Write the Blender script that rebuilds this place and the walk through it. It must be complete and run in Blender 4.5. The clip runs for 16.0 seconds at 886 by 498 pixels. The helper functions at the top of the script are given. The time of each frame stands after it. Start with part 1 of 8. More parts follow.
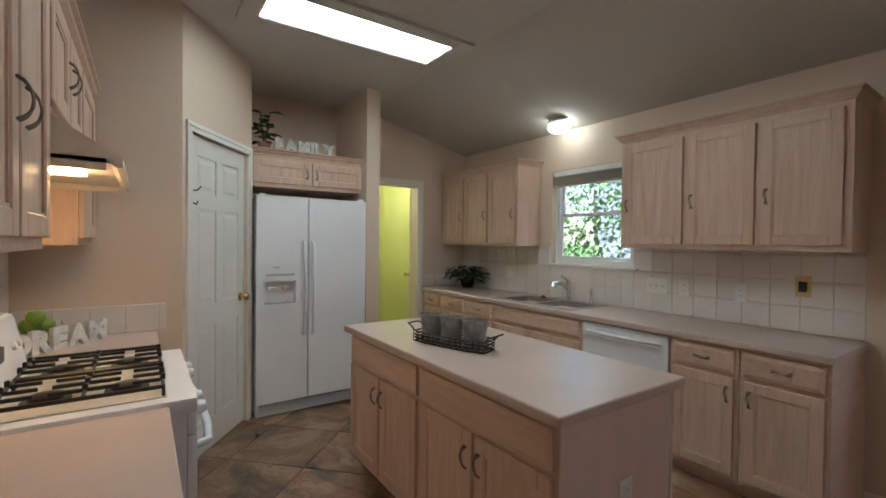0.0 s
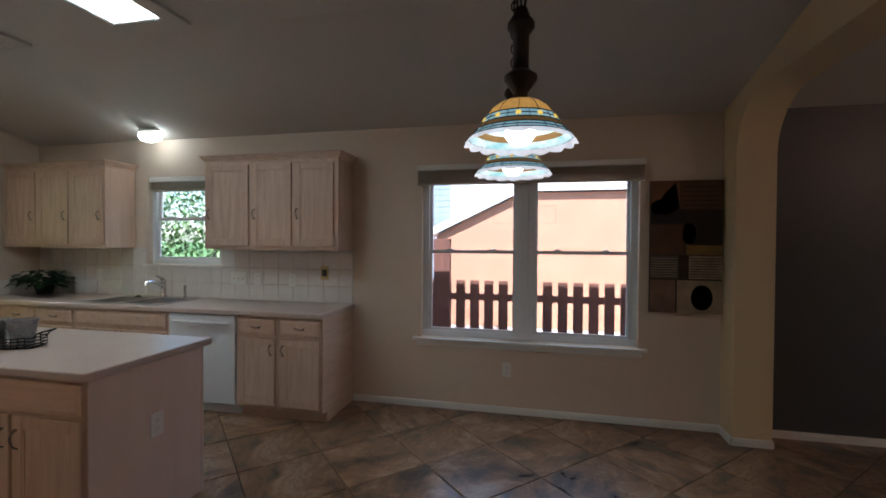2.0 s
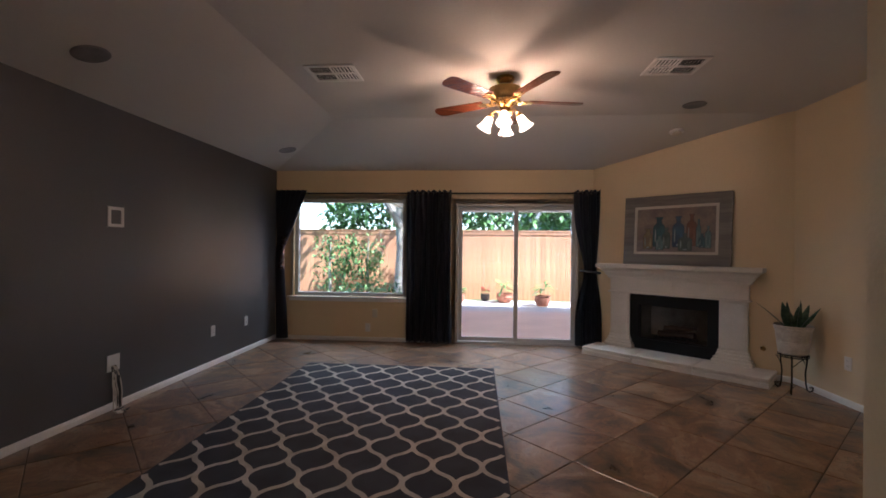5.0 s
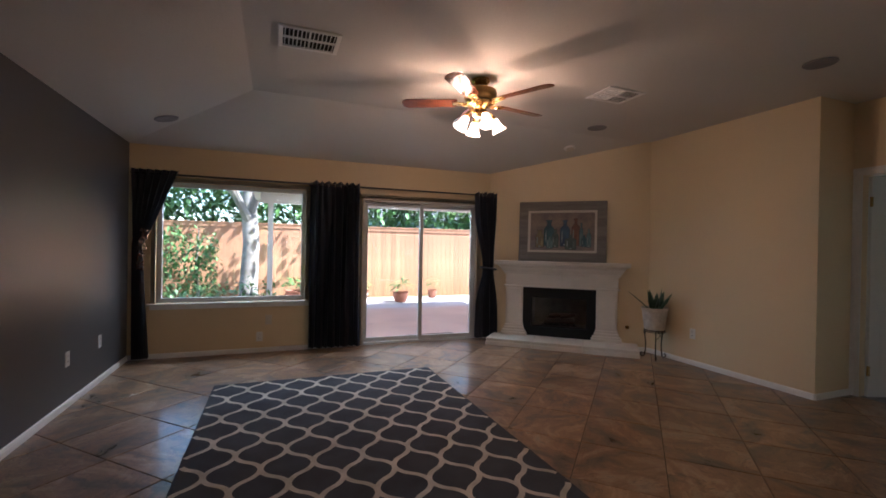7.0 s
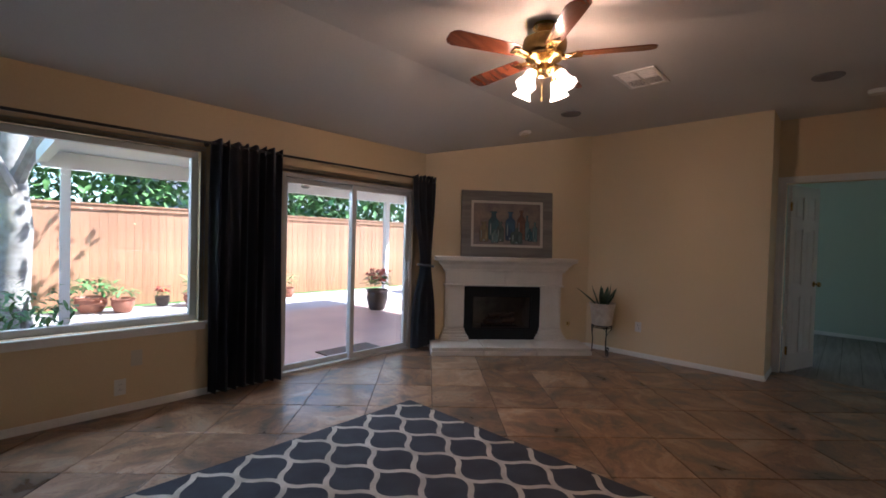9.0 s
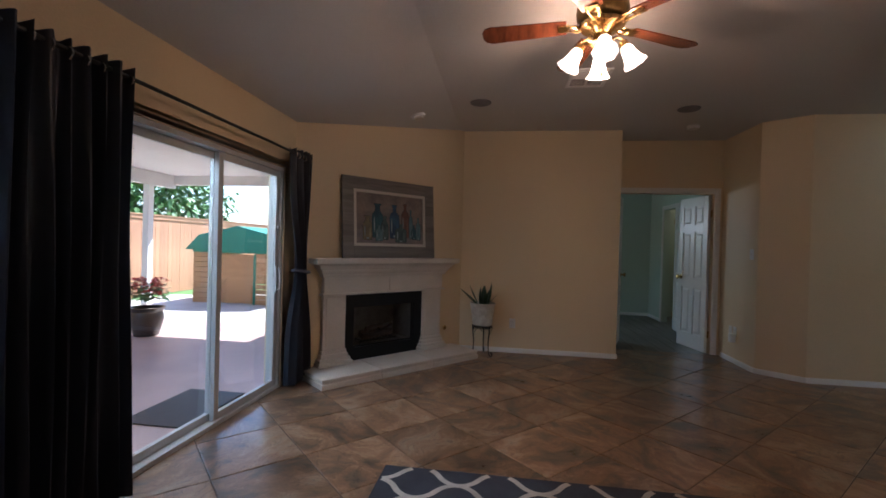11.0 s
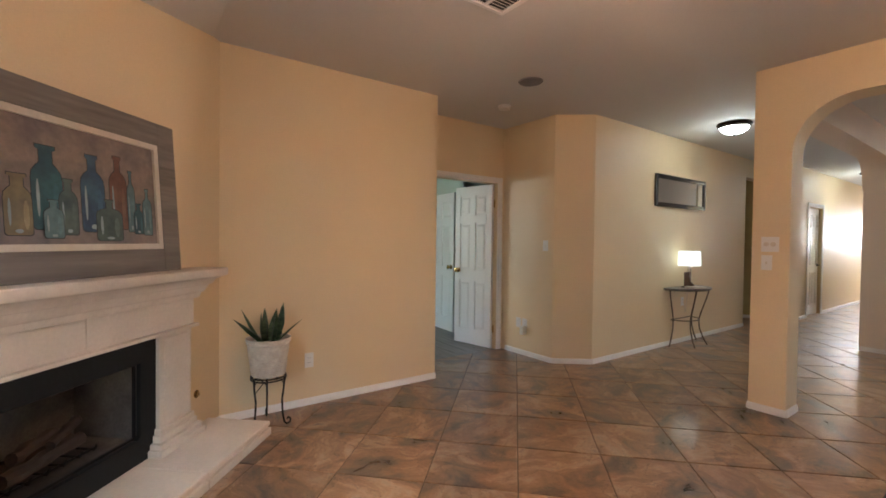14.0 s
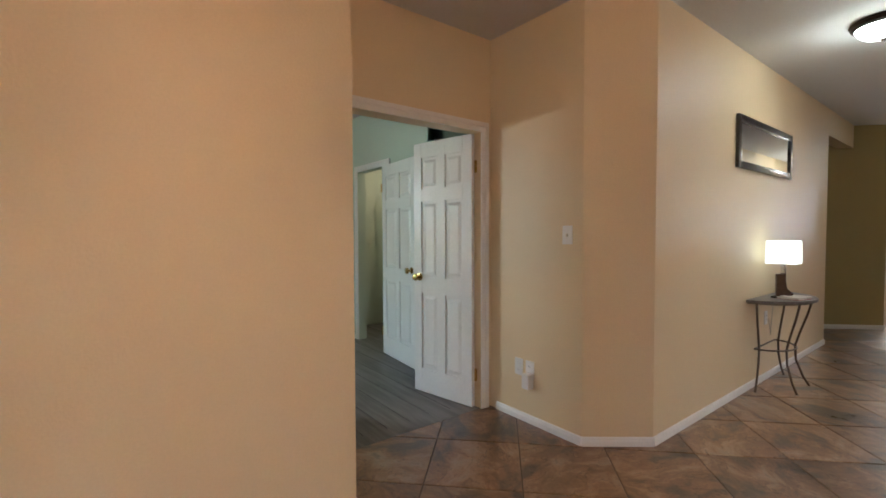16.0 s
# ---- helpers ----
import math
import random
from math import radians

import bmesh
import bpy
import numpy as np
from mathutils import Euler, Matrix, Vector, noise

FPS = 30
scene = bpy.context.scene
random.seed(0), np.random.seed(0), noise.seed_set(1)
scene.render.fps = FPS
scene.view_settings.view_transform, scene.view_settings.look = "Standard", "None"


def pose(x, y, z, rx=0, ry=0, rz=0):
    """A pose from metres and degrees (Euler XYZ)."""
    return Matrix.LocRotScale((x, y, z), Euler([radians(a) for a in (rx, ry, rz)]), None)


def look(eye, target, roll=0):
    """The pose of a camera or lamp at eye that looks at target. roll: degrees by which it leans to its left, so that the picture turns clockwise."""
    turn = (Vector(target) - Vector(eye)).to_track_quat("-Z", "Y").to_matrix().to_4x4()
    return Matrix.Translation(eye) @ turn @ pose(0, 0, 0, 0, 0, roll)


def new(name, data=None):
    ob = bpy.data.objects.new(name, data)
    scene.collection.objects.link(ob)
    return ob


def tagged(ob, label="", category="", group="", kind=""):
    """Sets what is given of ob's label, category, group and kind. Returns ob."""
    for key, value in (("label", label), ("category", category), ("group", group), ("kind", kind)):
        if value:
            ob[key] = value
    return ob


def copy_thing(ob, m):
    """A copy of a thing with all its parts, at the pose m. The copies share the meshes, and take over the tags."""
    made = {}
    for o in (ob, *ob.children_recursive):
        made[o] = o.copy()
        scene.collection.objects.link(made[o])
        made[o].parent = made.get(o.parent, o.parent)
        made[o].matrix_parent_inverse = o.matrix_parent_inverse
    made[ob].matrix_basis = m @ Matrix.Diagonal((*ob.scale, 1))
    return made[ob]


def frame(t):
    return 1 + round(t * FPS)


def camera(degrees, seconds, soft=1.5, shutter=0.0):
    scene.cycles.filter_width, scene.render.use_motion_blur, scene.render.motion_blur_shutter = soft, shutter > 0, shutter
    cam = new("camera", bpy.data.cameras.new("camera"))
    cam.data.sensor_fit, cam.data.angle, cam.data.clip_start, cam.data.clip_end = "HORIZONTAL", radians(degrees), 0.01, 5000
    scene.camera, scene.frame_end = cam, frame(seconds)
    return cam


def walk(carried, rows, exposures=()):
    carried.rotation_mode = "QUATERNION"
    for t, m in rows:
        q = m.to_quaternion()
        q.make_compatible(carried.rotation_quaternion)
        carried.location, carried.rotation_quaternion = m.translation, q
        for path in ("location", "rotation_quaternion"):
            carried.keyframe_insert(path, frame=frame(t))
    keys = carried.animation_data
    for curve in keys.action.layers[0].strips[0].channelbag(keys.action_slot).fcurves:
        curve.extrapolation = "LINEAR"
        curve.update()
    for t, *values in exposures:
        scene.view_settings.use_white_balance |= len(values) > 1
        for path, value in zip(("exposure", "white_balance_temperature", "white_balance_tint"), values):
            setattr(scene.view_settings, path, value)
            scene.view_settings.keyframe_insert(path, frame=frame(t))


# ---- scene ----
cam = camera(90.9, 16.0, soft=1.7, shutter=0.0)
PATH = [
    (0, (-0.056, 0.195, 1.369), (1.077, 1.843, 1.337), 0.6),
    (0.5, (-0.3, 0.026, 1.421), (0.841, 1.669, 1.389), 0.7),
    (1, (-0.313, -0.299, 1.411), (0.931, 1.266, 1.384), 0.4),
    (1.5, (-0.38, -0.604, 1.404), (1.293, 0.491, 1.386), 0.4),
    (2, (-0.482, -0.771, 1.411), (1.473, -0.347, 1.381), 0.4),
    (2.5, (-0.482, -0.902, 1.397), (1.496, -1.196, 1.372), 0.5),
    (3, (-0.467, -1.127, 1.364), (1.336, -1.991, 1.355), 0.4),
    (3.5, (-0.349, -1.242, 1.336), (1.125, -2.594, 1.336), 0.3),
    (4, (-0.21, -1.244, 1.309), (0.786, -2.978, 1.319), 0.4),
    (4.5, (0.012, -1.287, 1.312), (0.543, -3.215, 1.31), 0.4),
    (5, (0.255, -1.32, 1.298), (0.415, -3.314, 1.3), 0.6),
    (5.2, (0.378, -1.3, 1.284), (0.386, -3.3, 1.291), 0.5),
    (7.5, (1.962, -1.937, 1.318), (1.05, -3.717, 1.302), 1.3),
    (8, (2.239, -2.367, 1.322), (1.087, -4.001, 1.304), 1.4),
    (10.5, (2.587, -5.07, 1.348), (0.723, -5.794, 1.304), 1.8),
    (11, (2.527, -5.445, 1.295), (0.546, -5.715, 1.278), 1.6),
    (11.5, (2.433, -5.811, 1.295), (0.446, -5.581, 1.291), 1.5),
    (12, (2.164, -6.13, 1.305), (0.267, -5.495, 1.294), 1.3),
    (12.5, (1.804, -6.366, 1.307), (-0.02, -5.545, 1.285), 1.1),
    (13, (1.389, -6.463, 1.315), (-0.384, -5.538, 1.287), 1.0),
    (13.5, (0.954, -6.5, 1.325), (-0.71, -5.391, 1.291), 0.8),
    (14, (0.557, -6.464, 1.332), (-1.068, -5.3, 1.294), 0.7),
    (14.5, (0.131, -6.256, 1.317), (-1.461, -5.046, 1.277), 0.4),
    (15, (-0.245, -5.959, 1.291), (-1.835, -4.747, 1.251), 0.3),
    (15.5, (-0.63, -5.53, 1.332), (-2.205, -4.298, 1.26), 0.2),
    (16, (-1.053, -4.972, 1.299), (-2.637, -3.752, 1.23), -0.2),
]
EXPOSURES = [(0.0, 2.1, 5850, 9), (1.0, 2.3, 5800, 9), (1.5, 2.15, 5700, 9), (2.0, 1.75, 5500, 9), (3.0, 1.9, 5350, 9), (4.0, 2.35, 5350, 9), (5.0, 2.15, 5350, 9),
             (8.0, 2.2, 5350, 9), (10.5, 1.85, 5050, 9), (11.0, 1.85, 5250, 9), (12.0, 2.55, 5800, 10), (12.5, 3.2, 6150, 10), (14.0, 3.5, 5950, 10), (16.0, 3.6, 5850, 10)]
walk(cam, [(t, look(eye, target, roll)) for t, eye, target, roll in PATH], EXPOSURES)

# ---- world and sun ----
SUN_DIR = Vector((0.50, -0.32, -0.80)).normalized()
world = bpy.data.worlds.new("world")
scene.world = world
world.use_nodes = True
wt = world.node_tree
sky = wt.nodes.new("ShaderNodeTexSky")
sky.sky_type = "NISHITA"
sky.sun_disc = False
sky.sun_elevation = math.asin(-SUN_DIR.z)
sky.sun_rotation = math.atan2(-SUN_DIR.x, -SUN_DIR.y)
wt.nodes["Background"].inputs["Strength"].default_value = 0.15
wt.links.new(sky.outputs[0], wt.nodes["Background"].inputs["Color"])
sun_data = bpy.data.lights.new("sun", "SUN")
sun_data.energy = 5.0
sun_data.angle = radians(0.5)
sun_data.color = (1.0, 0.95, 0.87)
sun = new("sun", sun_data)
sun.matrix_world = Matrix.Translation((0, 0, 20)) @ SUN_DIR.to_track_quat("-Z", "Y").to_matrix().to_4x4()


def area_lamp(name, place, direction, sx, sy, watts, colour):
    d = bpy.data.lights.new(name, "AREA")
    d.shape, d.size, d.size_y, d.energy, d.color = "RECTANGLE", sx, sy, watts, colour
    o = new(name, d)
    o.matrix_world = look(place, Vector(place) + Vector(direction))
    return o


def point_lamp(name, place, watts, colour, radius=0.04):
    d = bpy.data.lights.new(name, "POINT")
    d.energy, d.color, d.shadow_soft_size = watts, colour, radius
    o = new(name, d)
    o.location = place
    return o


# lamps added to boost the sky's light at the windows, over their heads outside
area_lamp("skylight_slider", (-0.27, -7.95, 2.25), (0.0, 0.85, -0.53), 1.6, 0.18, 7, (0.86, 0.94, 1.0))
area_lamp("skylight_big_window", (2.07, -7.90, 2.30), (0.0, 0.85, -0.53), 1.6, 0.20, 8, (0.86, 0.94, 1.0))
area_lamp("skylight_dining", (3.62, -0.67, 2.42), (-0.80, 0.0, -0.60), 1.7, 0.20, 4.0, (0.84, 0.93, 1.0))
area_lamp("skylight_sink", (3.60, 2.60, 2.40), (-0.75, 0.0, -0.66), 0.8, 0.20, 2.5, (0.90, 1.0, 0.92))
# brightens the bedroom from behind an unseen opening that was added too
area_lamp("bedroom_fill", (-7.1, -6.2, 1.9), (0.9, 0.1, -0.4), 1.3, 0.6, 8, (0.92, 0.97, 1.0))
area_lamp("skylight_front_door", (-1.45, 9.45, 1.75), (0.0, -0.95, -0.3), 0.8, 0.9, 11, (0.95, 0.97, 1.0))

# lamps of the place: bulbs by the fan's shades, the hall bowl, the table lamp, the dome over the sink, the hood
PANEL_W = 2.4
FAN_TURN = -26
point_lamp("hall_bowl_lamp", (-1.60, -0.82, 2.50), 0.75, (0.93, 1.0, 0.9), 0.10)
point_lamp("hall_bowl_lamp", (-1.45, 4.9, 2.50), 1.0, (0.93, 1.0, 0.9), 0.10)
point_lamp("table_lamp_bulb", (-2.185, -0.55, 1.245), 0.02, (0.95, 1.0, 0.85), 0.03)
for k in range(4):
    a = radians(39 + 90 * k)
    point_lamp("fan_bulb", (0.045 + 0.15 * math.cos(a), -4.94 + 0.15 * math.sin(a), 2.36), 2.1, (1.0, 0.58, 0.36), 0.012)
point_lamp("hood_bulb", (-0.26, 1.98, 1.54), 0.45, (1.0, 0.6, 0.25), 0.03)

# bulbs out of sight, added because the utility room and closet look lit
point_lamp("unseen_utility_lamp", (2.15, 5.35, 2.3), 7, (1.0, 0.95, 0.85), 0.08)
point_lamp("closet_bulb", (-5.7, -1.75, 2.3), 1.1, (1.0, 0.75, 0.5), 0.06)

# ---- materials ----
def material(name, colour, rough=0.6, metal=0.0, second=None, scale=3.0, fine=60.0, bump=0.1, vary=0.12, coat=0.0,
             stretch=(1, 1, 1), emit=None, strength=0.0, spec=0.5, by_object=0.0):
    """A surface with variation at two scales: broad stains of the second colour, fine grain with bump."""
    m = bpy.data.materials.new(name)
    m.use_nodes = True
    t = m.node_tree
    n, l = t.nodes, t.links
    b = n["Principled BSDF"]
    tc = n.new("ShaderNodeTexCoord")
    mp = n.new("ShaderNodeMapping")
    mp.inputs["Scale"].default_value = stretch
    l.new(tc.outputs["Object"], mp.inputs["Vector"])
    broad = n.new("ShaderNodeTexNoise")
    broad.inputs["Scale"].default_value = scale
    broad.inputs["Detail"].default_value = 5
    grain = n.new("ShaderNodeTexNoise")
    grain.inputs["Scale"].default_value = fine
    grain.inputs["Detail"].default_value = 4
    for x in (broad, grain):
        l.new(mp.outputs[0], x.inputs["Vector"])
    if second is None:
        second = tuple(c * (1 - vary) for c in colour)
    mix = n.new("ShaderNodeMix")
    mix.data_type = "RGBA"
    ramp = n.new("ShaderNodeMapRange")
    ramp.inputs["From Min"].default_value, ramp.inputs["From Max"].default_value = 0.35, 0.65
    l.new(broad.outputs["Fac"], ramp.inputs["Value"])
    l.new(ramp.outputs[0], mix.inputs[0])
    mix.inputs[6].default_value = (*colour, 1)
    mix.inputs[7].default_value = (*second, 1)
    mix2 = n.new("ShaderNodeMix")
    mix2.data_type = "RGBA"
    mix2.blend_type = "MULTIPLY"
    mix2.inputs[0].default_value = 1.0
    r2 = n.new("ShaderNodeMapRange")
    r2.inputs["To Min"].default_value, r2.inputs["To Max"].default_value = 1 - vary, 1.0 + vary * 0.3
    r2.inputs["From Min"].default_value, r2.inputs["From Max"].default_value = 0.3, 0.7
    l.new(grain.outputs["Fac"], r2.inputs["Value"])
    l.new(mix.outputs[2], mix2.inputs[6])
    l.new(r2.outputs[0], mix2.inputs[7])
    last = mix2.outputs[2]
    if by_object:
        oi = n.new("ShaderNodeObjectInfo")
        r3 = n.new("ShaderNodeMapRange")
        r3.inputs["To Min"].default_value, r3.inputs["To Max"].default_value = 1 - by_object, 1 + by_object
        l.new(oi.outputs["Random"], r3.inputs["Value"])
        m3 = n.new("ShaderNodeMix")
        m3.data_type, m3.blend_type = "RGBA", "MULTIPLY"
        m3.inputs[0].default_value = 1.0
        l.new(last, m3.inputs[6])
        l.new(r3.outputs[0], m3.inputs[7])
        last = m3.outputs[2]
    l.new(last, b.inputs["Base Color"])
    b.inputs["Roughness"].default_value = rough
    b.inputs["Metallic"].default_value = metal
    b.inputs["Specular IOR Level"].default_value = spec
    b.inputs["Coat Weight"].default_value = coat
    if bump:
        bp = n.new("ShaderNodeBump")
        bp.inputs["Strength"].default_value = bump
        bp.inputs["Distance"].default_value = 0.004
        l.new(grain.outputs["Fac"], bp.inputs["Height"])
        l.new(bp.outputs[0], b.inputs["Normal"])
    if emit:
        b.inputs["Emission Color"].default_value = (*emit, 1)
        b.inputs["Emission Strength"].default_value = strength
    return m


def glass(name, tint=(1, 1, 1), rough=0.0):
    m = bpy.data.materials.new(name)
    m.use_nodes = True
    b = m.node_tree.nodes["Principled BSDF"]
    b.inputs["Base Color"].default_value = (*tint, 1)
    b.inputs["Transmission Weight"].default_value = 1.0
    b.inputs["Roughness"].default_value = rough
    b.inputs["IOR"].default_value = 1.45
    return m


def wood(name, light, dark, rough=0.45, scale=1.0, axis="Z", by_object=0.06, coat=0.0, vary=0.16):
    """Wood with grain running along an axis."""
    m = material(name, light, rough, second=dark, scale=2.2 * scale, fine=9.0 * scale, bump=0.10, vary=vary, coat=coat,
                 stretch={"Z": (9, 9, 0.7), "Y": (9, 0.7, 9), "X": (0.7, 9, 9)}[axis], by_object=by_object)
    return m


M_WALL = material("wall_paint_cream", (0.68, 0.555, 0.44), 0.55, scale=0.8, fine=90, bump=0.25, vary=0.03)
M_TAN = material("wall_paint_tan", (0.71, 0.56, 0.34), 0.5, scale=0.8, fine=90, bump=0.25, vary=0.03)
M_OLIVE = material("wall_paint_olive", (0.42, 0.33, 0.14), 0.55, scale=0.8, fine=90, bump=0.25, vary=0.03)
M_GREY = material("wall_paint_grey", (0.088, 0.086, 0.088), 0.38, scale=0.8, fine=90, bump=0.3, vary=0.05)
M_LIME = material("wall_paint_lime", (0.60, 0.62, 0.22), 0.6, scale=0.8, fine=90, bump=0.2, vary=0.03)
M_SAGE = material("wall_paint_sage", (0.50, 0.57, 0.48), 0.6, scale=0.8, fine=90, bump=0.2, vary=0.03)
M_CEIL = material("ceiling_paint", (0.61, 0.585, 0.545), 0.8, scale=0.7, fine=70, bump=0.4, vary=0.03)
M_TRIM = material("white_trim_paint", (0.78, 0.76, 0.72), 0.35, scale=2, fine=50, bump=0.03, vary=0.04)
M_DOOR = material("white_door_paint", (0.76, 0.75, 0.71), 0.32, scale=2, fine=50, bump=0.03, vary=0.04)
M_VINYL = material("white_vinyl", (0.78, 0.79, 0.80), 0.35, scale=3, fine=50, bump=0.02, vary=0.04)
# white frames greyed here: their backlit look is put into the colour
M_BACKLIT = material("backlit_grey_frame", (0.50, 0.50, 0.49), 0.4, scale=3, fine=50, bump=0.02, vary=0.04)
M_OAK = wood("whitewashed_oak", (0.66, 0.475, 0.36), (0.60, 0.415, 0.305), by_object=0.03, vary=0.09)
M_OAKP = wood("whitewashed_oak_panel", (0.68, 0.50, 0.385), (0.59, 0.40, 0.29), by_object=0.03, vary=0.10, scale=1.4)
M_OAKH = wood("whitewashed_oak_side", (0.66, 0.475, 0.36), (0.60, 0.415, 0.305), axis="Y", by_object=0.03, vary=0.09)
M_LAM = material("pinkish_laminate", (0.58, 0.46, 0.40), 0.28, scale=4, fine=220, bump=0.02, vary=0.06)
M_APPL = material("white_appliance", (0.78, 0.79, 0.82), 0.3, scale=3, fine=120, bump=0.06, vary=0.03)
M_BLACK = material("black_enamel", (0.012, 0.012, 0.012), 0.35, scale=5, fine=60, bump=0.05, vary=0.2)
M_IRON = material("black_wrought_iron", (0.02, 0.018, 0.016), 0.5, metal=0.6, scale=9, fine=80, bump=0.2, vary=0.3)
M_CHROME = material("chrome", (0.75, 0.75, 0.76), 0.14, metal=1.0, scale=6, fine=60, bump=0.0, vary=0.04)
M_STEEL = material("brushed_steel", (0.45, 0.44, 0.43), 0.3, metal=1.0, scale=6, fine=60, bump=0.03, vary=0.1)
M_NICKEL = material("antique_nickel", (0.26, 0.22, 0.19), 0.38, metal=1.0, scale=12, fine=80, bump=0.05, vary=0.2)
M_BRASS = material("polished_brass", (0.62, 0.42, 0.16), 0.2, metal=1.0, scale=12, fine=80, bump=0.02, vary=0.1)
M_GALV = material("galvanised_steel", (0.42, 0.43, 0.44), 0.42, metal=0.85, second=(0.28, 0.29, 0.31), scale=22, fine=70, bump=0.06, vary=0.2)
M_TILEW = material("white_glazed_tile", (0.72, 0.67, 0.63), 0.22, scale=5, fine=30, bump=0.02, vary=0.03, by_object=0.02)
M_GROUTW = material("pale_grout", (0.70, 0.64, 0.58), 0.8, scale=5, fine=120, bump=0.2, vary=0.1)
M_STONE = material("cast_stone_cream", (0.70, 0.62, 0.53), 0.62, second=(0.62, 0.56, 0.47), scale=3, fine=60, bump=0.15, vary=0.06)
M_CURT = material("charcoal_satin_curtain", (0.058, 0.062, 0.082), 0.36, scale=3, fine=300, bump=0.1, vary=0.15)
M_GREEN = material("leaf_green", (0.045, 0.10, 0.03), 0.42, second=(0.09, 0.16, 0.05), scale=8, fine=30, bump=0.1, vary=0.2)
M_DKGREEN = material("dark_leaf_green", (0.012, 0.04, 0.018), 0.45, second=(0.02, 0.06, 0.02), scale=8, fine=30, bump=0.1, vary=0.2)
M_GROUT = material("brown_grout", (0.085, 0.062, 0.046), 0.85, scale=5, fine=120, bump=0.2, vary=0.15)
M_PLAS = material("white_plastic", (0.75, 0.73, 0.69), 0.35, scale=9, fine=60, bump=0.0, vary=0.03)
M_FIREBLK = material("matt_black_steel", (0.008, 0.008, 0.008), 0.6, scale=5, fine=60, bump=0.05, vary=0.2, spec=0.25)
M_DARK = material("dark_void", (0.01, 0.01, 0.01), 0.8, scale=9, fine=60, bump=0.0, vary=0.1)


def slate_tile():
    """Rust, ochre and grey cleft slate: flaky layers with crisp ledges; each tile takes its own patch."""
    m = bpy.data.materials.new("slate_look_tile")
    m.use_nodes = True
    n, l = m.node_tree.nodes, m.node_tree.links
    b = n["Principled BSDF"]
    tc, oi = n.new("ShaderNodeTexCoord"), n.new("ShaderNodeObjectInfo")

    def vec(op, x, y, z=None):
        v = n.new("ShaderNodeVectorMath")
        v.operation = op
        for k, a in enumerate((x, y, z)):
            if a is None:
                continue
            if isinstance(a, tuple):
                v.inputs[k].default_value = a
            else:
                l.new(a, v.inputs[k])
        return v.outputs[0]

    def num(op, x, y=0.0):
        v = n.new("ShaderNodeMath")
        v.operation = op
        for k, a in enumerate((x, y)):
            if isinstance(a, (int, float)):
                v.inputs[k].default_value = a
            else:
                l.new(a, v.inputs[k])
        return v.outputs[0]

    def span(x, a, c, lo, hi):
        v = n.new("ShaderNodeMapRange")
        for k, q in (("From Min", a), ("From Max", c), ("To Min", lo), ("To Max", hi)):
            v.inputs[k].default_value = q
        l.new(x, v.inputs["Value"])
        return v.outputs[0]

    def noise(at, scale, detail, dist=0.0, rough=0.55):
        x = n.new("ShaderNodeTexNoise")
        x.inputs["Scale"].default_value, x.inputs["Detail"].default_value = scale, detail
        x.inputs["Distortion"].default_value, x.inputs["Roughness"].default_value = dist, rough
        l.new(at, x.inputs["Vector"])
        return x
    base = vec("MULTIPLY_ADD", oi.outputs["Random"], (37, 53, 71), tc.outputs["Object"])
    bend = noise(base, 2.2, 3)
    at = vec("MULTIPLY_ADD", bend.outputs["Color"], (0.30, 0.30, 0.30), base)
    turn = n.new("ShaderNodeVectorRotate")
    turn.rotation_type = "Z_AXIS"
    l.new(at, turn.inputs["Vector"])
    l.new(num("MULTIPLY", oi.outputs["Random"], 25.0), turn.inputs["Angle"])
    flow = vec("MULTIPLY", turn.outputs[0], (1.15, 1.9, 1.0))
    a, c, d = noise(flow, 2.4, 9, 0.5, 0.64), noise(flow, 1.5, 7, 0.9, 0.60), noise(base, 60, 4)
    r = n.new("ShaderNodeValToRGB")
    e = r.color_ramp.elements
    e[0].position, e[0].color = 0.34, (0.075, 0.052, 0.036, 1)
    e[1].position, e[1].color = 0.72, (0.22, 0.17, 0.125, 1)
    for p, col in ((0.42, (0.135, 0.088, 0.056)), (0.47, (0.215, 0.122, 0.066)), (0.53, (0.27, 0.155, 0.083)), (0.58, (0.34, 0.215, 0.128)), (0.64, (0.37, 0.27, 0.18))):
        r.color_ramp.elements.new(p).color = (*col, 1)
    l.new(a.outputs["Fac"], r.inputs[0])
    # ledges: the broken edges of thin layers
    steps = num("MULTIPLY", c.outputs["Fac"], 8.5)
    saw = num("FRACT", steps)
    shade = num("MULTIPLY", span(saw, 0.0, 0.10, 0.50, 1.0), span(saw, 0.35, 1.0, 1.0, 1.14))
    rub = span(d.outputs["Fac"], 0.3, 0.7, 0.88, 1.08)
    tone = span(oi.outputs["Random"], 0.0, 1.0, 0.76, 1.10)
    total = num("MULTIPLY", num("MULTIPLY", shade, rub), tone)
    mx = n.new("ShaderNodeMix")
    mx.data_type, mx.blend_type = "RGBA", "MULTIPLY"
    mx.inputs[0].default_value = 1
    l.new(r.outputs[0], mx.inputs[6])
    l.new(total, mx.inputs[7])
    l.new(mx.outputs[2], b.inputs["Base Color"])
    l.new(span(a.outputs["Fac"], 0.3, 0.7, 0.26, 0.46), b.inputs["Roughness"])
    high = num("ADD", num("MULTIPLY", saw, 0.6), num("MULTIPLY", a.outputs["Fac"], 1.5))
    bp = n.new("ShaderNodeBump")
    bp.inputs["Strength"].default_value, bp.inputs["Distance"].default_value = 0.16, 0.004
    l.new(high, bp.inputs["Height"])
    l.new(bp.outputs[0], b.inputs["Normal"])
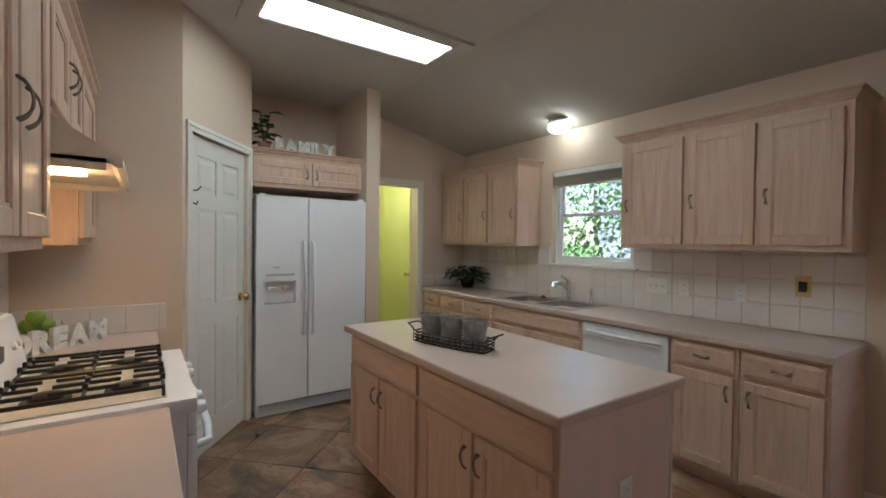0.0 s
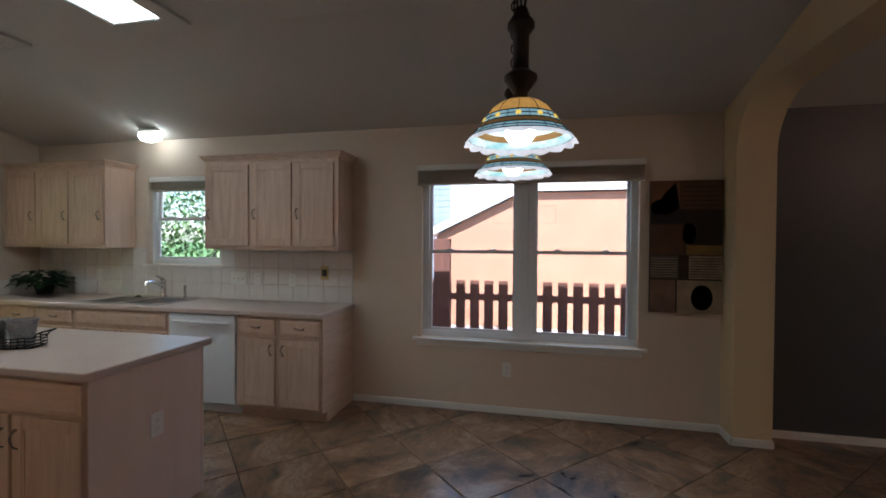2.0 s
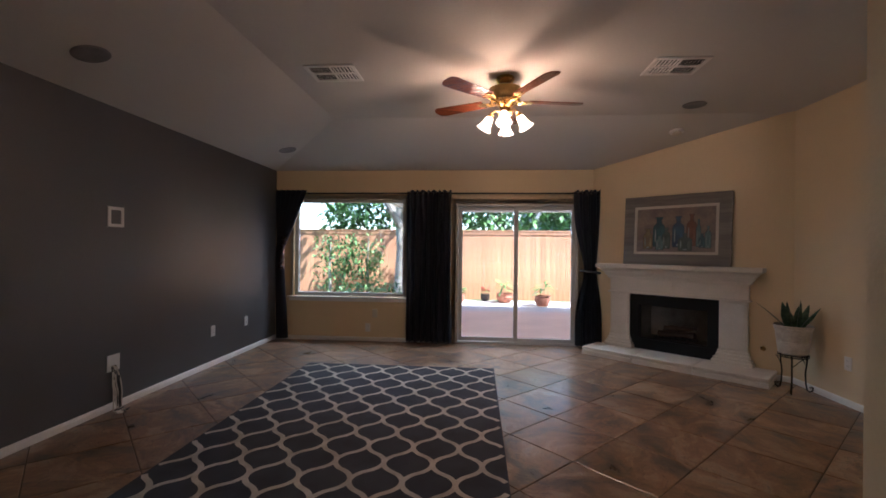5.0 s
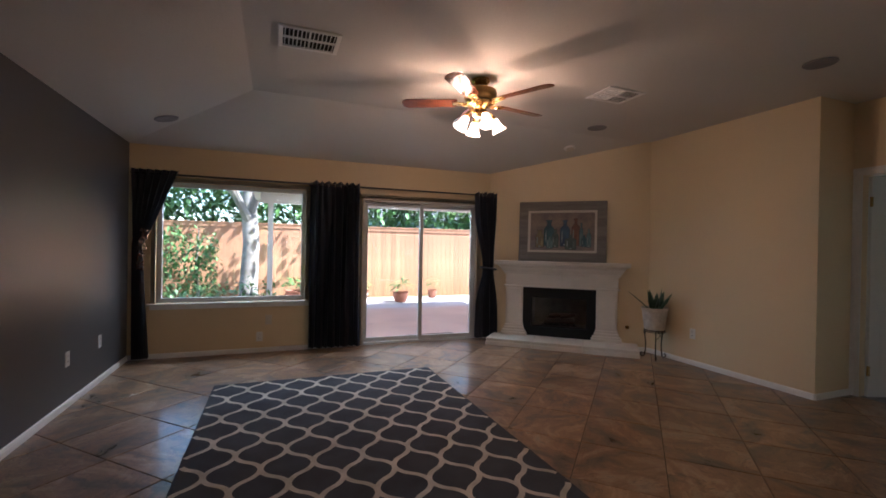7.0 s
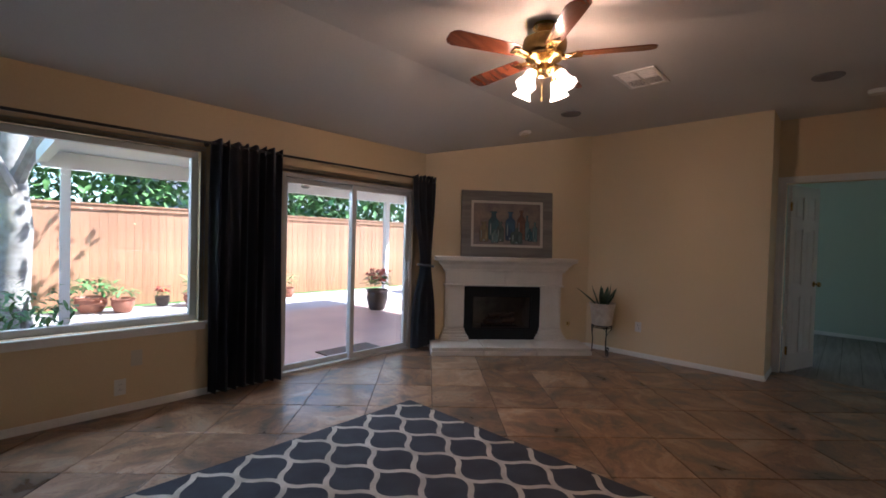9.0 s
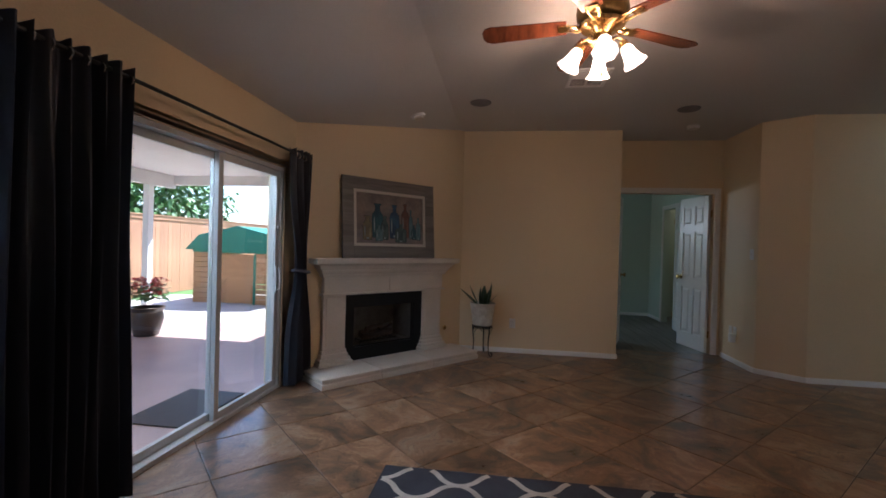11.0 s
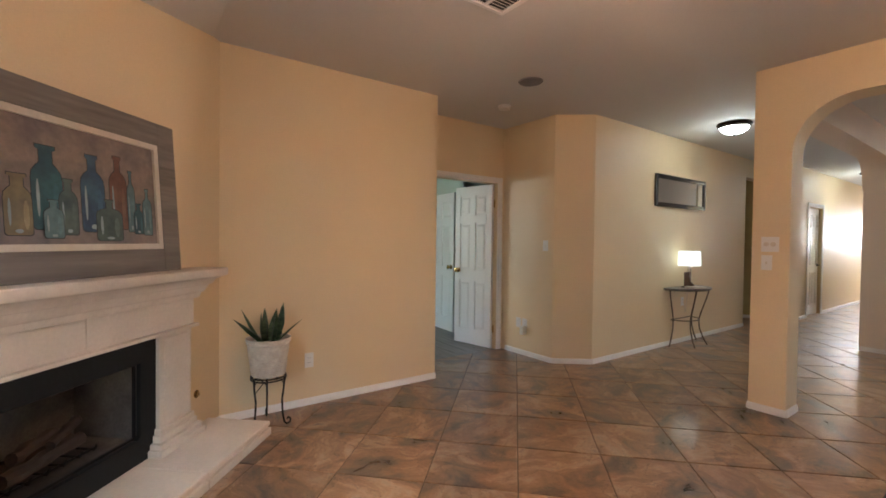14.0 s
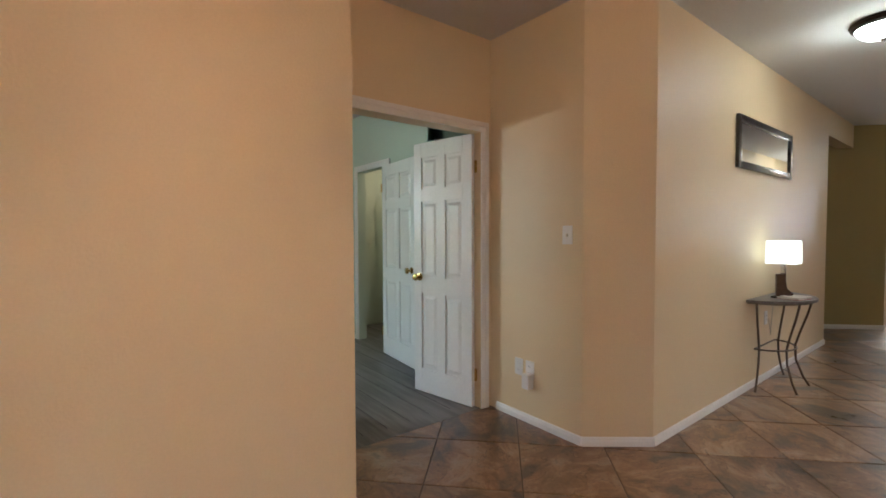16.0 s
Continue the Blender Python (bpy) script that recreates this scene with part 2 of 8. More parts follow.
    b.inputs["Coat Weight"].default_value, b.inputs["Coat Roughness"].default_value = 0.45, 0.13
    return m


M_SLATE = slate_tile()


def emitter(name, colour, strength):
    return material(name, (0.8, 0.8, 0.8), 0.5, emit=colour, strength=strength, bump=0, vary=0.02)


# ---- mesh helpers ----
def finish(name, bm, mat, parent=None, label="", smooth=False, kind="", category=""):
    me = bpy.data.meshes.new(name)
    bmesh.ops.recalc_face_normals(bm, faces=bm.faces[:])
    bm.to_mesh(me)
    bm.free()
    for mt in (mat if isinstance(mat, (list, tuple)) else [mat]):
        me.materials.append(mt)
    if smooth:
        me.polygons.foreach_set("use_smooth", [True] * len(me.polygons))
        me.set_sharp_from_angle(angle=radians(38))
    o = new(name, me)
    if parent:
        o.parent = parent
    return tagged(o, label=label, kind=kind, category=category)


def part(name, bm, mat, parent, label="", smooth=False):
    return finish(name, bm, mat, parent, label, smooth)


def thing(name, place, label, category, rz=0.0, group=""):
    o = new(name)
    o.matrix_world = pose(*place, 0, 0, rz)
    o.empty_display_size = 0.05
    return tagged(o, label, category, group)


def box(bm, x0, x1, y0, y1, z0, z1, bevel=0.0, seg=2, m=None, mat=0):
    x0, x1, y0, y1, z0, z1 = min(x0, x1), max(x0, x1), min(y0, y1), max(y0, y1), min(z0, z1), max(z0, z1)
    r = bmesh.ops.create_cube(bm, size=1.0)
    vs = r["verts"]
    for v in vs:
        v.co = Vector((x0 + (v.co.x + 0.5) * (x1 - x0), y0 + (v.co.y + 0.5) * (y1 - y0), z0 + (v.co.z + 0.5) * (z1 - z0)))
    fs = list({f for v in vs for f in v.link_faces})
    for f in fs:
        f.material_index = mat
    if bevel:
        es = list({e for f in fs for e in f.edges})
        res = bmesh.ops.bevel(bm, geom=es, offset=bevel, segments=seg, profile=0.7, affect="EDGES", clamp_overlap=True)
        fs = [f for f in res["faces"] if f.is_valid]
        vs = list({v for f in res["faces"] for v in f.verts} | {v for v in vs if v.is_valid})
        for v in vs:
            for f in v.link_faces:
                f.material_index = mat
    if m is not None:
        bmesh.ops.transform(bm, matrix=m, verts=vs)
    return vs


def bx(*a, **k):
    bm = bmesh.new()
    box(bm, *a, **k)
    return bm


def lathe(bm, profile, n=24, centre=(0, 0), m=None, wave=None):
    """A turned shape from (radius, height) pairs."""
    rings = []
    for i, (r, z) in enumerate(profile):
        ring = []
        for k in range(n):
            a = 2 * math.pi * k / n
            rr, zz = r, z
            if wave:
                rr, zz = wave(i, a, r, z)
            ring.append(bm.verts.new((centre[0] + rr * math.cos(a), centre[1] + rr * math.sin(a), zz)))
        rings.append(ring)
    for a, b in zip(rings, rings[1:]):
        for k in range(n):
            bm.faces.new((a[k], a[(k + 1) % n], b[(k + 1) % n], b[k]))
    for ring in (rings[0], rings[-1]):
        if profile[0 if ring is rings[0] else -1][0] > 1e-4:
            bm.faces.new(ring)
    vs = [v for r in rings for v in r]
    if m is not None:
        bmesh.ops.transform(bm, matrix=m, verts=vs)
    return vs


def rod(bm, points, r, n=8, closed=False):
    """A bar of round section along points."""
    pts = [Vector(p) for p in points]
    rings = []
    side = None
    cnt = len(pts)
    for i, p in enumerate(pts):
        if closed:
            d = (pts[(i + 1) % cnt] - pts[i - 1]).normalized()
        else:
            d = (pts[min(i + 1, cnt - 1)] - pts[max(i - 1, 0)]).normalized()
        if side is None:
            side = d.orthogonal().normalized()
        side = (side - d * side.dot(d))
        side = side.normalized() if side.length > 1e-6 else d.orthogonal().normalized()
        up = d.cross(side)
        rr = r[i] if isinstance(r, (list, tuple)) else r
        rings.append([bm.verts.new(p + side * rr * math.cos(2 * math.pi * k / n) + up * rr * math.sin(2 * math.pi * k / n)) for k in range(n)])
    pairs = list(zip(rings, rings[1:])) + ([(rings[-1], rings[0])] if closed else [])
    for a, b in pairs:
        for k in range(n):
            bm.faces.new((a[k], a[(k + 1) % n], b[(k + 1) % n], b[k]))
    if not closed:
        bm.faces.new(rings[0])
        bm.faces.new(rings[-1])


def prism(bm, pts, z0, z1):
    """An upright prism on a plan outline."""
    lo = [bm.verts.new((x, y, z0)) for x, y in pts]
    hi = [bm.verts.new((x, y, z1)) for x, y in pts]
    k = len(pts)
    bm.faces.new(lo)
    bm.faces.new(hi)
    for i in range(k):
        bm.faces.new((lo[i], lo[(i + 1) % k], hi[(i + 1) % k], hi[i]))
    return lo + hi


def extrude_profile(bm, prof, a, b):
    """prof: (out, up) pairs swept from plan point a to b; out is to the left of a->b."""
    a, b = Vector((a[0], a[1], 0)), Vector((b[0], b[1], 0))
    d = (b - a).normalized()
    o = Vector((-d.y, d.x, 0))
    A = [bm.verts.new(a + o * u + Vector((0, 0, z))) for u, z in prof]
    B = [bm.verts.new(b + o * u + Vector((0, 0, z))) for u, z in prof]
    n = len(prof)
    for i in range(n):
        bm.faces.new((A[i], A[(i + 1) % n], B[(i + 1) % n], B[i]))
    bm.faces.new(A)
    bm.faces.new(B)


def wall(name, a, b, thick, z0, z1, mat, openings=(), label=""):
    """A wall whose inner face runs from a to b; its body lies to the right. Openings: (from, to, bottom, top) along it."""
    a, b = Vector((a[0], a[1], 0)), Vector((b[0], b[1], 0))
    L = (b - a).length
    d = (b - a).normalized()
    o = Vector((d.y, -d.x, 0)) * thick
    us = sorted({0.0, L, *[v for q in openings for v in q[:2]]})
    zs = sorted({z0, z1, *[v for q in openings for v in q[2:]]})
    us = [u for u in us if 0 <= u <= L]
    zs = [z for z in zs if z0 <= z <= z1]

    def solid(i, j):
        if not (0 <= i < len(us) - 1 and 0 <= j < len(zs) - 1):
            return False
        u, z = (us[i] + us[i + 1]) / 2, (zs[j] + zs[j + 1]) / 2
        return not any(q[0] < u < q[1] and q[2] < z < q[3] for q in openings)
    bm = bmesh.new()
    cache = {}

    def v(i, j, s):
        if (i, j, s) not in cache:
            cache[i, j, s] = bm.verts.new(a + d * us[i] + o * s + Vector((0, 0, zs[j])))
        return cache[i, j, s]
    for i in range(len(us) - 1):
        for j in range(len(zs) - 1):
            if not solid(i, j):
                continue
            for s in (0, 1):
                bm.faces.new((v(i, j, s), v(i + 1, j, s), v(i + 1, j + 1, s), v(i, j + 1, s)))
            if not solid(i - 1, j):
                bm.faces.new((v(i, j, 0), v(i, j + 1, 0), v(i, j + 1, 1), v(i, j, 1)))
            if not solid(i + 1, j):
                bm.faces.new((v(i + 1, j, 0), v(i + 1, j + 1, 0), v(i + 1, j + 1, 1), v(i + 1, j, 1)))
            if not solid(i, j - 1):
                bm.faces.new((v(i, j, 0), v(i + 1, j, 0), v(i + 1, j, 1), v(i, j, 1)))
            if not solid(i, j + 1):
                bm.faces.new((v(i, j + 1, 0), v(i + 1, j + 1, 0), v(i + 1, j + 1, 1), v(i, j + 1, 1)))
    return finish(name, bm, mat, label=label, kind="structure")


BASE = [(0, 0), (0.013, 0), (0.013, 0.034), (0.010, 0.040), (0.010, 0.046), (0.006, 0.053), (0, 0.056)]


def baseboard(name, runs):
    bm = bmesh.new()
    for a, b in runs:
        extrude_profile(bm, BASE, a, b)
    return finish(name, bm, M_TRIM, kind="structure")


def casing(name, a, b, top, width=0.07, depth=0.016, bottom=0.0, sill=False):
    """A door's or window's casing on the left side of a->b; a and b are the opening's edges."""
    a, b = Vector((a[0], a[1], 0)), Vector((b[0], b[1], 0))
    d = (b - a).normalized()
    L = (b - a).length
    m = Matrix.Translation(a) @ Matrix(((d.x, -d.y, 0, 0), (d.y, d.x, 0, 0), (0, 0, 1, 0), (0, 0, 0, 1)))
    bm = bmesh.new()
    for k, (w0, w1, dd) in enumerate(((0, width * 0.55, depth * 0.7), (width * 0.55, width, depth))):
        box(bm, -w1, -w0, 0, dd, bottom, top + w0, bevel=0.003, m=m)
        box(bm, L + w0, L + w1, 0, dd, bottom, top + w0, bevel=0.003, m=m)
        box(bm, -w1, L + w1, 0, dd, top + w0 + 0.0002, top + w1, bevel=0.003, m=m)
    return finish(name, bm, M_TRIM, kind="structure")


# ---- the plan ----
XE, YS, XW = 3.14, -7.36, -2.90
ZC, ZE = 2.72, 2.40
XF, YF = 1.84, -6.0
T = 0.14

# ---- floor ----
finish("ground_slab", bx(-9.0, 3.30, -7.46, 12.0, -0.25, -0.012), M_GROUT, kind="structure")

# walls (inner face on the left of the run)
wall("wall_east_kitchen", (XE, -2.37), (XE, 4.54), 0.16, -0.1, 2.9, M_WALL, [(0.83, 2.57, 0.60, 2.01), (4.55, 5.39, 1.18, 2.04)])
wall("wall_east_living", (XE, -7.52), (XE, -2.373), 0.16, -0.1, 2.9, M_GREY)
wall("wall_south", (-1.36, YS), (XE, YS), 0.16, -0.1, 2.9, M_TAN, [(0.26, 1.92, -0.1, 1.94), (2.63, 4.24, 0.62, 2.00)])
wall("wall_fireplace", (XW, -5.95), (-1.2915, YS), 0.14, -0.1, 2.9, M_TAN, [(0.718, 1.538, 0.196, 0.674)])
wall("wall_west_living", (XW, -4.07), (XW, -5.95), 0.12, -0.1, 2.9, M_TAN)
wall("wall_alcove_south", (-3.42, -4.07), (XW - 0.12, -4.07), 0.12, -0.1, 2.9, M_TAN)
wall("wall_bedroom_door", (-3.42, -2.70), (-3.42, -4.19), 0.12, -0.1, 2.9, M_TAN, [(0.10, 1.30, -0.1, 2.04)])
wall("wall_alcove_north", (-2.62, -2.70), (-3.54, -2.70), 0.12, -0.1, 2.9, M_TAN)
wall("wall_chamfer", (-2.35, -2.36), (-2.62, -2.70), 0.12, -0.1, 2.9, M_TAN)
wall("wall_table", (-2.35, 2.93), (-2.35, -2.36), 0.14, -0.1, 2.9, M_TAN, [(0.0, 1.29, -0.1, 2.42)])
wall("wall_recess_diagonal", (-2.05, 3.23), (-3.3, 1.98), 0.12, -0.1, 2.9, M_OLIVE)
wall("wall_recess_south", (-3.4, 1.64), (-2.49, 1.64), 0.12, -0.1, 2.9, M_OLIVE)
wall("wall_recess_end", (-3.3, 2.2), (-3.3, 1.52), 0.12, -0.1, 2.9, M_OLIVE)
wall("wall_hall_west", (-2.05, 9.0), (-2.05, 3.23), 0.12, -0.1, 2.9, M_TAN, [(4.55, 5.36, -0.1, 2.04)])
wall("wall_hall_north", (-0.84, 9.0), (-2.17, 9.0), 0.14, -0.1, 2.9, M_TAN, [(0.12, 1.08, -0.1, 2.1)])
wall("wall_hall_east", (-0.84, 3.3), (-0.84, 9.0), 0.12, -0.1, 2.9, M_TAN)
wall("wall_kitchen_west", (-0.60, 3.11), (-0.60, 1.08), 0.25, -0.1, 2.9, M_WALL)
wall("wall_pantry_south", (0.13, 3.11), (-0.84, 3.11), 0.12, -0.1, 2.9, M_WALL)
wall("wall_pantry_diagonal", (0.63, 3.80), (0.13, 3.11), 0.10, -0.1, 2.9, M_WALL, [(0.07, 0.77, -0.1, 2.01)])
wall("wall_nook_west", (0.63, 4.50), (0.63, 3.80), 0.08, -0.1, 2.9, M_WALL)
wall("wall_nook_north", (1.57, 4.50), (0.63, 4.50), 0.12, -0.1, 2.9, M_WALL)
wall("wall_pier_side", (1.57, 3.76), (1.57, 4.62), 0.125, -0.1, 2.9, M_WALL)
wall("wall_north_kitchen", (XE, 4.40), (1.696, 4.40), 0.14, -0.1, 2.9, M_WALL, [(0.66, 1.30, -0.1, 1.98)])
wall("wall_utility_north", (3.3, 6.2), (1.2, 6.2), 0.1, -0.1, 2.9, M_LIME)
wall("wall_utility_west", (1.6, 6.2), (1.6, 4.63), 0.1, -0.1, 2.9, M_LIME)
wall("wall_utility_east", (2.95, 4.54), (2.95, 6.2), 0.1, -0.1, 2.9, M_LIME)
# bedroom beyond the double doors; its outer openings are unseen, added for light
wall("wall_bedroom_north", (-3.54, -1.2), (-6.65, -1.2), 0.1, -0.1, 2.9, M_SAGE)
wall("wall_bedroom_east", (-3.541, -4.2), (-3.541, -1.2), 0.0005, -0.1, 2.9, M_SAGE, [(0.20, 1.40, -0.1, 2.04)])
wall("wall_bedroom_west", (-6.65, -1.2), (-6.65, -7.4), 0.1, -0.1, 2.9, M_SAGE, [(4.3, 5.7, 0.6, 2.1)])
wall("wall_bedroom_south", (-7.4, -7.0), (-3.6, -7.0), 0.1, -0.1, 2.9, M_SAGE, [(0.6, 2.6, 0.6, 2.1)])
wall("wall_bedroom_side", (-3.54, -7.0), (-3.54, -4.2), 0.1, -0.1, 2.9, M_SAGE)
# unseen outer shell, added to keep daylight out of the voids
wall("light_shell_north", (3.3, 12.0), (-9.0, 12.0), 0.1, -0.1, 2.9, M_WALL)
wall("light_shell_west", (-7.505, 12.0), (-7.505, -7.46), 0.1, -0.1, 2.9, M_WALL, [(17.5, 18.9, 0.6, 2.1)])
wall("light_shell_east", (3.055, 4.545), (3.055, 12.0), 0.1, -0.1, 2.9, M_WALL)
wall("light_shell_south", (-9.0, -7.46), (-1.37, -7.46), 0.1, -0.1, 2.9, M_WALL, [(2.2, 4.2, 0.6, 2.1)])


def arch_wall(name, a, b, thick, u0, u1, top, rad, z1=2.9, legs=True):
    """A wall with an opening of rounded upper corners; its body lies to the right of a->b."""
    a, b = Vector((a[0], a[1], 0)), Vector((b[0], b[1], 0))
    d, L = (b - a).normalized(), (b - a).length
    o = Vector((d.y, -d.x, 0)) * thick
    n = 10
    arc1 = [(u0 + rad - rad * math.cos(t), top - rad + rad * math.sin(t)) for t in [math.pi / 2 * k / n for k in range(n + 1)]]
    arc2 = [(u1 - rad + rad * math.cos(t), top - rad + rad * math.sin(t)) for t in [math.pi / 2 * (n - k) / n for k in range(n + 1)]]
    line = arc1 + arc2
    bm = bmesh.new()

    def slab(pts):
        A = [bm.verts.new(a + d * u + Vector((0, 0, z))) for u, z in pts]
        B = [bm.verts.new(a + d * u + o + Vector((0, 0, z))) for u, z in pts]
        bm.faces.new(A)
        bm.faces.new(B)
        return A, B
    for (p, q) in zip(line, line[1:]):
        A, B = slab([p, q, (q[0], z1), (p[0], z1)])
        bm.faces.new((A[0], A[1], B[1], B[0]))
        bm.faces.new((A[2], A[3], B[3], B[2]))
    spring = top - rad
    for u, v in ((0, u0), (u1, L)):
        if v - u > 0.01:
            A, B = slab([(u, -0.1), (v, -0.1), (v, spring), (v, z1), (u, z1)])
            for k in range(5):
                if k in (0, 1, 3, 4):
                    bm.faces.new((A[k], A[(k + 1) % 5], B[(k + 1) % 5], B[k]))
    bmesh.ops.remove_doubles(bm, verts=bm.verts[:], dist=0.0005)
    o = finish(name, bm, M_TAN if "living" in name else M_WALL, kind="structure", smooth=True)
    return o


arch_wall("wall_arch_living", (-0.86, -2.12), (3.139, -2.12), 0.25, 0.25, 3.79, 2.41, 0.38)
arch_wall("wall_arch_hall", (-0.86, -2.119), (-0.86, 1.079), 0.249, 0.0, 3.198, 2.41, 0.38)


def ceiling():
    bm = bmesh.new()
    x1, y0 = 3.29, -7.51
    ze = ZE - (x1 - XE) * 0.25
    P = {}
    for key, (x, y, z) in dict(a=(-9.0, y0, ze), b=(x1, y0, ze), c=(x1, 12.0, ze), d=(XF, 12.0, ZC), e=(XF, YF, ZC), f=(-9.0, YF, ZC), g=(-9.0, 12.0, ZC)).items():
        P[key] = bm.verts.new((x, y, z))
        P[key.upper()] = bm.verts.new((x, y, 3.2))
    for f in ("abef", "bcde", "fedg"):
        bm.faces.new([P[k] for k in f])
    bm.faces.new([P[k] for k in "ABCDG"])
    bm.faces.new([P[k] for k in "abBA"])
    bm.faces.new([P[k] for k in "bcCB"])
    bm.faces.new([P[k] for k in "cdDC"])
    bm.faces.new([P[k] for k in "dgGD"])
    bm.faces.new([P[k] for k in ("g", "f", "a", "A", "G")])
    return finish("ceiling", bm, M_CEIL, kind="structure")


ceiling()
baseboard("baseboard", [
    ((XE, -2.12), (XE, 0.82)), ((XE, YS), (XE, -2.37)), ((0.63, YS), (XE, YS)), ((-1.29, YS), (-1.17, YS)),
    ((XW, -5.95), (-1.2915, YS)), ((XW, -4.07), (XW, -5.95)), ((-3.42, -4.07), (XW, -4.07)), ((-2.62, -2.70), (-3.35, -2.70)),
    ((-2.35, -2.36), (-2.62, -2.70)), ((-2.35, 1.64), (-2.35, -2.36)), ((-2.05, 3.23), (-3.3, 1.98)),
    ((-2.05, 3.62), (-2.05, 3.23)), ((-2.05, 9.0), (-2.05, 4.52)),
    ((2.93, -2.37), (2.93, -2.12)), ((3.139, -2.37), (2.93, -2.37)), ((2.93, -2.12), (3.139, -2.12)),
    ((-0.61, -2.12), (-0.61, -2.37)), ((-0.61, -2.37), (-0.86, -2.37)), ((-0.86, -2.37), (-0.86, -2.12)), ((-0.86, -2.12), (-0.61, -2.12)),
    ((-0.85, 1.08), (-0.60, 1.08)), ((-0.85, 9.0), (-0.85, 1.08)),
    ((-7.4, -1.2), (-3.54, -1.2)),
])
casing("trim_double_door", (-3.42, -2.80), (-3.42, -4.00), 2.04)
casing("trim_hall_door", (-2.05, 4.45), (-2.05, 3.64), 2.04)
casing("trim_utility_door", (2.48, 4.40), (1.84, 4.40), 1.98)
casing("trim_pantry_door", (0.63 - 0.07 * 0.587, 3.80 - 0.07 * 0.810), (0.63 - 0.77 * 0.587, 3.80 - 0.77 * 0.810), 2.01, width=0.055)

# ---- kitchen ----
CT = 0.86


def mat4(x, y, z, ax, ay):
    """Local axes: x along ax, y along ay (both plan vectors), z up, at a place."""
    return Matrix(((ax[0], ay[0], 0, x), (ax[1], ay[1], 0, y), (0, 0, 1, z), (0, 0, 0, 1)))


def place(name, m, label, category, group=""):
    o = new(name)
    o.matrix_world = m
    o.empty_display_size = 0.05
    return tagged(o, label, category, group)


# A cabinet stands with its back at y = 0 and its face towards -y; x runs along it.
def panel_door(bm, x0, x1, z0, z1, y, frame=0.055, t=0.019, raised=False):
    """A framed door; its back at y, its face at y - t."""
    f = frame
    box(bm, x0, x0 + f, y - t, y, z0, z1, bevel=0.003, seg=1)
    box(bm, x1 - f, x1, y - t, y, z0, z1, bevel=0.003, seg=1)
    box(bm, x0 + f, x1 - f, y - t, y, z1 - f, z1, bevel=0.003, seg=1)
    box(bm, x0 + f, x1 - f, y - t, y, z0, z0 + f, bevel=0.003, seg=1)


def door_panel(x0, x1, z0, z1, y, parent, L=None, frame=0.055, t=0.019):
    """The flat panel set into a framed door, with a small bead round it."""
    f = frame
    bm = bmesh.new()
    box(bm, x0 + f - 0.002, x1 - f + 0.002, y - t + 0.009, y - 0.002, z0 + f - 0.002, z1 - f + 0.002)
    for a, b, c, d in ((x0 + f, x1 - f, z0 + f, z0 + f + 0.008), (x0 + f, x1 - f, z1 - f - 0.008, z1 - f), (x0 + f, x0 + f + 0.008, z0 + f + 0.008, z1 - f - 0.008), (x1 - f - 0.008, x1 - f, z0 + f + 0.008, z1 - f - 0.008)):
        box(bm, a, b, y - t + 0.004, y - t + 0.0088, c, d)
    if L is not None:
        bm.transform(L)
    return part("panel", bm, M_OAKP, parent)


def drawer_front(bm, x0, x1, z0, z1, y, t=0.019):
    a = 0.022
    vs = [bm.verts.new(p) for p in ((x0, y, z0), (x1, y, z0), (x1, y, z1), (x0, y, z1))]
    b1 = [bm.verts.new(p) for p in ((x0, y - t + 0.004, z0), (x1, y - t + 0.004, z0), (x1, y - t + 0.004, z1), (x0, y - t + 0.004, z1))]
    c = [bm.verts.new(p) for p in ((x0 + a, y - t - 0.002, z0 + a), (x1 - a, y - t - 0.002, z0 + a), (x1 - a, y - t - 0.002, z1 - a), (x0 + a, y - t - 0.002, z1 - a))]
    bm.faces.new(vs)
    for p, q in ((vs, b1), (b1, c)):
        for i in range(4):
            bm.faces.new((p[i], p[(i + 1) % 4], q[(i + 1) % 4], q[i]))
    bm.faces.new(c)


def pull(x, z, y, upright=True, L=0.085):
    """A wavy forked pull."""
    bm = bmesh.new()
    for s in (-1, 1):
        pts = []
        for i in range(13):
            k = i / 12
            u = (k - 0.5) * L
            w = 0.006 * s * math.cos(k * math.pi * 2) * (1 if abs(k - .5) > .2 else 1) + 0.004 * math.sin(k * 2 * math.pi)
            d = 0.024 * math.sin(k * math.pi) ** 0.6
            pts.append((x + w, y - 0.002 - d, z + u) if upright else (x + u, y - 0.002 - d, z + w))
        rod(bm, pts, [0.0022 + 0.0016 * abs(i / 6 - 1) for i in range(13)], 6)
    return bm


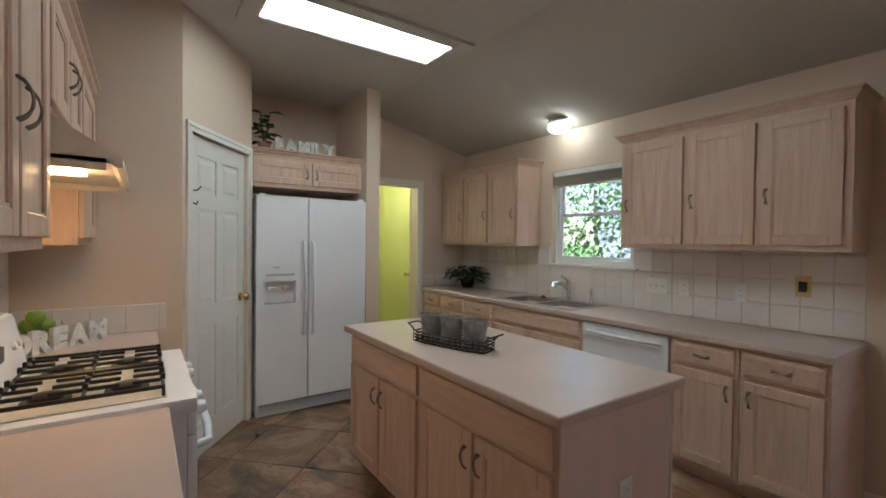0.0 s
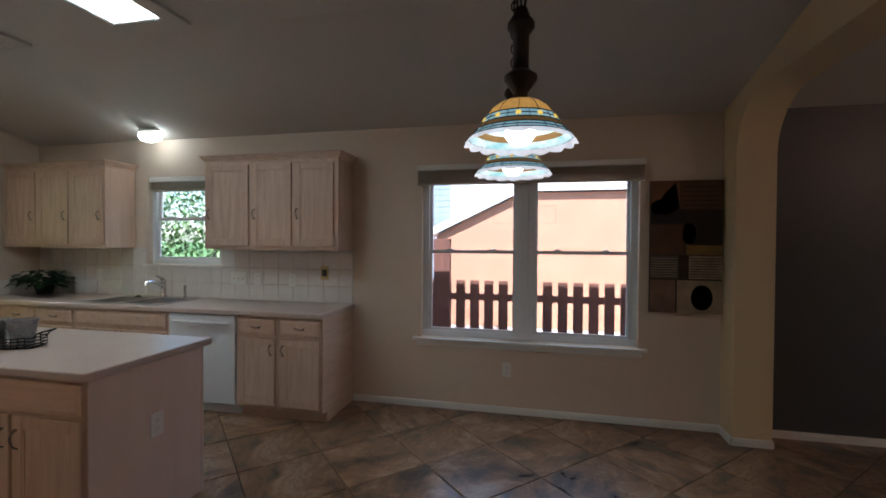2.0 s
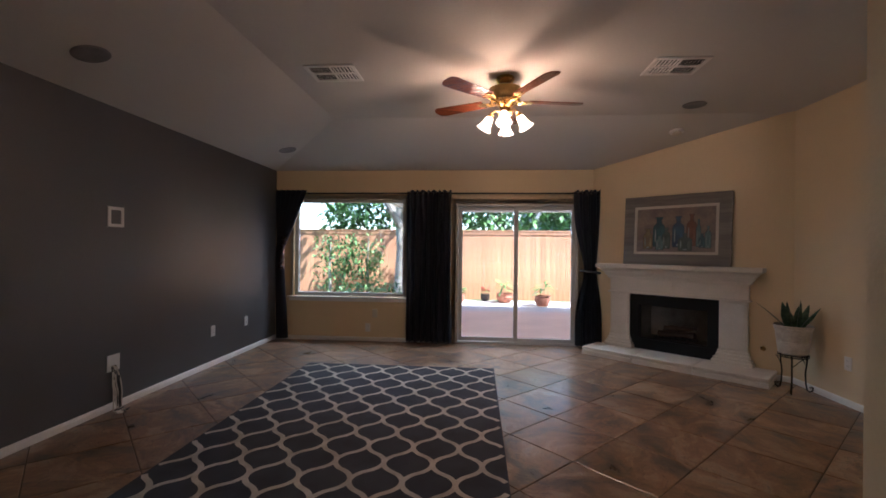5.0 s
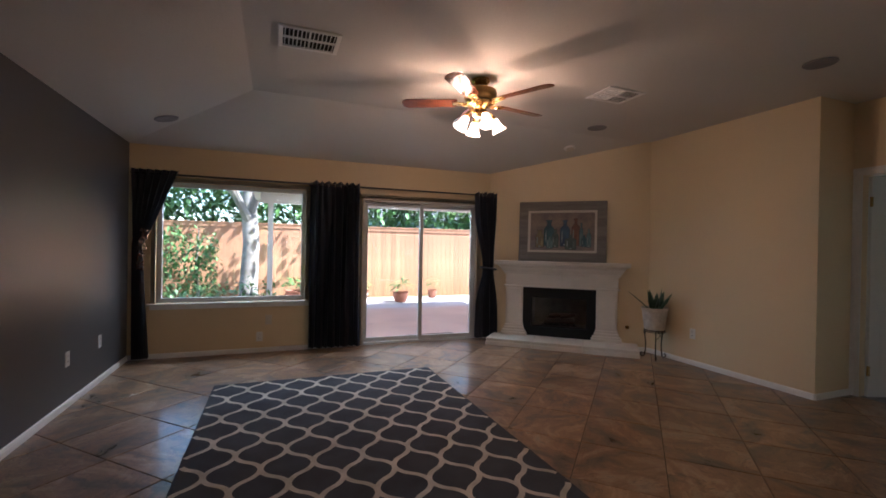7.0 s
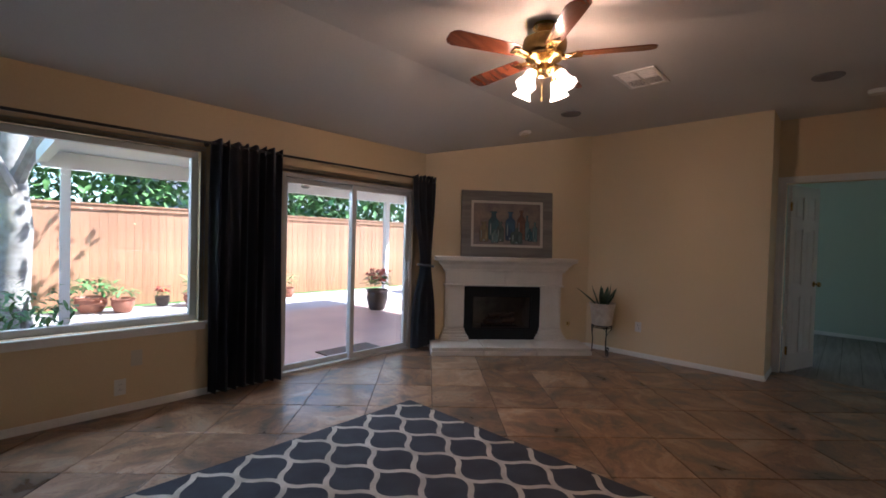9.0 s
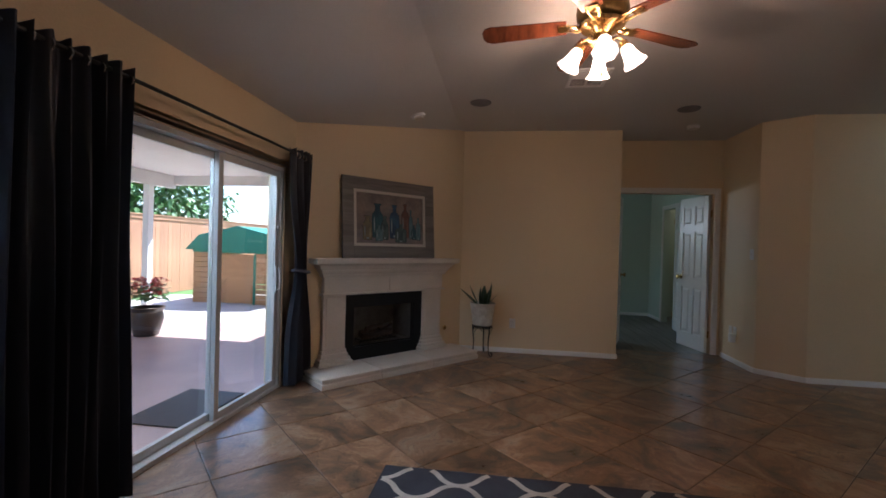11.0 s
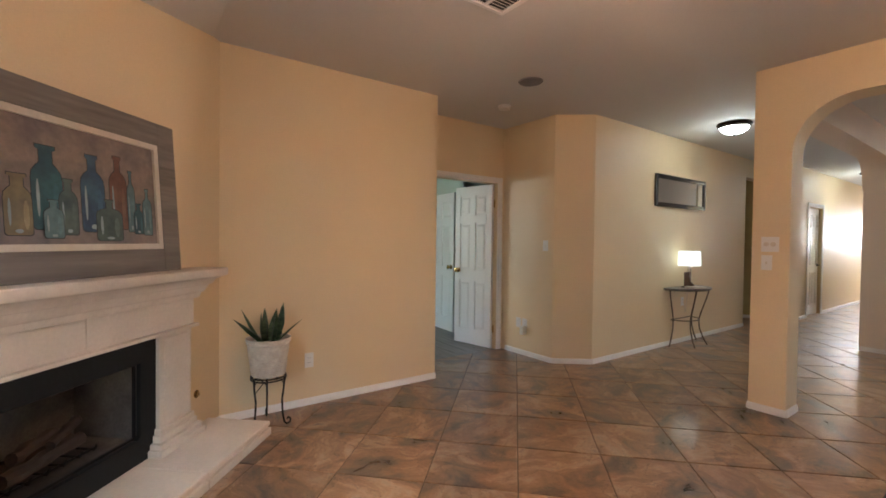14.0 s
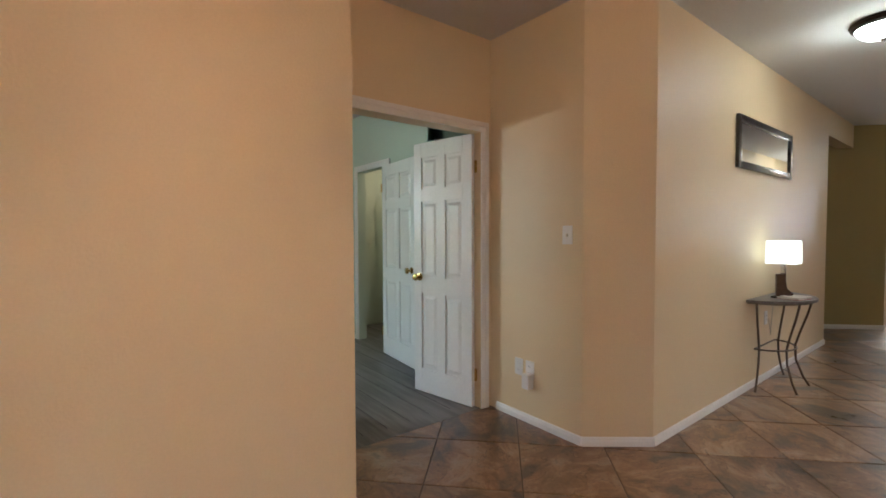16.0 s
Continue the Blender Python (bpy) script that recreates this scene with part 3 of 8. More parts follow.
def base_cabinet(m, w, label, depth=0.56, h=0.82, doors=1, drawers=1, group="base cabinets", hinge=0, endpanel=False, name="base_cabinet", tall_false=False):
    c = place(name, m, label, "cabinet", group)
    kick = 0.09
    bm = bmesh.new()
    box(bm, 0.001, w - 0.001, -depth, 0, kick, h)
    box(bm, 0.001, w - 0.001, -depth + 0.07, 0, 0, kick)
    part("body", bm, M_OAKH, c)
    y = -depth
    dz0, dz1 = h - 0.145, h - 0.02
    mg = 0.022
    if drawers:
        ws = (w - mg * (drawers + 1)) / drawers
        for i in range(drawers):
            bm = bmesh.new()
            x0 = mg + i * (ws + mg)
            drawer_front(bm, x0, x0 + ws, dz0, dz1, y - 0.0005)
            dr = part("drawer", bm, M_OAKH, c)
            if not tall_false:
                part("handle", pull(x0 + ws / 2, (dz0 + dz1) / 2, y - 0.02, False), M_NICKEL, dr, smooth=True)
    ws = (w - mg * (doors + 1)) / doors
    for i in range(doors):
        x0 = mg + i * (ws + mg)
        bm = bmesh.new()
        z1 = dz0 - 0.025 if drawers else h - 0.03
        panel_door(bm, x0, x0 + ws, kick + 0.03, z1, y - 0.0005)
        d = part("door", bm, M_OAK, c)
        door_panel(x0, x0 + ws, kick + 0.03, z1, y - 0.0005, d)
        right = (i % 2 == 0) if doors > 1 else hinge == 0
        hx = x0 + ws - 0.03 if right else x0 + 0.03
        part("handle", pull(hx, z1 - 0.09, y - 0.02), M_NICKEL, d, smooth=True)
    return c


def wall_cabinet(m, w, z0, z1, label, depth=0.31, doors=1, hinges=(0,), group="wall cabinets", crown=True, ends=(0, 0), name="wall_cabinet", widths=None, gap=0.022):
    c = place(name, m, label, "cabinet", group)
    part("body", bx(0.001, w - 0.001, -depth, 0, z0, z1), M_OAK, c)
    mg = gap
    xs = [mg]
    widths = widths or [(w - mg * (doors + 1)) / doors] * doors
    for i in range(doors):
        x0 = xs[-1]
        bm = bmesh.new()
        panel_door(bm, x0, x0 + widths[i], z0 + 0.03, z1 - 0.035, -depth - 0.0005)
        d = part("door", bm, M_OAK, c)
        door_panel(x0, x0 + widths[i], z0 + 0.03, z1 - 0.035, -depth - 0.0005, d)
        hx = x0 + widths[i] - 0.03 if hinges[i] == 0 else x0 + 0.03
        hz = (z0 + 0.30) if z1 - z0 > 0.5 else (z0 + z1) / 2
        part("handle", pull(hx, hz, -depth - 0.02), M_NICKEL, d, smooth=True)
        xs.append(x0 + widths[i] + mg)
    if crown:
        prof = [(0, 0), (0.006, 0.004), (0.006, 0.012), (0.022, 0.028), (0.026, 0.040), (0.04, 0.048), (0.04, 0.058), (0, 0.058)]
        bm = bmesh.new()
        e0, e1 = ends
        n = len(prof)
        path = []
        if e0:
            path.append((0, -0.002, -1, 0))
        path += [(0, -depth, -1 if e0 else 0, -1), (w, -depth, 1 if e1 else 0, -1)]
        if e1:
            path.append((w, -0.002, 1, 0))
        rings = [[bm.verts.new((px + ox * u, py + oy * u, z1 - 0.006 + v)) for u, v in prof] for px, py, ox, oy in path]
        for A, B in zip(rings, rings[1:]):
            for i in range(n):
                bm.faces.new((A[i], A[(i + 1) % n], B[(i + 1) % n], B[i]))
        bm.faces.new(rings[0])
        bm.faces.new(rings[-1])
        part("crown_moulding", bm, M_OAKH, c)
        part("top_board", bx(0.003, w - 0.003, -depth + 0.003, -0.003, z1 + 0.0005, z1 + 0.02), M_OAKH, c)
    return c


def worktop(name, x0, x1, y0, y1, label, round_edges=(1, 1, 1, 1), z=CT):
    t = place(name, pose(x0, y0, 0), label, "countertop")
    bm = bmesh.new()
    box(bm, 0, x1 - x0, 0, y1 - y0, z - 0.038, z, bevel=0.011, seg=3)
    part("top", bm, M_LAM, t, smooth=True)
    return t


WEST, EAST, SOUTH = (0, -1), (0, 1), (1, 0)
# East run: local x runs from north to south, the face looks west.
XB = XE - 0.011


def east(y):
    return mat4(XB, y, 0, (0, -1), (1, 0))


OAKB = "oak base cabinet with wavy nickel pulls"
base_cabinet(east(4.385), 0.35, "oak base cabinet with a wavy nickel pull, beside the doorway")
base_cabinet(east(4.035), 0.42, OAKB + " under the counter")
base_cabinet(east(3.615), 0.42, OAKB + " next to the sink")
base_cabinet(east(3.195), 0.985, "whitewashed oak sink base cabinet with a wide false drawer front", doors=2, tall_false=True)
base_cabinet(east(1.575), 0.37, OAKB + " next to the dishwasher", hinge=0)
base_cabinet(east(1.203), 0.38, OAKB + " at the counter end", hinge=1)


def dishwasher():
    c = place("dishwasher", east(2.209), "white built-in dishwasher with a long bowed handle under the counter", "dishwasher")
    part("body", bx(0.006, 0.628, -0.54, -0.02, 0.09, 0.818), M_APPL, c)
    part("kick_plate", bx(0.008, 0.626, -0.50, -0.46, 0.002, 0.088), M_APPL, c)
    bm = bmesh.new()
    box(bm, 0.008, 0.626, -0.575, -0.541, 0.10, 0.814, bevel=0.008)
    d = part("door", bm, M_APPL, c, smooth=True)
    bm = bmesh.new()
    rod(bm, [(0.05, -0.58, 0.755), (0.07, -0.60, 0.757), (0.18, -0.615, 0.757), (0.317, -0.62, 0.757), (0.454, -0.615, 0.757), (0.564, -0.60, 0.757), (0.584, -0.58, 0.755)], 0.012, 10)
    part("handle", bm, M_APPL, d, smooth=True)


dishwasher()
# counter with a hole for the sink
SX0, SX1, SY0, SY1 = 2.62, 3.04, 2.37, 3.19


def east_counter():
    t = place("countertop", pose(2.53, 0.81, 0), "pinkish beige laminate countertop with a rounded front edge under the window", "countertop")
    bm = bmesh.new()
    x1, y1 = XB - 2.53, 4.385 - 0.81
    a, b, c, d = SX0 - 2.53, SX1 - 2.53, SY0 - 0.81, SY1 - 0.81
    prof_r = 0.012
    box(bm, 0, 0.03, 0, y1, CT - 0.038, CT, bevel=prof_r, seg=3)
    box(bm, 0.015, x1, 0, c, CT - 0.037, CT - 0.0006, bevel=0.003)
    box(bm, 0.015, x1, d, y1, CT - 0.037, CT - 0.0006)
    box(bm, 0.015, a, c, d, CT - 0.037, CT - 0.0006)
    box(bm, b, x1, c, d, CT - 0.037, CT - 0.0006)
    part("top", bm, M_LAM, t, smooth=True)
    return t


east_counter()


def sink():
    s = place("kitchen_sink", pose(SX0, SY0, CT), "stainless steel double bowl sink set in the countertop", "sink")
    w, l = SX1 - SX0, SY1 - SY0
    bm = bmesh.new()
    box(bm, -0.015, 0.03, -0.015, l + 0.015, 0.0006, 0.006, bevel=0.002)
    box(bm, w - 0.05, w + 0.035, -0.015, l + 0.015, 0.0006, 0.006, bevel=0.002)
    for y0, y1 in ((-0.015, 0.03), (l / 2 - 0.02, l / 2 + 0.02), (l - 0.03, l + 0.015)):
        box(bm, 0.03, w - 0.05, y0, y1, 0.0008, 0.0055, bevel=0.002)
    part("rim", bm, M_STEEL, s, smooth=True)
    for y0, y1 in ((0.031, l / 2 - 0.021), (l / 2 + 0.021, l - 0.031)):
        bm = bmesh.new()
        x0, x1 = 0.031, w - 0.051
        r = 0.05

        def ring(z, k):
            out = []
            for cx, cy, a0 in ((x1 - r, y1 - r, 0), (x0 + r, y1 - r, 90), (x0 + r, y0 + r, 180), (x1 - r, y0 + r, 270)):
                for j in range(5):
                    a = radians(a0 + j * 22.5)
                    out.append(bm.verts.new((cx + (r - k) * math.cos(a), cy + (r - k) * math.sin(a), z)))
            return out
        R = [ring(0.003, 0), ring(-0.12, 0.008), ring(-0.15, 0.03)]
        for A, B in zip(R, R[1:]):
            for j in range(20):
                bm.faces.new((A[j], A[(j + 1) % 20], B[(j + 1) % 20], B[j]))
        bm.faces.new(R[-1])
        part("bowl", bm, M_STEEL, s, smooth=True)
    f = place("faucet", pose(3.045, 2.74, CT + 0.006, 0, 0, 0), "chrome single lever kitchen faucet with a pull-out spout behind the sink", "faucet")
    bm = bmesh.new()
    lathe(bm, [(0.03, 0), (0.03, 0.01), (0.024, 0.03), (0.022, 0.12), (0.024, 0.15), (0.016, 0.17)], 20)
    part("body", bm, M_CHROME, f, smooth=True)
    bm = bmesh.new()
    rod(bm, [(0, 0, 0.10), (-0.05, 0.0, 0.135), (-0.10, 0.0, 0.155), (-0.15, 0.0, 0.16), (-0.18, 0.0, 0.15), (-0.195, 0.0, 0.125)], [0.02, 0.018, 0.018, 0.02, 0.022, 0.019], 12)
    part("spout", bm, M_CHROME, f, smooth=True)
    bm = bmesh.new()
    rod(bm, [(0.0, 0, 0.165), (-0.03, 0, 0.19), (-0.09, 0, 0.215)], [0.017, 0.012, 0.009], 10)
    part("lever", bm, M_CHROME, f, smooth=True)
    p = place("sprayer", pose(3.045, 2.50, CT + 0.006), "small chrome side sprayer beside the faucet", "sprayer")
    bm = bmesh.new()
    lathe(bm, [(0.022, 0), (0.022, 0.008), (0.012, 0.02), (0.011, 0.07), (0.016, 0.09), (0.014, 0.12), (0.006, 0.125)], 14)
    part("body", bm, M_CHROME, p, smooth=True)
    k = place("sink_stopper", pose(2.99, 2.98, CT + 0.007), "dark rubber sink stopper resting on the sink rim", "stopper")
    bm = bmesh.new()
    lathe(bm, [(0.028, 0), (0.03, 0.006), (0.012, 0.012), (0.008, 0.02)], 14)
    part("body", bm, M_BLACK, k, smooth=True)


sink()
OAKW = "whitewashed oak wall cabinet with a framed door"
wall_cabinet(east(2.085), 1.262, 1.34, 2.10, "whitewashed oak wall cabinet with three framed doors over the counter", doors=3, hinges=(1, 1, 1), ends=(1, 1),
             widths=[0.411, 0.373, 0.354], gap=0.030)
wall_cabinet(east(4.385), 1.225, 1.34, 2.10, "whitewashed oak wall cabinet with three doors in the corner", doors=3, hinges=(0, 0, 0), ends=(0, 1))


# window over the sink
def window_frame(name, m, w, h, label, sashes=1, double_hung=True, depth=0.06, mullion=0.0, frame=0.045, mat=None):
    """Local x along, y out of the room, z up from the sill; the glass is set back."""
    c = place(name, m, label, "window")
    n = sashes
    pw = (w - mullion * (n - 1)) / n
    bm = bmesh.new()
    box(bm, 0, w, 0.055, 0.055 + depth, 0, frame, bevel=0.004)
    box(bm, 0, w, 0.055, 0.055 + depth, h - frame, h, bevel=0.004)
    for i in range(n):
        x0 = i * (pw + mullion)
        for a, b in ((x0, x0 + frame), (x0 + pw - frame, x0 + pw)):
            box(bm, a, b, 0.055, 0.055 + depth, frame, h - frame, bevel=0.003)
        if i < n - 1:
            box(bm, x0 + pw, x0 + pw + mullion, 0.045, 0.05 + depth, frame, h - frame, bevel=0.003)
    part("window_frame", bm, mat or M_VINYL, c)
    for i in range(n):
        x0, x1 = i * (pw + mullion) + frame, i * (pw + mullion) + pw - frame
        mid = h * 0.52
        if double_hung:
            for zz0, zz1, yy in ((frame, mid + 0.015, 0.065), (mid - 0.015, h - frame, 0.092)):
                bm = bmesh.new()
                s = 0.026
                box(bm, x0, x0 + s, yy, yy + 0.024, zz0, zz1, bevel=0.002)
                box(bm, x1 - s, x1, yy, yy + 0.024, zz0, zz1, bevel=0.002)
                box(bm, x0 + s, x1 - s, yy, yy + 0.024, zz1 - s, zz1, bevel=0.002)
                box(bm, x0 + s, x1 - s, yy, yy + 0.024, zz0, zz0 + s, bevel=0.002)
                sash = part("sash", bm, M_VINYL, c)
                g = part("pane", bx(x0 + s, x1 - s, yy + 0.010, yy + 0.014, zz0 + s, zz1 - s), M_GLASS, sash)
                g.visible_shadow = False
            for k in (0.25, 0.75):
                bm = bmesh.new()
                xx = x0 + (x1 - x0) * k
                box(bm, xx - 0.025, xx + 0.025, 0.055, 0.07, mid + 0.014, mid + 0.028, bevel=0.004)
                part("sash_lock", bm, M_VINYL, c)
        else:
            g = part("pane", bx(x0, x1, 0.085, 0.09, frame, h - frame), M_GLASS, c)
            g.visible_shadow = False
    return c


M_GLASS = glass("window_glass")
window_frame("kitchen_window", mat4(XE, 2.18, 1.18, (0, 1), (1, 0)), 0.84, 0.86, "white vinyl double-hung window over the sink")
finish("window_sill_1", bx(XE - 0.03, XE + 0.054, 2.14, 3.06, 1.158, 1.178, bevel=0.004), M_TRIM, kind="structure")


def blind(m, w, label, n=9, h=0.075):
    c = place("window_blind", m, label, "blind")
    part("headrail", bx(0, w, -0.03, 0.03, -0.045, 0.0, bevel=0.003), M_TRIM, c)
    bm = bmesh.new()
    for i in range(n):
        z = -0.05 - (i + 0.5) * h / n
        box(bm, 0.004, w - 0.004, -0.025, 0.025, z - 0.0015, z + 0.0015, m=None)
    box(bm, 0.004, w - 0.004, -0.025, 0.025, -0.052 - h - 0.014, -0.052 - h, bevel=0.002)
    tagged(part("slats", bm, M_BLIND, c), kind="stuff")
    return c


M_BLIND = material("taupe_blind_slat", (0.50, 0.43, 0.34), 0.5, scale=5, fine=60, bump=0.05, vary=0.08)
blind(mat4(XE + 0.028, 2.19, 2.035, (0, 1), (1, 0)), 0.82, "raised taupe slat blind at the top of the kitchen window")


def plate(m, label, kind="outlet", w=0.072, h=0.117, gang=1, mat=None, name=None):
    """A wall plate: x along the wall, y = 0 on the wall, its face towards -y."""
    c = place(name or ("wall_outlet" if kind == "outlet" else "light_switch"), m, label, "outlet" if kind == "outlet" else "switch")
    W = w + 0.046 * (gang - 1)
    part("cover_plate", bx(-W / 2, W / 2, -0.006, 0, -h / 2, h / 2, bevel=0.0025), mat or M_PLAS, c)
    for g in range(gang):
        bm = bmesh.new()
        x = (g - (gang - 1) / 2) * 0.046
        if kind == "outlet":
            for s in (-1, 1):
                box(bm, x - 0.016, x + 0.016, -0.0085, -0.0062, s * 0.02 - 0.013, s * 0.02 + 0.013, bevel=0.002)
        elif kind == "dial":
            lathe(bm, [(0.017, 0.0), (0.017, 0.012), (0.012, 0.014)], 16, m=Matrix.Translation((x, -0.0062, 0)) @ pose(0, 0, 0, 90, 0, 0))
        else:
            box(bm, x - 0.005, x + 0.005, -0.014, -0.0062, -0.012, 0.008, bevel=0.001)
        part("sockets" if kind == "outlet" else "toggle", bm, M_PLASD if kind != "outlet" else M_PLAS, c)
    if kind == "outlet":
        bm = bmesh.new()
        for g in range(gang):
            x = (g - (gang - 1) / 2) * 0.046
            for s in (-1, 1):
                for dx in (-0.006, 0.006):
                    box(bm, x + dx - 0.0012, x + dx + 0.0012, -0.0092, -0.0086, s * 0.02 - 0.003, s * 0.02 + 0.006)
        tagged(part("slots", bm, M_DARK, c), kind="stuff")
    return c


M_PLASD = material("ivory_plastic", (0.62, 0.56, 0.46), 0.4, scale=9, fine=60, bump=0.0, vary=0.03)
M_GOLD = material("brass_wall_plate", (0.60, 0.45, 0.20), 0.35, metal=0.3, scale=9, fine=60, bump=0.0, vary=0.05)


def on_east(y, z, off=0.0):
    return mat4(XE - off, y, z, (0, -1), (1, 0))


TO = 0.0105
plate(on_east(3.60, 1.06, TO), "white double outlet on the white tile backsplash")
plate(on_east(1.98, 1.06, TO), "white triple light switch plate on the tile backsplash", "switch", gang=3)
plate(on_east(1.78, 1.06, TO), "white double outlet on the tile backsplash by the switches")
plate(on_east(1.42, 1.06, TO), "white double outlet on the tile backsplash over the counter")
ph = plate(on_east(1.10, 1.13, TO), "yellowed brass telephone jack plate with a black socket on the tile", "switch", w=0.075, h=0.125, mat=M_GOLD, name="phone_jack")
part("socket", bx(-0.018, 0.02, -0.02, -0.0062, -0.03, 0.03, bevel=0.002), M_BLACK, ph)


# island
def island():
    c = place("kitchen_island", pose(0, 0, 0), "whitewashed oak kitchen island cabinet with doors and false drawer fronts", "island")
    x0, x1, y0, y1 = 0.985, 1.625, 1.075, 2.665
    part("body", bx(x0, x1, y0, y1, 0.09, 0.82), M_OAK, c)
    part("plinth", bx(x0 + 0.07, x1 - 0.03, y0 + 0.004, y1 - 0.004, 0.0, 0.0895), M_OAKH, c)
    bm = bmesh.new()
    box(bm, x1 - 0.012, x1 + 0.004, y0 - 0.008, y0 + 0.012, 0.0, 0.82)
    box(bm, x0, x1 - 0.013, y0 - 0.006, y0 - 0.0005, 0.005, 0.82)
    part("end_panel", bm, M_OAKE, c)
    L = mat4(x0, y1, 0, (0, -1), (1, 0))
    w = y1 - y0
    half = w / 2
    for k, (a, b) in enumerate(((0.0, half - 0.01), (half - 0.01, w))):
        bm = bmesh.new()
        drawer_front(bm, a + 0.025, b - 0.015, 0.665, 0.80, -0.0005)
        bm.transform(L)
        part("drawer_front", bm, M_OAKH, c)
        dw = (b - a - 0.04 - 0.02) / 2
        for i in range(2):
            u = a + 0.025 + i * (dw + 0.02)
            bm = bmesh.new()
            panel_door(bm, u, u + dw, 0.115, 0.645, -0.0005)
            bm.transform(L)
            d = part("door", bm, M_OAK, c)
            door_panel(u, u + dw, 0.115, 0.645, -0.0005, d, L)
            bm = pull(u + dw - 0.03 if i == 0 else u + 0.03, 0.545, -0.02)
            bm.transform(L)
            part("handle", bm, M_NICKEL, d, smooth=True)
    worktop("countertop", 0.945, 1.665, 1.04, 2.70, "pinkish beige laminate island top with rounded edges")
    plate(mat4(1.32, y0 - 0.0065, 0.50, (1, 0), (0, 1)), "white double outlet on the end panel of the island")


M_OAKE = material("pale_pink_end_panel", (0.70, 0.54, 0.47), 0.4, second=(0.66, 0.50, 0.43), scale=2.0, fine=60, bump=0.05, vary=0.04, stretch=(6, 6, 0.7))
island()


def bucket_caddy():
    c = place("bucket_caddy", pose(1.20, 1.93, CT, 0, 0, -73), "rusty black wire caddy holding three buckets on the island", "caddy")
    bm = bmesh.new()
    for z in (0.006, 0.022, 0.038, 0.054):
        pts = []
        for k in range(28):
            a = 2 * math.pi * k / 28
            x, y = math.cos(a), math.sin(a)
            pts.append((0.215 * math.copysign(abs(x) ** 0.35, x), 0.068 * math.copysign(abs(y) ** 0.35, y), z + 0.002 * math.sin(5 * a)))
        rod(bm, pts, 0.0032, 6, closed=True)
    for k in range(-6, 7):
        rod(bm, [(k * 0.033, -0.068, 0.054), (k * 0.033, -0.068, 0.006), (k * 0.033, 0.068, 0.006), (k * 0.033, 0.068, 0.054)], 0.0022, 5)
    part("basket", bm, M_IRON, c, smooth=True)
    for s in (-1, 1):
        bm = bmesh.new()
        rod(bm, [(s * 0.213, -0.04, 0.05), (s * 0.235, -0.045, 0.075), (s * 0.262, -0.04, 0.085), (s * 0.262, 0.04, 0.085), (s * 0.235, 0.045, 0.075), (s * 0.213, 0.04, 0.05)], 0.004, 6)
        part("handle", bm, M_IRON, c, smooth=True)
    b0 = None
    for k in (-1, 0, 1):
        m = pose(1.20, 1.93, CT, 0, 0, -73) @ pose(k * 0.133, 0, 0.0095)
        if b0 is None:
            b0 = place("bucket", m, "small dented galvanised metal bucket in the wire caddy", "bucket", "buckets in the caddy")
            bm = bmesh.new()
            lathe(bm, [(0.043, 0), (0.045, 0.004), (0.055, 0.085), (0.0575, 0.088), (0.0575, 0.092), (0.061, 0.125), (0.066, 0.128), (0.066, 0.134), (0.060, 0.134), (0.057, 0.12), (0.052, 0.08), (0.040, 0.006), (0.0, 0.006)], 28)
            part("pail", bm, M_GALV, b0, smooth=True)
        else:
            copy_thing(b0, m)


bucket_caddy()


# ---- leaves and plants ----
def leaf(bm, base, direction, L, W, droop=0.3, up=Vector((0, 0, 1)), n=4, cup=0.12):
    d = Vector(direction).normalized()
    s = d.cross(up)
    s = s.normalized() if s.length > 1e-4 else Vector((1, 0, 0))
    nrm = s.cross(d)
    rows = []
    for i in range(n + 1):
        k = i / n
        p = Vector(base) + d * (L * k) - Vector((0, 0, 1)) * droop * L * k * k
        w = W * math.sin(math.pi * min(1, k * 0.92 + 0.06)) ** 0.8 * 0.5
        rows.append([bm.verts.new(p - s * w + nrm * w * cup), bm.verts.new(p), bm.verts.new(p + s * w + nrm * w * cup)])
    for A, B in zip(rows, rows[1:]):
        bm.faces.new((A[0], A[1], B[1], B[0]))
        bm.faces.new((A[1], A[2], B[2], B[1]))


def foliage(n, rx, ry, rz, centre, L, W, seed, droop=0.35):
    rnd = random.Random(seed)
    bm = bmesh.new()
    for _ in range(n):
        a, b = rnd.uniform(0, 2 * math.pi), rnd.uniform(-0.35, 1.0)
        r = rnd.uniform(0.35, 1.0)
        q = math.sqrt(max(0, 1 - b * b * 0.9))
        p = Vector((centre[0] + rx * r * q * math.cos(a), centre[1] + ry * r * q * math.sin(a), centre[2] + rz * r * b))
        d = Vector((math.cos(a) + rnd.uniform(-0.6, 0.6), math.sin(a) + rnd.uniform(-0.6, 0.6), rnd.uniform(-0.3, 0.6)))
        k = rnd.uniform(0.7, 1.2)
        leaf(bm, p, d, L * k, W * k, droop, n=3)
    return bm


def counter_plant():
    c = place("potted_plant", pose(2.97, 4.10, CT), "bushy dark green plant in a small basket on the counter", "plant")
    bm = bmesh.new()
    lathe(bm, [(0.06, 0), (0.085, 0.09), (0.09, 0.10), (0.08, 0.10), (0.07, 0.08), (0.0, 0.08)], 18)
    part("pot", bm, M_IRON, c, smooth=True)
    part("foliage", foliage(150, 0.20, 0.24, 0.13, (-0.05, -0.04, 0.14), 0.09, 0.07, 3), M_DKGREEN, c)


counter_plant()


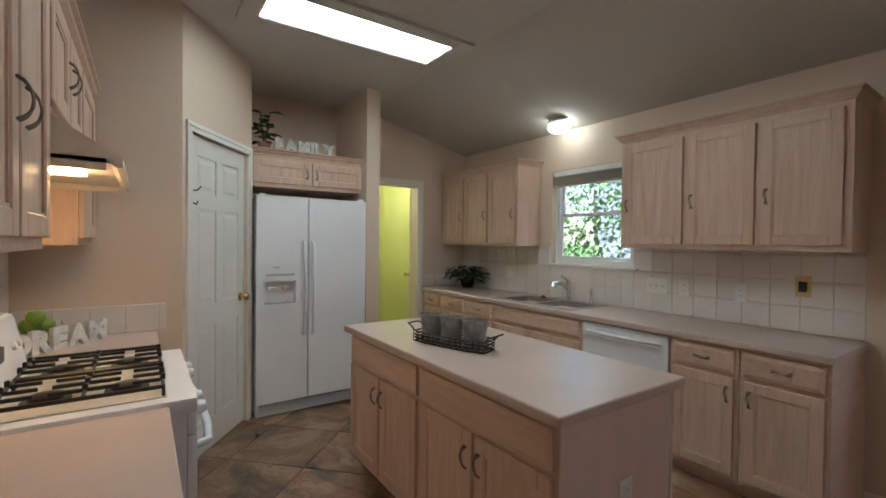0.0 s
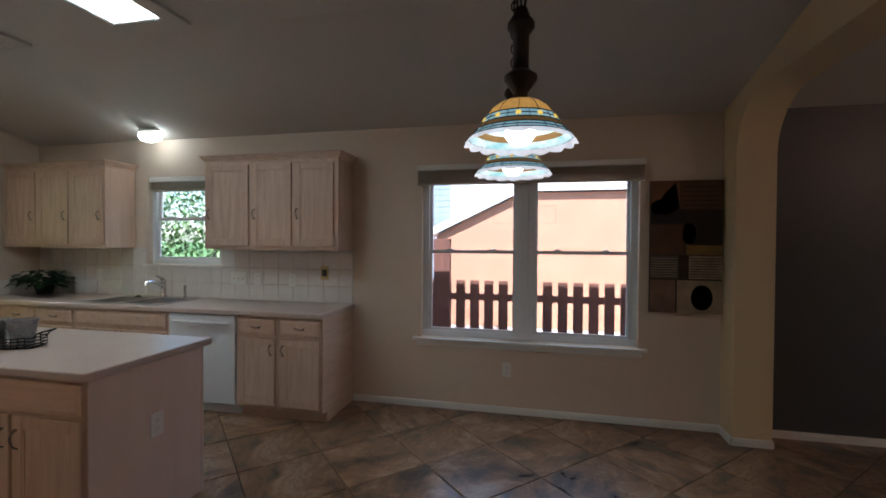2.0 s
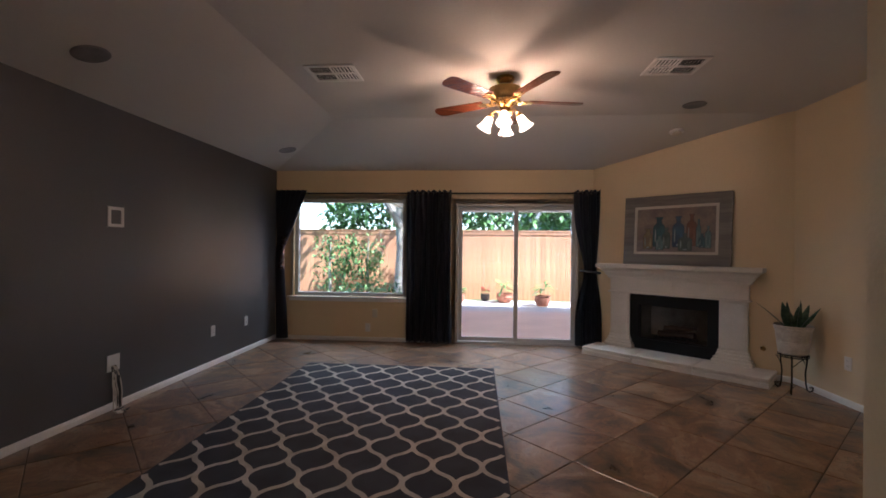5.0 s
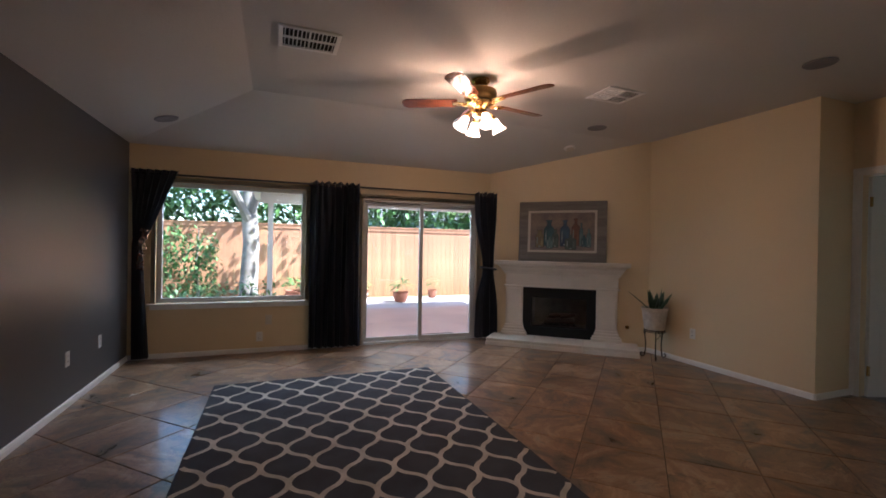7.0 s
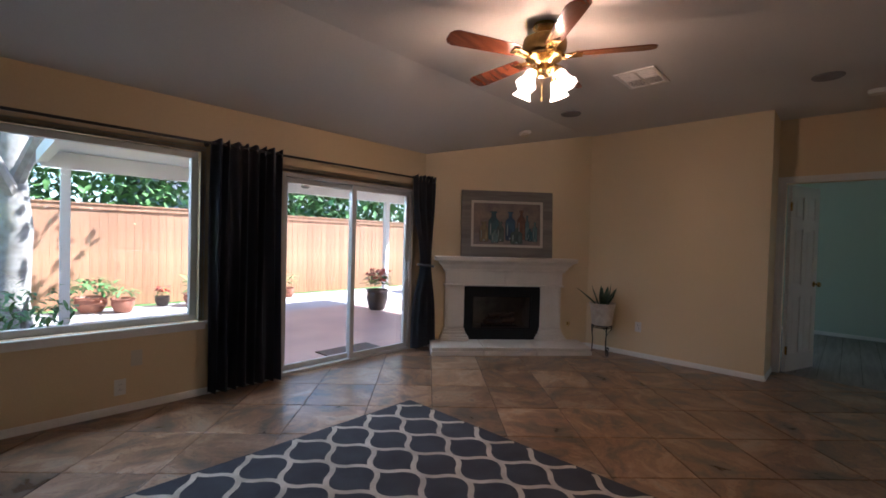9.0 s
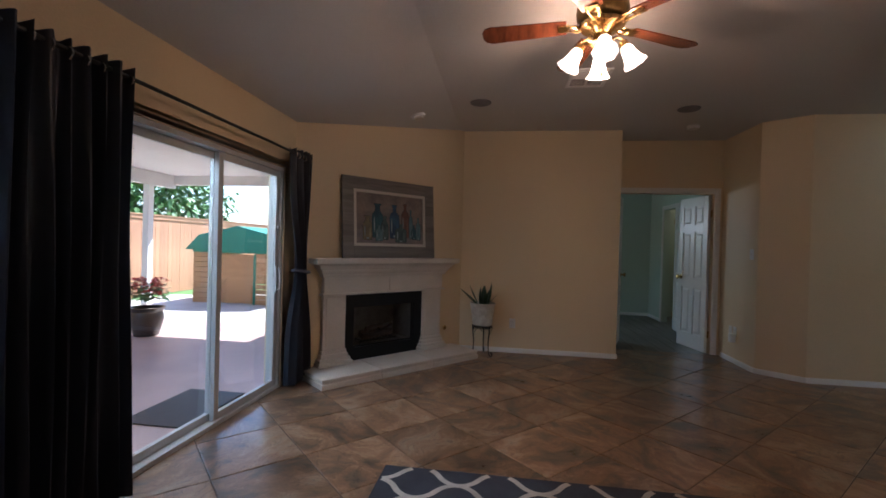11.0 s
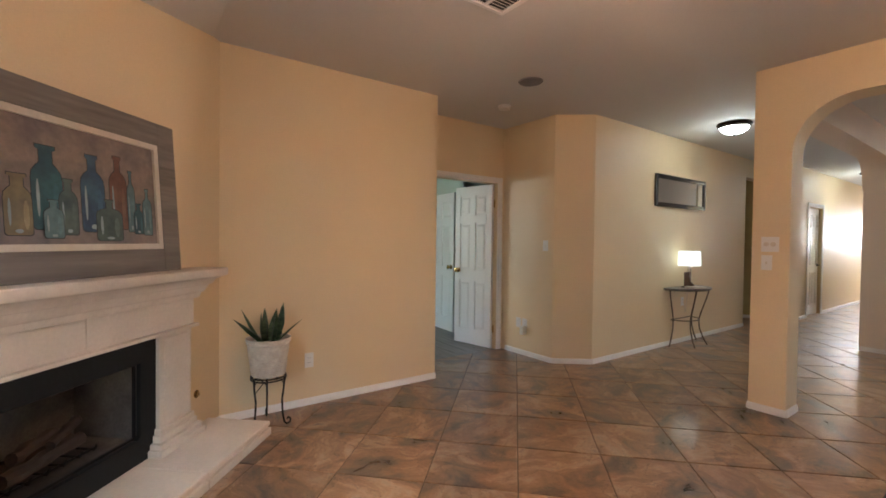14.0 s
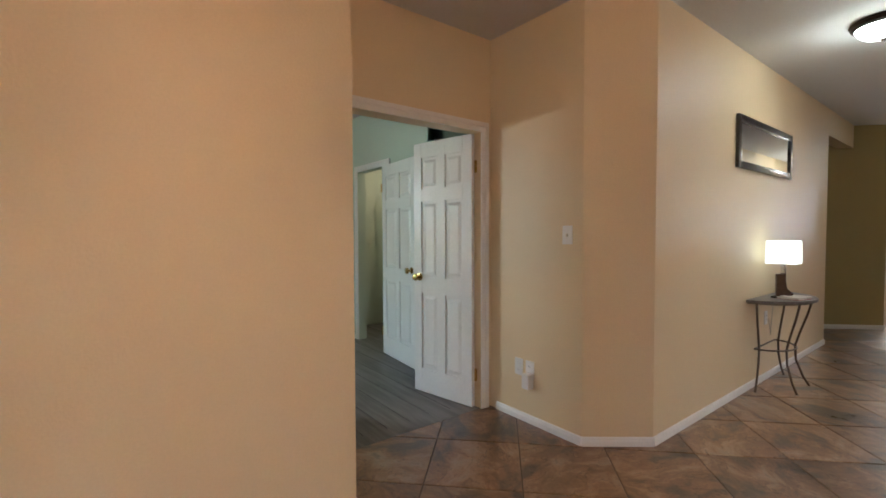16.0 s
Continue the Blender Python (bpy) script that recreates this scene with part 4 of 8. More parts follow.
# fridge
def fridge():
    x0, x1, y0, h = 0.645, 1.535, 3.69, 1.71
    w = x1 - x0
    c = place("refrigerator", pose(x0, y0, 0), "white textured side by side refrigerator with an ice and water dispenser", "refrigerator")
    part("body", bx(0.005, w - 0.005, 0.065, 0.74, 0.02, h - 0.02, bevel=0.006), M_APPL, c)
    split = w * 0.44
    for a, b, left in ((0.0, split - 0.003, True), (split + 0.003, w, False)):
        bm = bmesh.new()
        if left:
            q0, q1, z0, z1 = 0.055, split - 0.10, 0.875, 1.055
            box(bm, a, q0, 0, 0.06, 0.11, h, bevel=0.007)
            box(bm, q1, b, 0, 0.06, 0.11, h, bevel=0.007)
            box(bm, q0 - 0.008, q1 + 0.008, 0.0004, 0.059, z1, h, bevel=0.0)
            box(bm, q0 - 0.008, q1 + 0.008, 0.0004, 0.059, 0.11, z0, bevel=0.0)
            box(bm, q0 - 0.008, q1 + 0.008, 0.052, 0.06, z0, z1)
        else:
            box(bm, a, b, 0, 0.06, 0.11, h, bevel=0.009)
        d = part("door", bm, M_APPL, c, smooth=False)
        hx = split - 0.035 if left else split + 0.035
        bm = bmesh.new()
        rod(bm, [(hx, 0.0, 0.62), (hx, -0.028, 0.65), (hx, -0.045, 0.90), (hx, -0.048, 1.0), (hx, -0.045, 1.10), (hx, -0.028, 1.33), (hx, 0.0, 1.36)], 0.014, 8)
        part("handle", bm, M_APPL, d, smooth=True)
        if left:
            bm = bmesh.new()
            for u0, u1, v0, v1 in ((0.012, q0, 0.79, 1.20), (q1, split - 0.062, 0.79, 1.20), (q0, q1, z1, 1.20), (q0, q1, 0.79, z0)):
                box(bm, u0, u1, -0.012, -0.0005, v0, v1)
            fr = part("dispenser_frame", bm, M_APPL, d)
            part("label_bar", bx(q0 + 0.01, q1 - 0.01, -0.0135, -0.0122, 1.095, 1.11), M_GREYP, fr)
            part("maker_mark", bx(0.12, 0.17, -0.0135, -0.0122, 1.155, 1.165), M_GREYP, fr)
            for u in (0.30, 0.70):
                uu = q0 + (q1 - q0) * u
                part("dispenser_paddle", bx(uu - 0.025, uu + 0.025, 0.012, 0.05, 0.985, 1.005, bevel=0.004), M_APPL, fr)
            part("drip_tray", bx(q0 + 0.002, q1 - 0.002, -0.006, 0.05, z0 + 0.001, z0 + 0.018, bevel=0.003), M_GREYP, fr)
    bm = bmesh.new()
    for i in range(5):
        box(bm, 0.02, w - 0.02, 0.012, 0.05, 0.018 + i * 0.017, 0.0225 + i * 0.017, bevel=0.001)
    box(bm, 0.0, 0.02, 0.01, 0.06, 0.015, 0.105)
    box(bm, w - 0.02, w, 0.01, 0.06, 0.015, 0.105)
    part("toe_grille", bm, M_APPL, c)
    part("grille_backing", bx(0.02, w - 0.02, 0.051, 0.06, 0.012, 0.105), M_DARK, c)
    for u in (0.02, w - 0.07):
        part("hinge_cover", bx(u, u + 0.05, 0.01, 0.09, h - 0.001, h + 0.018, bevel=0.004), M_APPL, c)
    for u in (0.06, w - 0.06):
        for v in (0.12, 0.68):
            bm = bmesh.new()
            lathe(bm, [(0.02, 0), (0.02, 0.022)], 10, centre=(u, v))
            part("foot", bm, M_DARK, c)


M_GREYP = material("grey_printed_plastic", (0.45, 0.46, 0.47), 0.4, scale=9, fine=60, bump=0.0, vary=0.05)
fridge()
wall_cabinet(mat4(0.632, 4.498, 0, (1, 0), (0, 1)), 0.976, 1.80, 2.055, "low whitewashed oak cabinet with two doors over the refrigerator", depth=0.60, doors=2, hinges=(0, 1), ends=(0, 0))


def letters(text, m, size, depth, mat, label, spacing=1.0, lean=0, weight=0.004):
    """Standing letters, one thing each."""
    x = 0.0
    for ch in text:
        cu = bpy.data.curves.new("letter", "FONT")
        cu.body, cu.size, cu.extrude = ch, size, depth / 2
        cu.bevel_depth, cu.resolution_u = 0.0012, 3
        cu.offset = weight * size / 0.1
        tmp = new("letter", cu)
        dg = bpy.context.evaluated_depsgraph_get()
        me = bpy.data.meshes.new_from_object(tmp.evaluated_get(dg))
        bpy.data.objects.remove(tmp)
        xs = [v.co.x for v in me.vertices]
        ys = [v.co.y for v in me.vertices]
        w = max(xs) - min(xs)
        me.transform(Matrix.Translation((-min(xs), -min(ys), 0)))
        me.materials.clear()
        me.materials.append(mat)
        o = new("standing_letter", me)
        o.matrix_world = m @ pose(x, 0, 0.0, 90, 0, 0)
        tagged(o, label % ch, "letter", "letters spelling " + text)
        x += w + size * 0.10 * spacing


M_WHITEW = material("chalky_white_wood", (0.76, 0.75, 0.72), 0.7, second=(0.60, 0.60, 0.57), scale=25, fine=90, bump=0.2, vary=0.12)
letters("FAMILY", pose(0.82, 3.885, 2.095), 0.125, 0.022, M_WHITEW, "distressed white wooden letter %s on top of the cabinet", spacing=0.5, weight=0.006)


def nook_plant():
    c = place("potted_plant", pose(0.75, 3.93, 2.076), "leggy dark green plant in a pink pot on the cabinet", "plant")
    bm = bmesh.new()
    lathe(bm, [(0.04, 0), (0.052, 0.075), (0.056, 0.08), (0.05, 0.08), (0.045, 0.06), (0.0, 0.06)], 18)
    part("pot", bm, M_PINK, c, smooth=True)
    bm = bmesh.new()
    rnd = random.Random(5)
    for a, h, r in ((0.3, 0.33, 0.05), (2.2, 0.24, 0.05), (4.0, 0.30, 0.06), (5.2, 0.19, 0.05)):
        tip = Vector((r * math.cos(a), r * math.sin(a), h))
        rod(bm, [(0, 0, 0.05), (tip.x * 0.3, tip.y * 0.3, h * 0.5), tip], 0.004, 6)
        for k in range(6):
            q = 0.35 + 0.65 * k / 5
            b = a + k * 2.4
            leaf(bm, (tip.x * q, tip.y * q, h * q), (math.cos(b), math.sin(b), 0.25), 0.115, 0.075, 0.35)
    part("foliage", bm, M_DKGREEN, c)


M_PINK = material("pink_ceramic", (0.55, 0.32, 0.30), 0.35, scale=9, fine=60, bump=0.0, vary=0.06)
nook_plant()


# ---- six panel doors ----
def six_panel(c, w, h, t=0.035, mat=None, narrow=False):
    """The leaf stands on z = 0.008, hinge edge at x = 0, faces at y = 0 and y = t."""
    mat = mat or M_DOOR
    bm = bmesh.new()
    st = 0.11 if not narrow else 0.085
    mid = 0.10 if not narrow else 0.075
    rows = [(0.20, 0.20 + (h - 2.03) * 0.4 + 0.62), (0.95, 1.56), (1.66, h - 0.12)]
    cols = [(st, (w - mid) / 2), ((w + mid) / 2, w - st)]
    zc = [0.008, *[v for r in rows for v in r], h]
    # rails and stiles
    box(bm, 0, st, 0, t, 0.008, h, bevel=0.002, seg=1)
    box(bm, w - st, w, 0, t, 0.008, h, bevel=0.002, seg=1)
    box(bm, (w - mid) / 2, (w + mid) / 2, 0.0002, t - 0.0002, 0.008, h)
    for a, b in ((0.008, rows[0][0]), (rows[0][1], rows[1][0]), (rows[1][1], rows[2][0]), (rows[2][1], h)):
        box(bm, st, w - st, 0.0004, t - 0.0004, a, b)
    leafo = part("leaf", bm, mat, c)
    for r in rows:
        for q in cols:
            bm = bmesh.new()
            box(bm, q[0] - 0.002, q[1] + 0.002, 0.011, t - 0.011, r[0] - 0.002, r[1] + 0.002)
            for s in (0, 1):
                y0 = 0.011 if s == 0 else t - 0.011
                y1 = 0.003 if s == 0 else t - 0.003
                a, b = 0.022, 0.045
                P = [bm.verts.new(p) for p in ((q[0] + a, y0, r[0] + a), (q[1] - a, y0, r[0] + a), (q[1] - a, y0, r[1] - a), (q[0] + a, y0, r[1] - a))]
                Q = [bm.verts.new(p) for p in ((q[0] + b, y1, r[0] + b), (q[1] - b, y1, r[0] + b), (q[1] - b, y1, r[1] - b), (q[0] + b, y1, r[1] - b))]
                for i in range(4):
                    bm.faces.new((P[i], P[(i + 1) % 4], Q[(i + 1) % 4], Q[i]))
                bm.faces.new(Q)
            part("panel", bm, mat, leafo)
    return leafo


def door(name, m, w, h, label, knob="ball", side=(0, 1), hinge_side=0, narrow=False, knob_mat=None):
    c = place(name, m, label, "door")
    six_panel(c, w, h, narrow=narrow)
    km = knob_mat or M_BRASS
    for s in side:
        y = 0 if s == 0 else 0.035
        d = -1 if s == 0 else 1
        bm = bmesh.new()
        if knob == "ball":
            mm = Matrix.Translation((w - 0.065, y, 0.95)) @ pose(0, 0, 0, 90 if s == 0 else -90, 0, 0)
            lathe(bm, [(0.032, 0.0), (0.032, 0.006), (0.012, 0.012), (0.012, 0.03), (0.026, 0.04), (0.030, 0.052), (0.024, 0.064), (0.0, 0.068)], 18, m=mm)
        else:
            mm = Matrix.Translation((w - 0.065, y, 0.95)) @ pose(0, 0, 0, 90 if s == 0 else -90, 0, 0)
            lathe(bm, [(0.028, 0.0), (0.028, 0.006), (0.010, 0.012), (0.010, 0.045)], 14, m=mm)
            rod(bm, [(w - 0.065, y + d * 0.045, 0.95), (w - 0.12, y + d * 0.05, 0.95), (w - 0.18, y + d * 0.045, 0.945)], 0.008, 8)
        part("door_handle", bm, km, c, smooth=True)
    bm = bmesh.new()
    for z in (0.2, 1.75):
        box(bm, -0.014, 0.004, (-0.012 if hinge_side == 0 else 0.03), (0.004 if hinge_side == 0 else 0.047), z, z + 0.09, bevel=0.002)
    part("hinges", bm, M_BRASS, c)
    return c


# pantry door, shut: hinges on its left side
PB, PD = Vector((0.63, 3.80)), Vector((-0.587, -0.810))
q = PB + PD * 0.765
door("pantry_door", mat4(q.x - 0.0, q.y, 0, (0.587, 0.810), (-0.810, 0.587)) @ pose(0, 0.02, 0), 0.69, 2.005, "white six panel pantry door with a brass knob, shut", side=(0,), narrow=True)
hk = place("door_hook", mat4(q.x, q.y, 1.62, (0.587, 0.810), (-0.810, 0.587)), "small black double hook hung on the pantry door", "hook")
bm = bmesh.new()
box(bm, 0.006, 0.02, 0.008, 0.019, -0.06, 0.06)
rod(bm, [(0.013, 0.01, 0.04), (0.013, -0.03, 0.045), (0.013, -0.05, 0.065)], 0.004, 6)
rod(bm, [(0.013, 0.01, -0.03), (0.013, -0.025, -0.04), (0.013, -0.03, -0.02)], 0.004, 6)
part("hook", bm, M_BLACK, hk)
door("utility_door", mat4(2.52, 4.57, 0, (0.50, 0.866), (-0.866, 0.50)), 0.60, 1.97, "white utility room door standing open with a brass hinge", side=(0, 1), narrow=True)
plate(mat4(1.75, 6.199, 0.95, (1, 0), (0, 1)), "white switch plate on the lime green wall", "switch")


# ---- west side of the kitchen ----
def west(y):
    return mat4(-0.589, y, 0, (0, 1), (-1, 0))


base_cabinet(west(1.04), 0.70, "whitewashed oak base cabinet at the end of the range counter", doors=2, drawers=2)
base_cabinet(west(2.52), 0.585, "whitewashed oak base cabinet between range and pantry wall", doors=1, drawers=1)
worktop("countertop", -0.589, 0.01, 1.02, 1.752, "pinkish beige laminate countertop next to the range")
worktop("countertop", -0.589, 0.01, 2.508, 3.105, "short pinkish beige laminate countertop beside the pantry wall")
wall_cabinet(west(1.04), 0.73, 1.34, 2.10, "whitewashed oak wall cabinet with two doors seen close from its end", doors=2, hinges=(0, 1), ends=(1, 0))
wall_cabinet(west(1.775), 0.745, 1.72, 2.10, "short whitewashed oak wall cabinet with two doors over the range hood", doors=2, hinges=(0, 1), ends=(0, 0))
wall_cabinet(west(2.525), 0.575, 1.34, 2.10, "whitewashed oak wall cabinet with one door beside the range hood", doors=1, hinges=(1,), ends=(0, 0))


def hood():
    c = place("range_hood", west(1.78), "cream under-cabinet range hood with a lit lamp", "range hood")
    bm = bmesh.new()
    w = 0.735
    prof = [(0, 1.718), (-0.31, 1.718), (-0.485, 1.60), (-0.485, 1.575), (-0.47, 1.575), (-0.455, 1.585), (0, 1.60)]
    A = [bm.verts.new((0, y, z)) for y, z in prof]
    B = [bm.verts.new((w, y, z)) for y, z in prof]
    n = len(prof)
    for i in range(n):
        bm.faces.new((A[i], A[(i + 1) % n], B[(i + 1) % n], B[i]))
    for S in (A, B):
        bm.faces.new(S)
    for x in (0.0, w - 0.012):
        box(bm, x, x + 0.012, -0.445, 0.0, 1.565, 1.60)
    part("canopy", bm, M_CREAM, c)
    part("lamp_lens", bx(0.10, 0.27, -0.38, -0.28, 1.572, 1.588), M_HOODLAMP, c)


M_CREAM = material("cream_enamel", (0.66, 0.58, 0.48), 0.35, scale=5, fine=60, bump=0.03, vary=0.04)
M_HOODLAMP = emitter("hood_lamp_glow", (1.0, 0.62, 0.28), 7)
hood()


def gas_range():
    w, d = 0.745, 0.655
    c = place("gas_range", west(1.757), "white freestanding gas range with black grates and four knobs", "range")
    part("body", bx(0, w, -d + 0.01, -0.02, 0.02, CT - 0.03), M_APPL, c)
    bm = bmesh.new()
    box(bm, 0, w, -d - 0.02, -0.02, CT - 0.03, CT + 0.012, bevel=0.01)
    part("cooktop", bm, M_APPL, c, smooth=True)
    part("well", bx(0.05, w - 0.05, -d + 0.06, -0.18, CT + 0.0125, CT + 0.016), M_WELL, c)
    bm = bmesh.new()
    prof = [(-0.07, CT), (-0.165, CT + 0.005), (-0.125, CT + 0.21), (-0.115, CT + 0.225), (-0.07, CT + 0.225)]
    A = [bm.verts.new((0.0, y, z)) for y, z in prof]
    B = [bm.verts.new((w, y, z)) for y, z in prof]
    for i in range(5):
        bm.faces.new((A[i], A[(i + 1) % 5], B[(i + 1) % 5], B[i]))
    bm.faces.new(A)
    bm.faces.new(B)
    es = [e for e in bm.edges]
    bmesh.ops.bevel(bm, geom=es, offset=0.008, segments=2, affect="EDGES", clamp_overlap=True)
    bg = part("backguard", bm, M_APPL, c, smooth=True)
    part("clock", bx(0.30, 0.44, -0.155, -0.14, CT + 0.10, CT + 0.15, bevel=0.003), M_BLACK, bg)
    bm = bmesh.new()
    for x in (0.10, 0.17, 0.58, 0.65):
        lathe(bm, [(0.014, 0), (0.014, 0.012), (0.008, 0.014)], 12, m=Matrix.Translation((x, -0.148, CT + 0.12)) @ pose(0, 0, 0, 78, 0, 0))
    part("buttons", bm, M_PLAS, bg)
    for i, (bx_, by_) in enumerate(((0.20, -0.29), (0.20, -0.49), (0.545, -0.29), (0.545, -0.49))):
        bm = bmesh.new()
        lathe(bm, [(0.062, 0), (0.06, 0.004), (0.045, 0.006), (0.043, 0.018), (0.03, 0.022), (0.0, 0.022)], 20, centre=(bx_, by_), m=pose(0, 0, CT + 0.0162))
        part("burner", bm, M_BLACK, c, smooth=True)
    for half in (0, 1):
        x0, x1 = (0.055, w / 2 - 0.006) if half == 0 else (w / 2 + 0.006, w - 0.055)
        y0, y1 = -d + 0.065, -0.185
        bm = bmesh.new()
        z = CT + 0.052
        t = 0.0045
        for a, b, cc, e in ((x0, x1, y0, y0 + 2 * t), (x0, x1, y1 - 2 * t, y1), (x0, x0 + 2 * t, y0, y1), (x1 - 2 * t, x1, y0, y1), (x0, x1, (y0 + y1) / 2 - t, (y0 + y1) / 2 + t)):
            box(bm, a, b, cc, e, z - 0.012, z, bevel=0.002, seg=1)
        for k in range(1, 4):
            x = x0 + (x1 - x0) * k / 4
            for ya, yb in ((y0, y0 + 0.085), ((y0 + y1) / 2 - 0.085, (y0 + y1) / 2 + 0.085), (y1 - 0.085, y1)):
                box(bm, x - t, x + t, ya, yb, z - 0.008, z + 0.004, bevel=0.002, seg=1)
            for yy in (y0 + 0.004, (y0 + y1) / 2, y1 - 0.004):
                box(bm, x - t * 1.2, x + t * 1.2, yy - 0.007, yy + 0.007, z - 0.004, z + 0.018, bevel=0.003, seg=1)
        for xx in (x0 + t, x1 - t):
            for yy in (y0 + t, y1 - t):
                box(bm, xx - t, xx + t, yy - t, yy + t, CT + 0.0165, z - 0.01)
        part("grate", bm, M_BLACK, c)
    for k in range(4):
        x = (0.10, 0.21, 0.535, 0.645)[k]
        bm = bmesh.new()
        lathe(bm, [(0.026, 0), (0.026, 0.01), (0.02, 0.03), (0.018, 0.036), (0, 0.038)], 16, m=Matrix.Translation((x, -d - 0.018, CT - 0.055)) @ pose(0, 0, 0, 80, 0, 0))
        part("knob", bm, M_APPL, c, smooth=True)
    part("control_panel", bx(0.0, w, -d - 0.018, -d + 0.009, CT - 0.10, CT - 0.031, bevel=0.004), M_APPL, c)
    bm = bmesh.new()
    box(bm, 0.004, w - 0.004, -d - 0.02, -d + 0.009, 0.22, CT - 0.105, bevel=0.008)
    dd = part("oven_door", bm, M_APPL, c, smooth=True)
    part("oven_window", bx(0.15, w - 0.15, -d - 0.0225, -d - 0.0205, 0.36, 0.58), M_BLACK, dd)
    bm = bmesh.new()
    rod(bm, [(0.05, -d - 0.02, 0.70), (0.06, -d - 0.055, 0.705), (0.20, -d - 0.07, 0.70), (w / 2, -d - 0.072, 0.698), (w - 0.20, -d - 0.07, 0.70), (w - 0.06, -d - 0.055, 0.705), (w - 0.05, -d - 0.02, 0.70)], 0.014, 10)
    part("handle", bm, M_APPL, dd, smooth=True)
    part("drawer", bx(0.004, w - 0.004, -d - 0.015, -d + 0.009, 0.04, 0.212, bevel=0.006), M_APPL, c)


M_WELL = material("cream_burner_well", (0.68, 0.64, 0.56), 0.35, second=(0.55, 0.51, 0.44), scale=9, fine=60, bump=0.03, vary=0.1)
gas_range()
letters("DREAM", mat4(-0.52, 2.66, CT + 0.001, (0.66, 0.75), (-0.75, 0.66)), 0.125, 0.022, M_WHITEW, "white wooden letter %s standing on the counter", spacing=-0.05, weight=0.006)


def apples():
    c = place("apple_jar", pose(-0.46, 2.90, CT), "clear glass bowl of bright green apples on the counter", "bowl")
    bm = bmesh.new()
    lathe(bm, [(0.05, 0), (0.085, 0.03), (0.095, 0.08), (0.09, 0.12), (0.088, 0.12), (0.092, 0.08), (0.082, 0.032), (0.045, 0.004), (0, 0.004)], 24)
    part("bowl", bm, M_GLASS, c, smooth=True)
    for k, (x, y, z) in enumerate(((0.035, 0, 0.042), (-0.03, 0.03, 0.044), (-0.02, -0.035, 0.044), (0.03, 0.02, 0.10), (-0.025, -0.01, 0.105), (0.0, -0.02, 0.145))):
        bm = bmesh.new()
        lathe(bm, [(0.0, -0.030), (0.02, -0.034), (0.036, -0.01), (0.037, 0.012), (0.024, 0.032), (0.008, 0.030), (0.0, 0.024)], 14, m=pose(x, y, z))
        part("apple", bm, M_APPLE, c, smooth=True)


M_APPLE = material("green_apple_skin", (0.16, 0.30, 0.03), 0.3, second=(0.25, 0.38, 0.06), scale=20, fine=60, bump=0.0, vary=0.1)
apples()
plate(mat4(-0.589, 1.35, 1.08, (0, 1), (-1, 0)), "white double outlet on the tile beside the range")


# ceiling fixtures of the kitchen
def light_panel(x0, x1, y0, y1, name="ceiling_light_panel"):
    c = place(name, pose(0, 0, ZC), "bright white fluorescent ceiling light panel in a wide painted wooden frame", "ceiling light", "fluorescent panels")
    bm = bmesh.new()
    f = 0.10
    for a, b, cc, d in ((x0 - f, x0, y0 - f, y1 + f), (x1, x1 + f, y0 - f, y1 + f), (x0, x1, y0 - f, y0), (x0, x1, y1, y1 + f)):
        box(bm, a, b, cc, d, -0.024, -0.0005, bevel=0.006)
    part("frame", bm, M_CEIL, c)
    part("diffuser", bx(x0 - 0.001, x1 + 0.001, y0 - 0.001, y1 + 0.001, -0.012, -0.002), M_PANEL, c)
    bm = bmesh.new()
    for a, b, cc, d in ((x0, x0 + 0.012, y0, y1), (x1 - 0.012, x1, y0, y1), (x0, x1, y0, y0 + 0.012), (x0, x1, y1 - 0.012, y1)):
        box(bm, a, b, cc, d, -0.020, -0.0125)
    part("inner_rim", bm, M_TRIM, c)


M_PANEL = emitter("fluorescent_glow", (0.92, 1.0, 0.92), PANEL_W)
light_panel(0.50, 1.70, 2.64, 2.99)
light_panel(0.46, 1.67, 1.37, 1.72)


def vent(name, m, w, l, label, zones):
    c = place(name, m, label, "air vent")
    bm = bmesh.new()
    f = 0.028
    for a, b, cc, d in ((-w / 2, w / 2, -l / 2, -l / 2 + f), (-w / 2, w / 2, l / 2 - f, l / 2), (-w / 2, -w / 2 + f, -l / 2 + f, l / 2 - f), (w / 2 - f, w / 2, -l / 2 + f, l / 2 - f)):
        box(bm, a, b, cc, d, -0.012, -0.0005, bevel=0.003)
    box(bm, -0.008, 0.008, -l / 2 + f, l / 2 - f, -0.011, -0.001)
    for k in zones:
        box(bm, -w / 2 + f, w / 2 - f, k - 0.006, k + 0.006, -0.0105, -0.001)
    part("frame", bm, M_TRIM, c)
    # dark sheet stands in for the shade inside the duct
    part("duct_shade_sheet", bx(-w / 2 + f, w / 2 - f, -l / 2 + f, l / 2 - f, -0.0012, -0.0002), M_DARK, c)
    n = int((l - 2 * f) / 0.025)
    for i in range(n):
        y = -l / 2 + f + (i + 0.5) * (l - 2 * f) / n
        bm = bmesh.new()
        box(bm, -w / 2 + f, w / 2 - f, -0.0008, 0.0008, -0.0045, 0.0045)
        bm.transform(pose(0, y, -0.0075, 45 if y < 0 else -45))
        part("slat", bm, M_TRIM, c)
    return c


vent("ceiling_vent", pose(0.31, 2.40, ZC, 0, 0, 90), 0.30, 0.30, "white metal ceiling air vent in the kitchen", (0,))


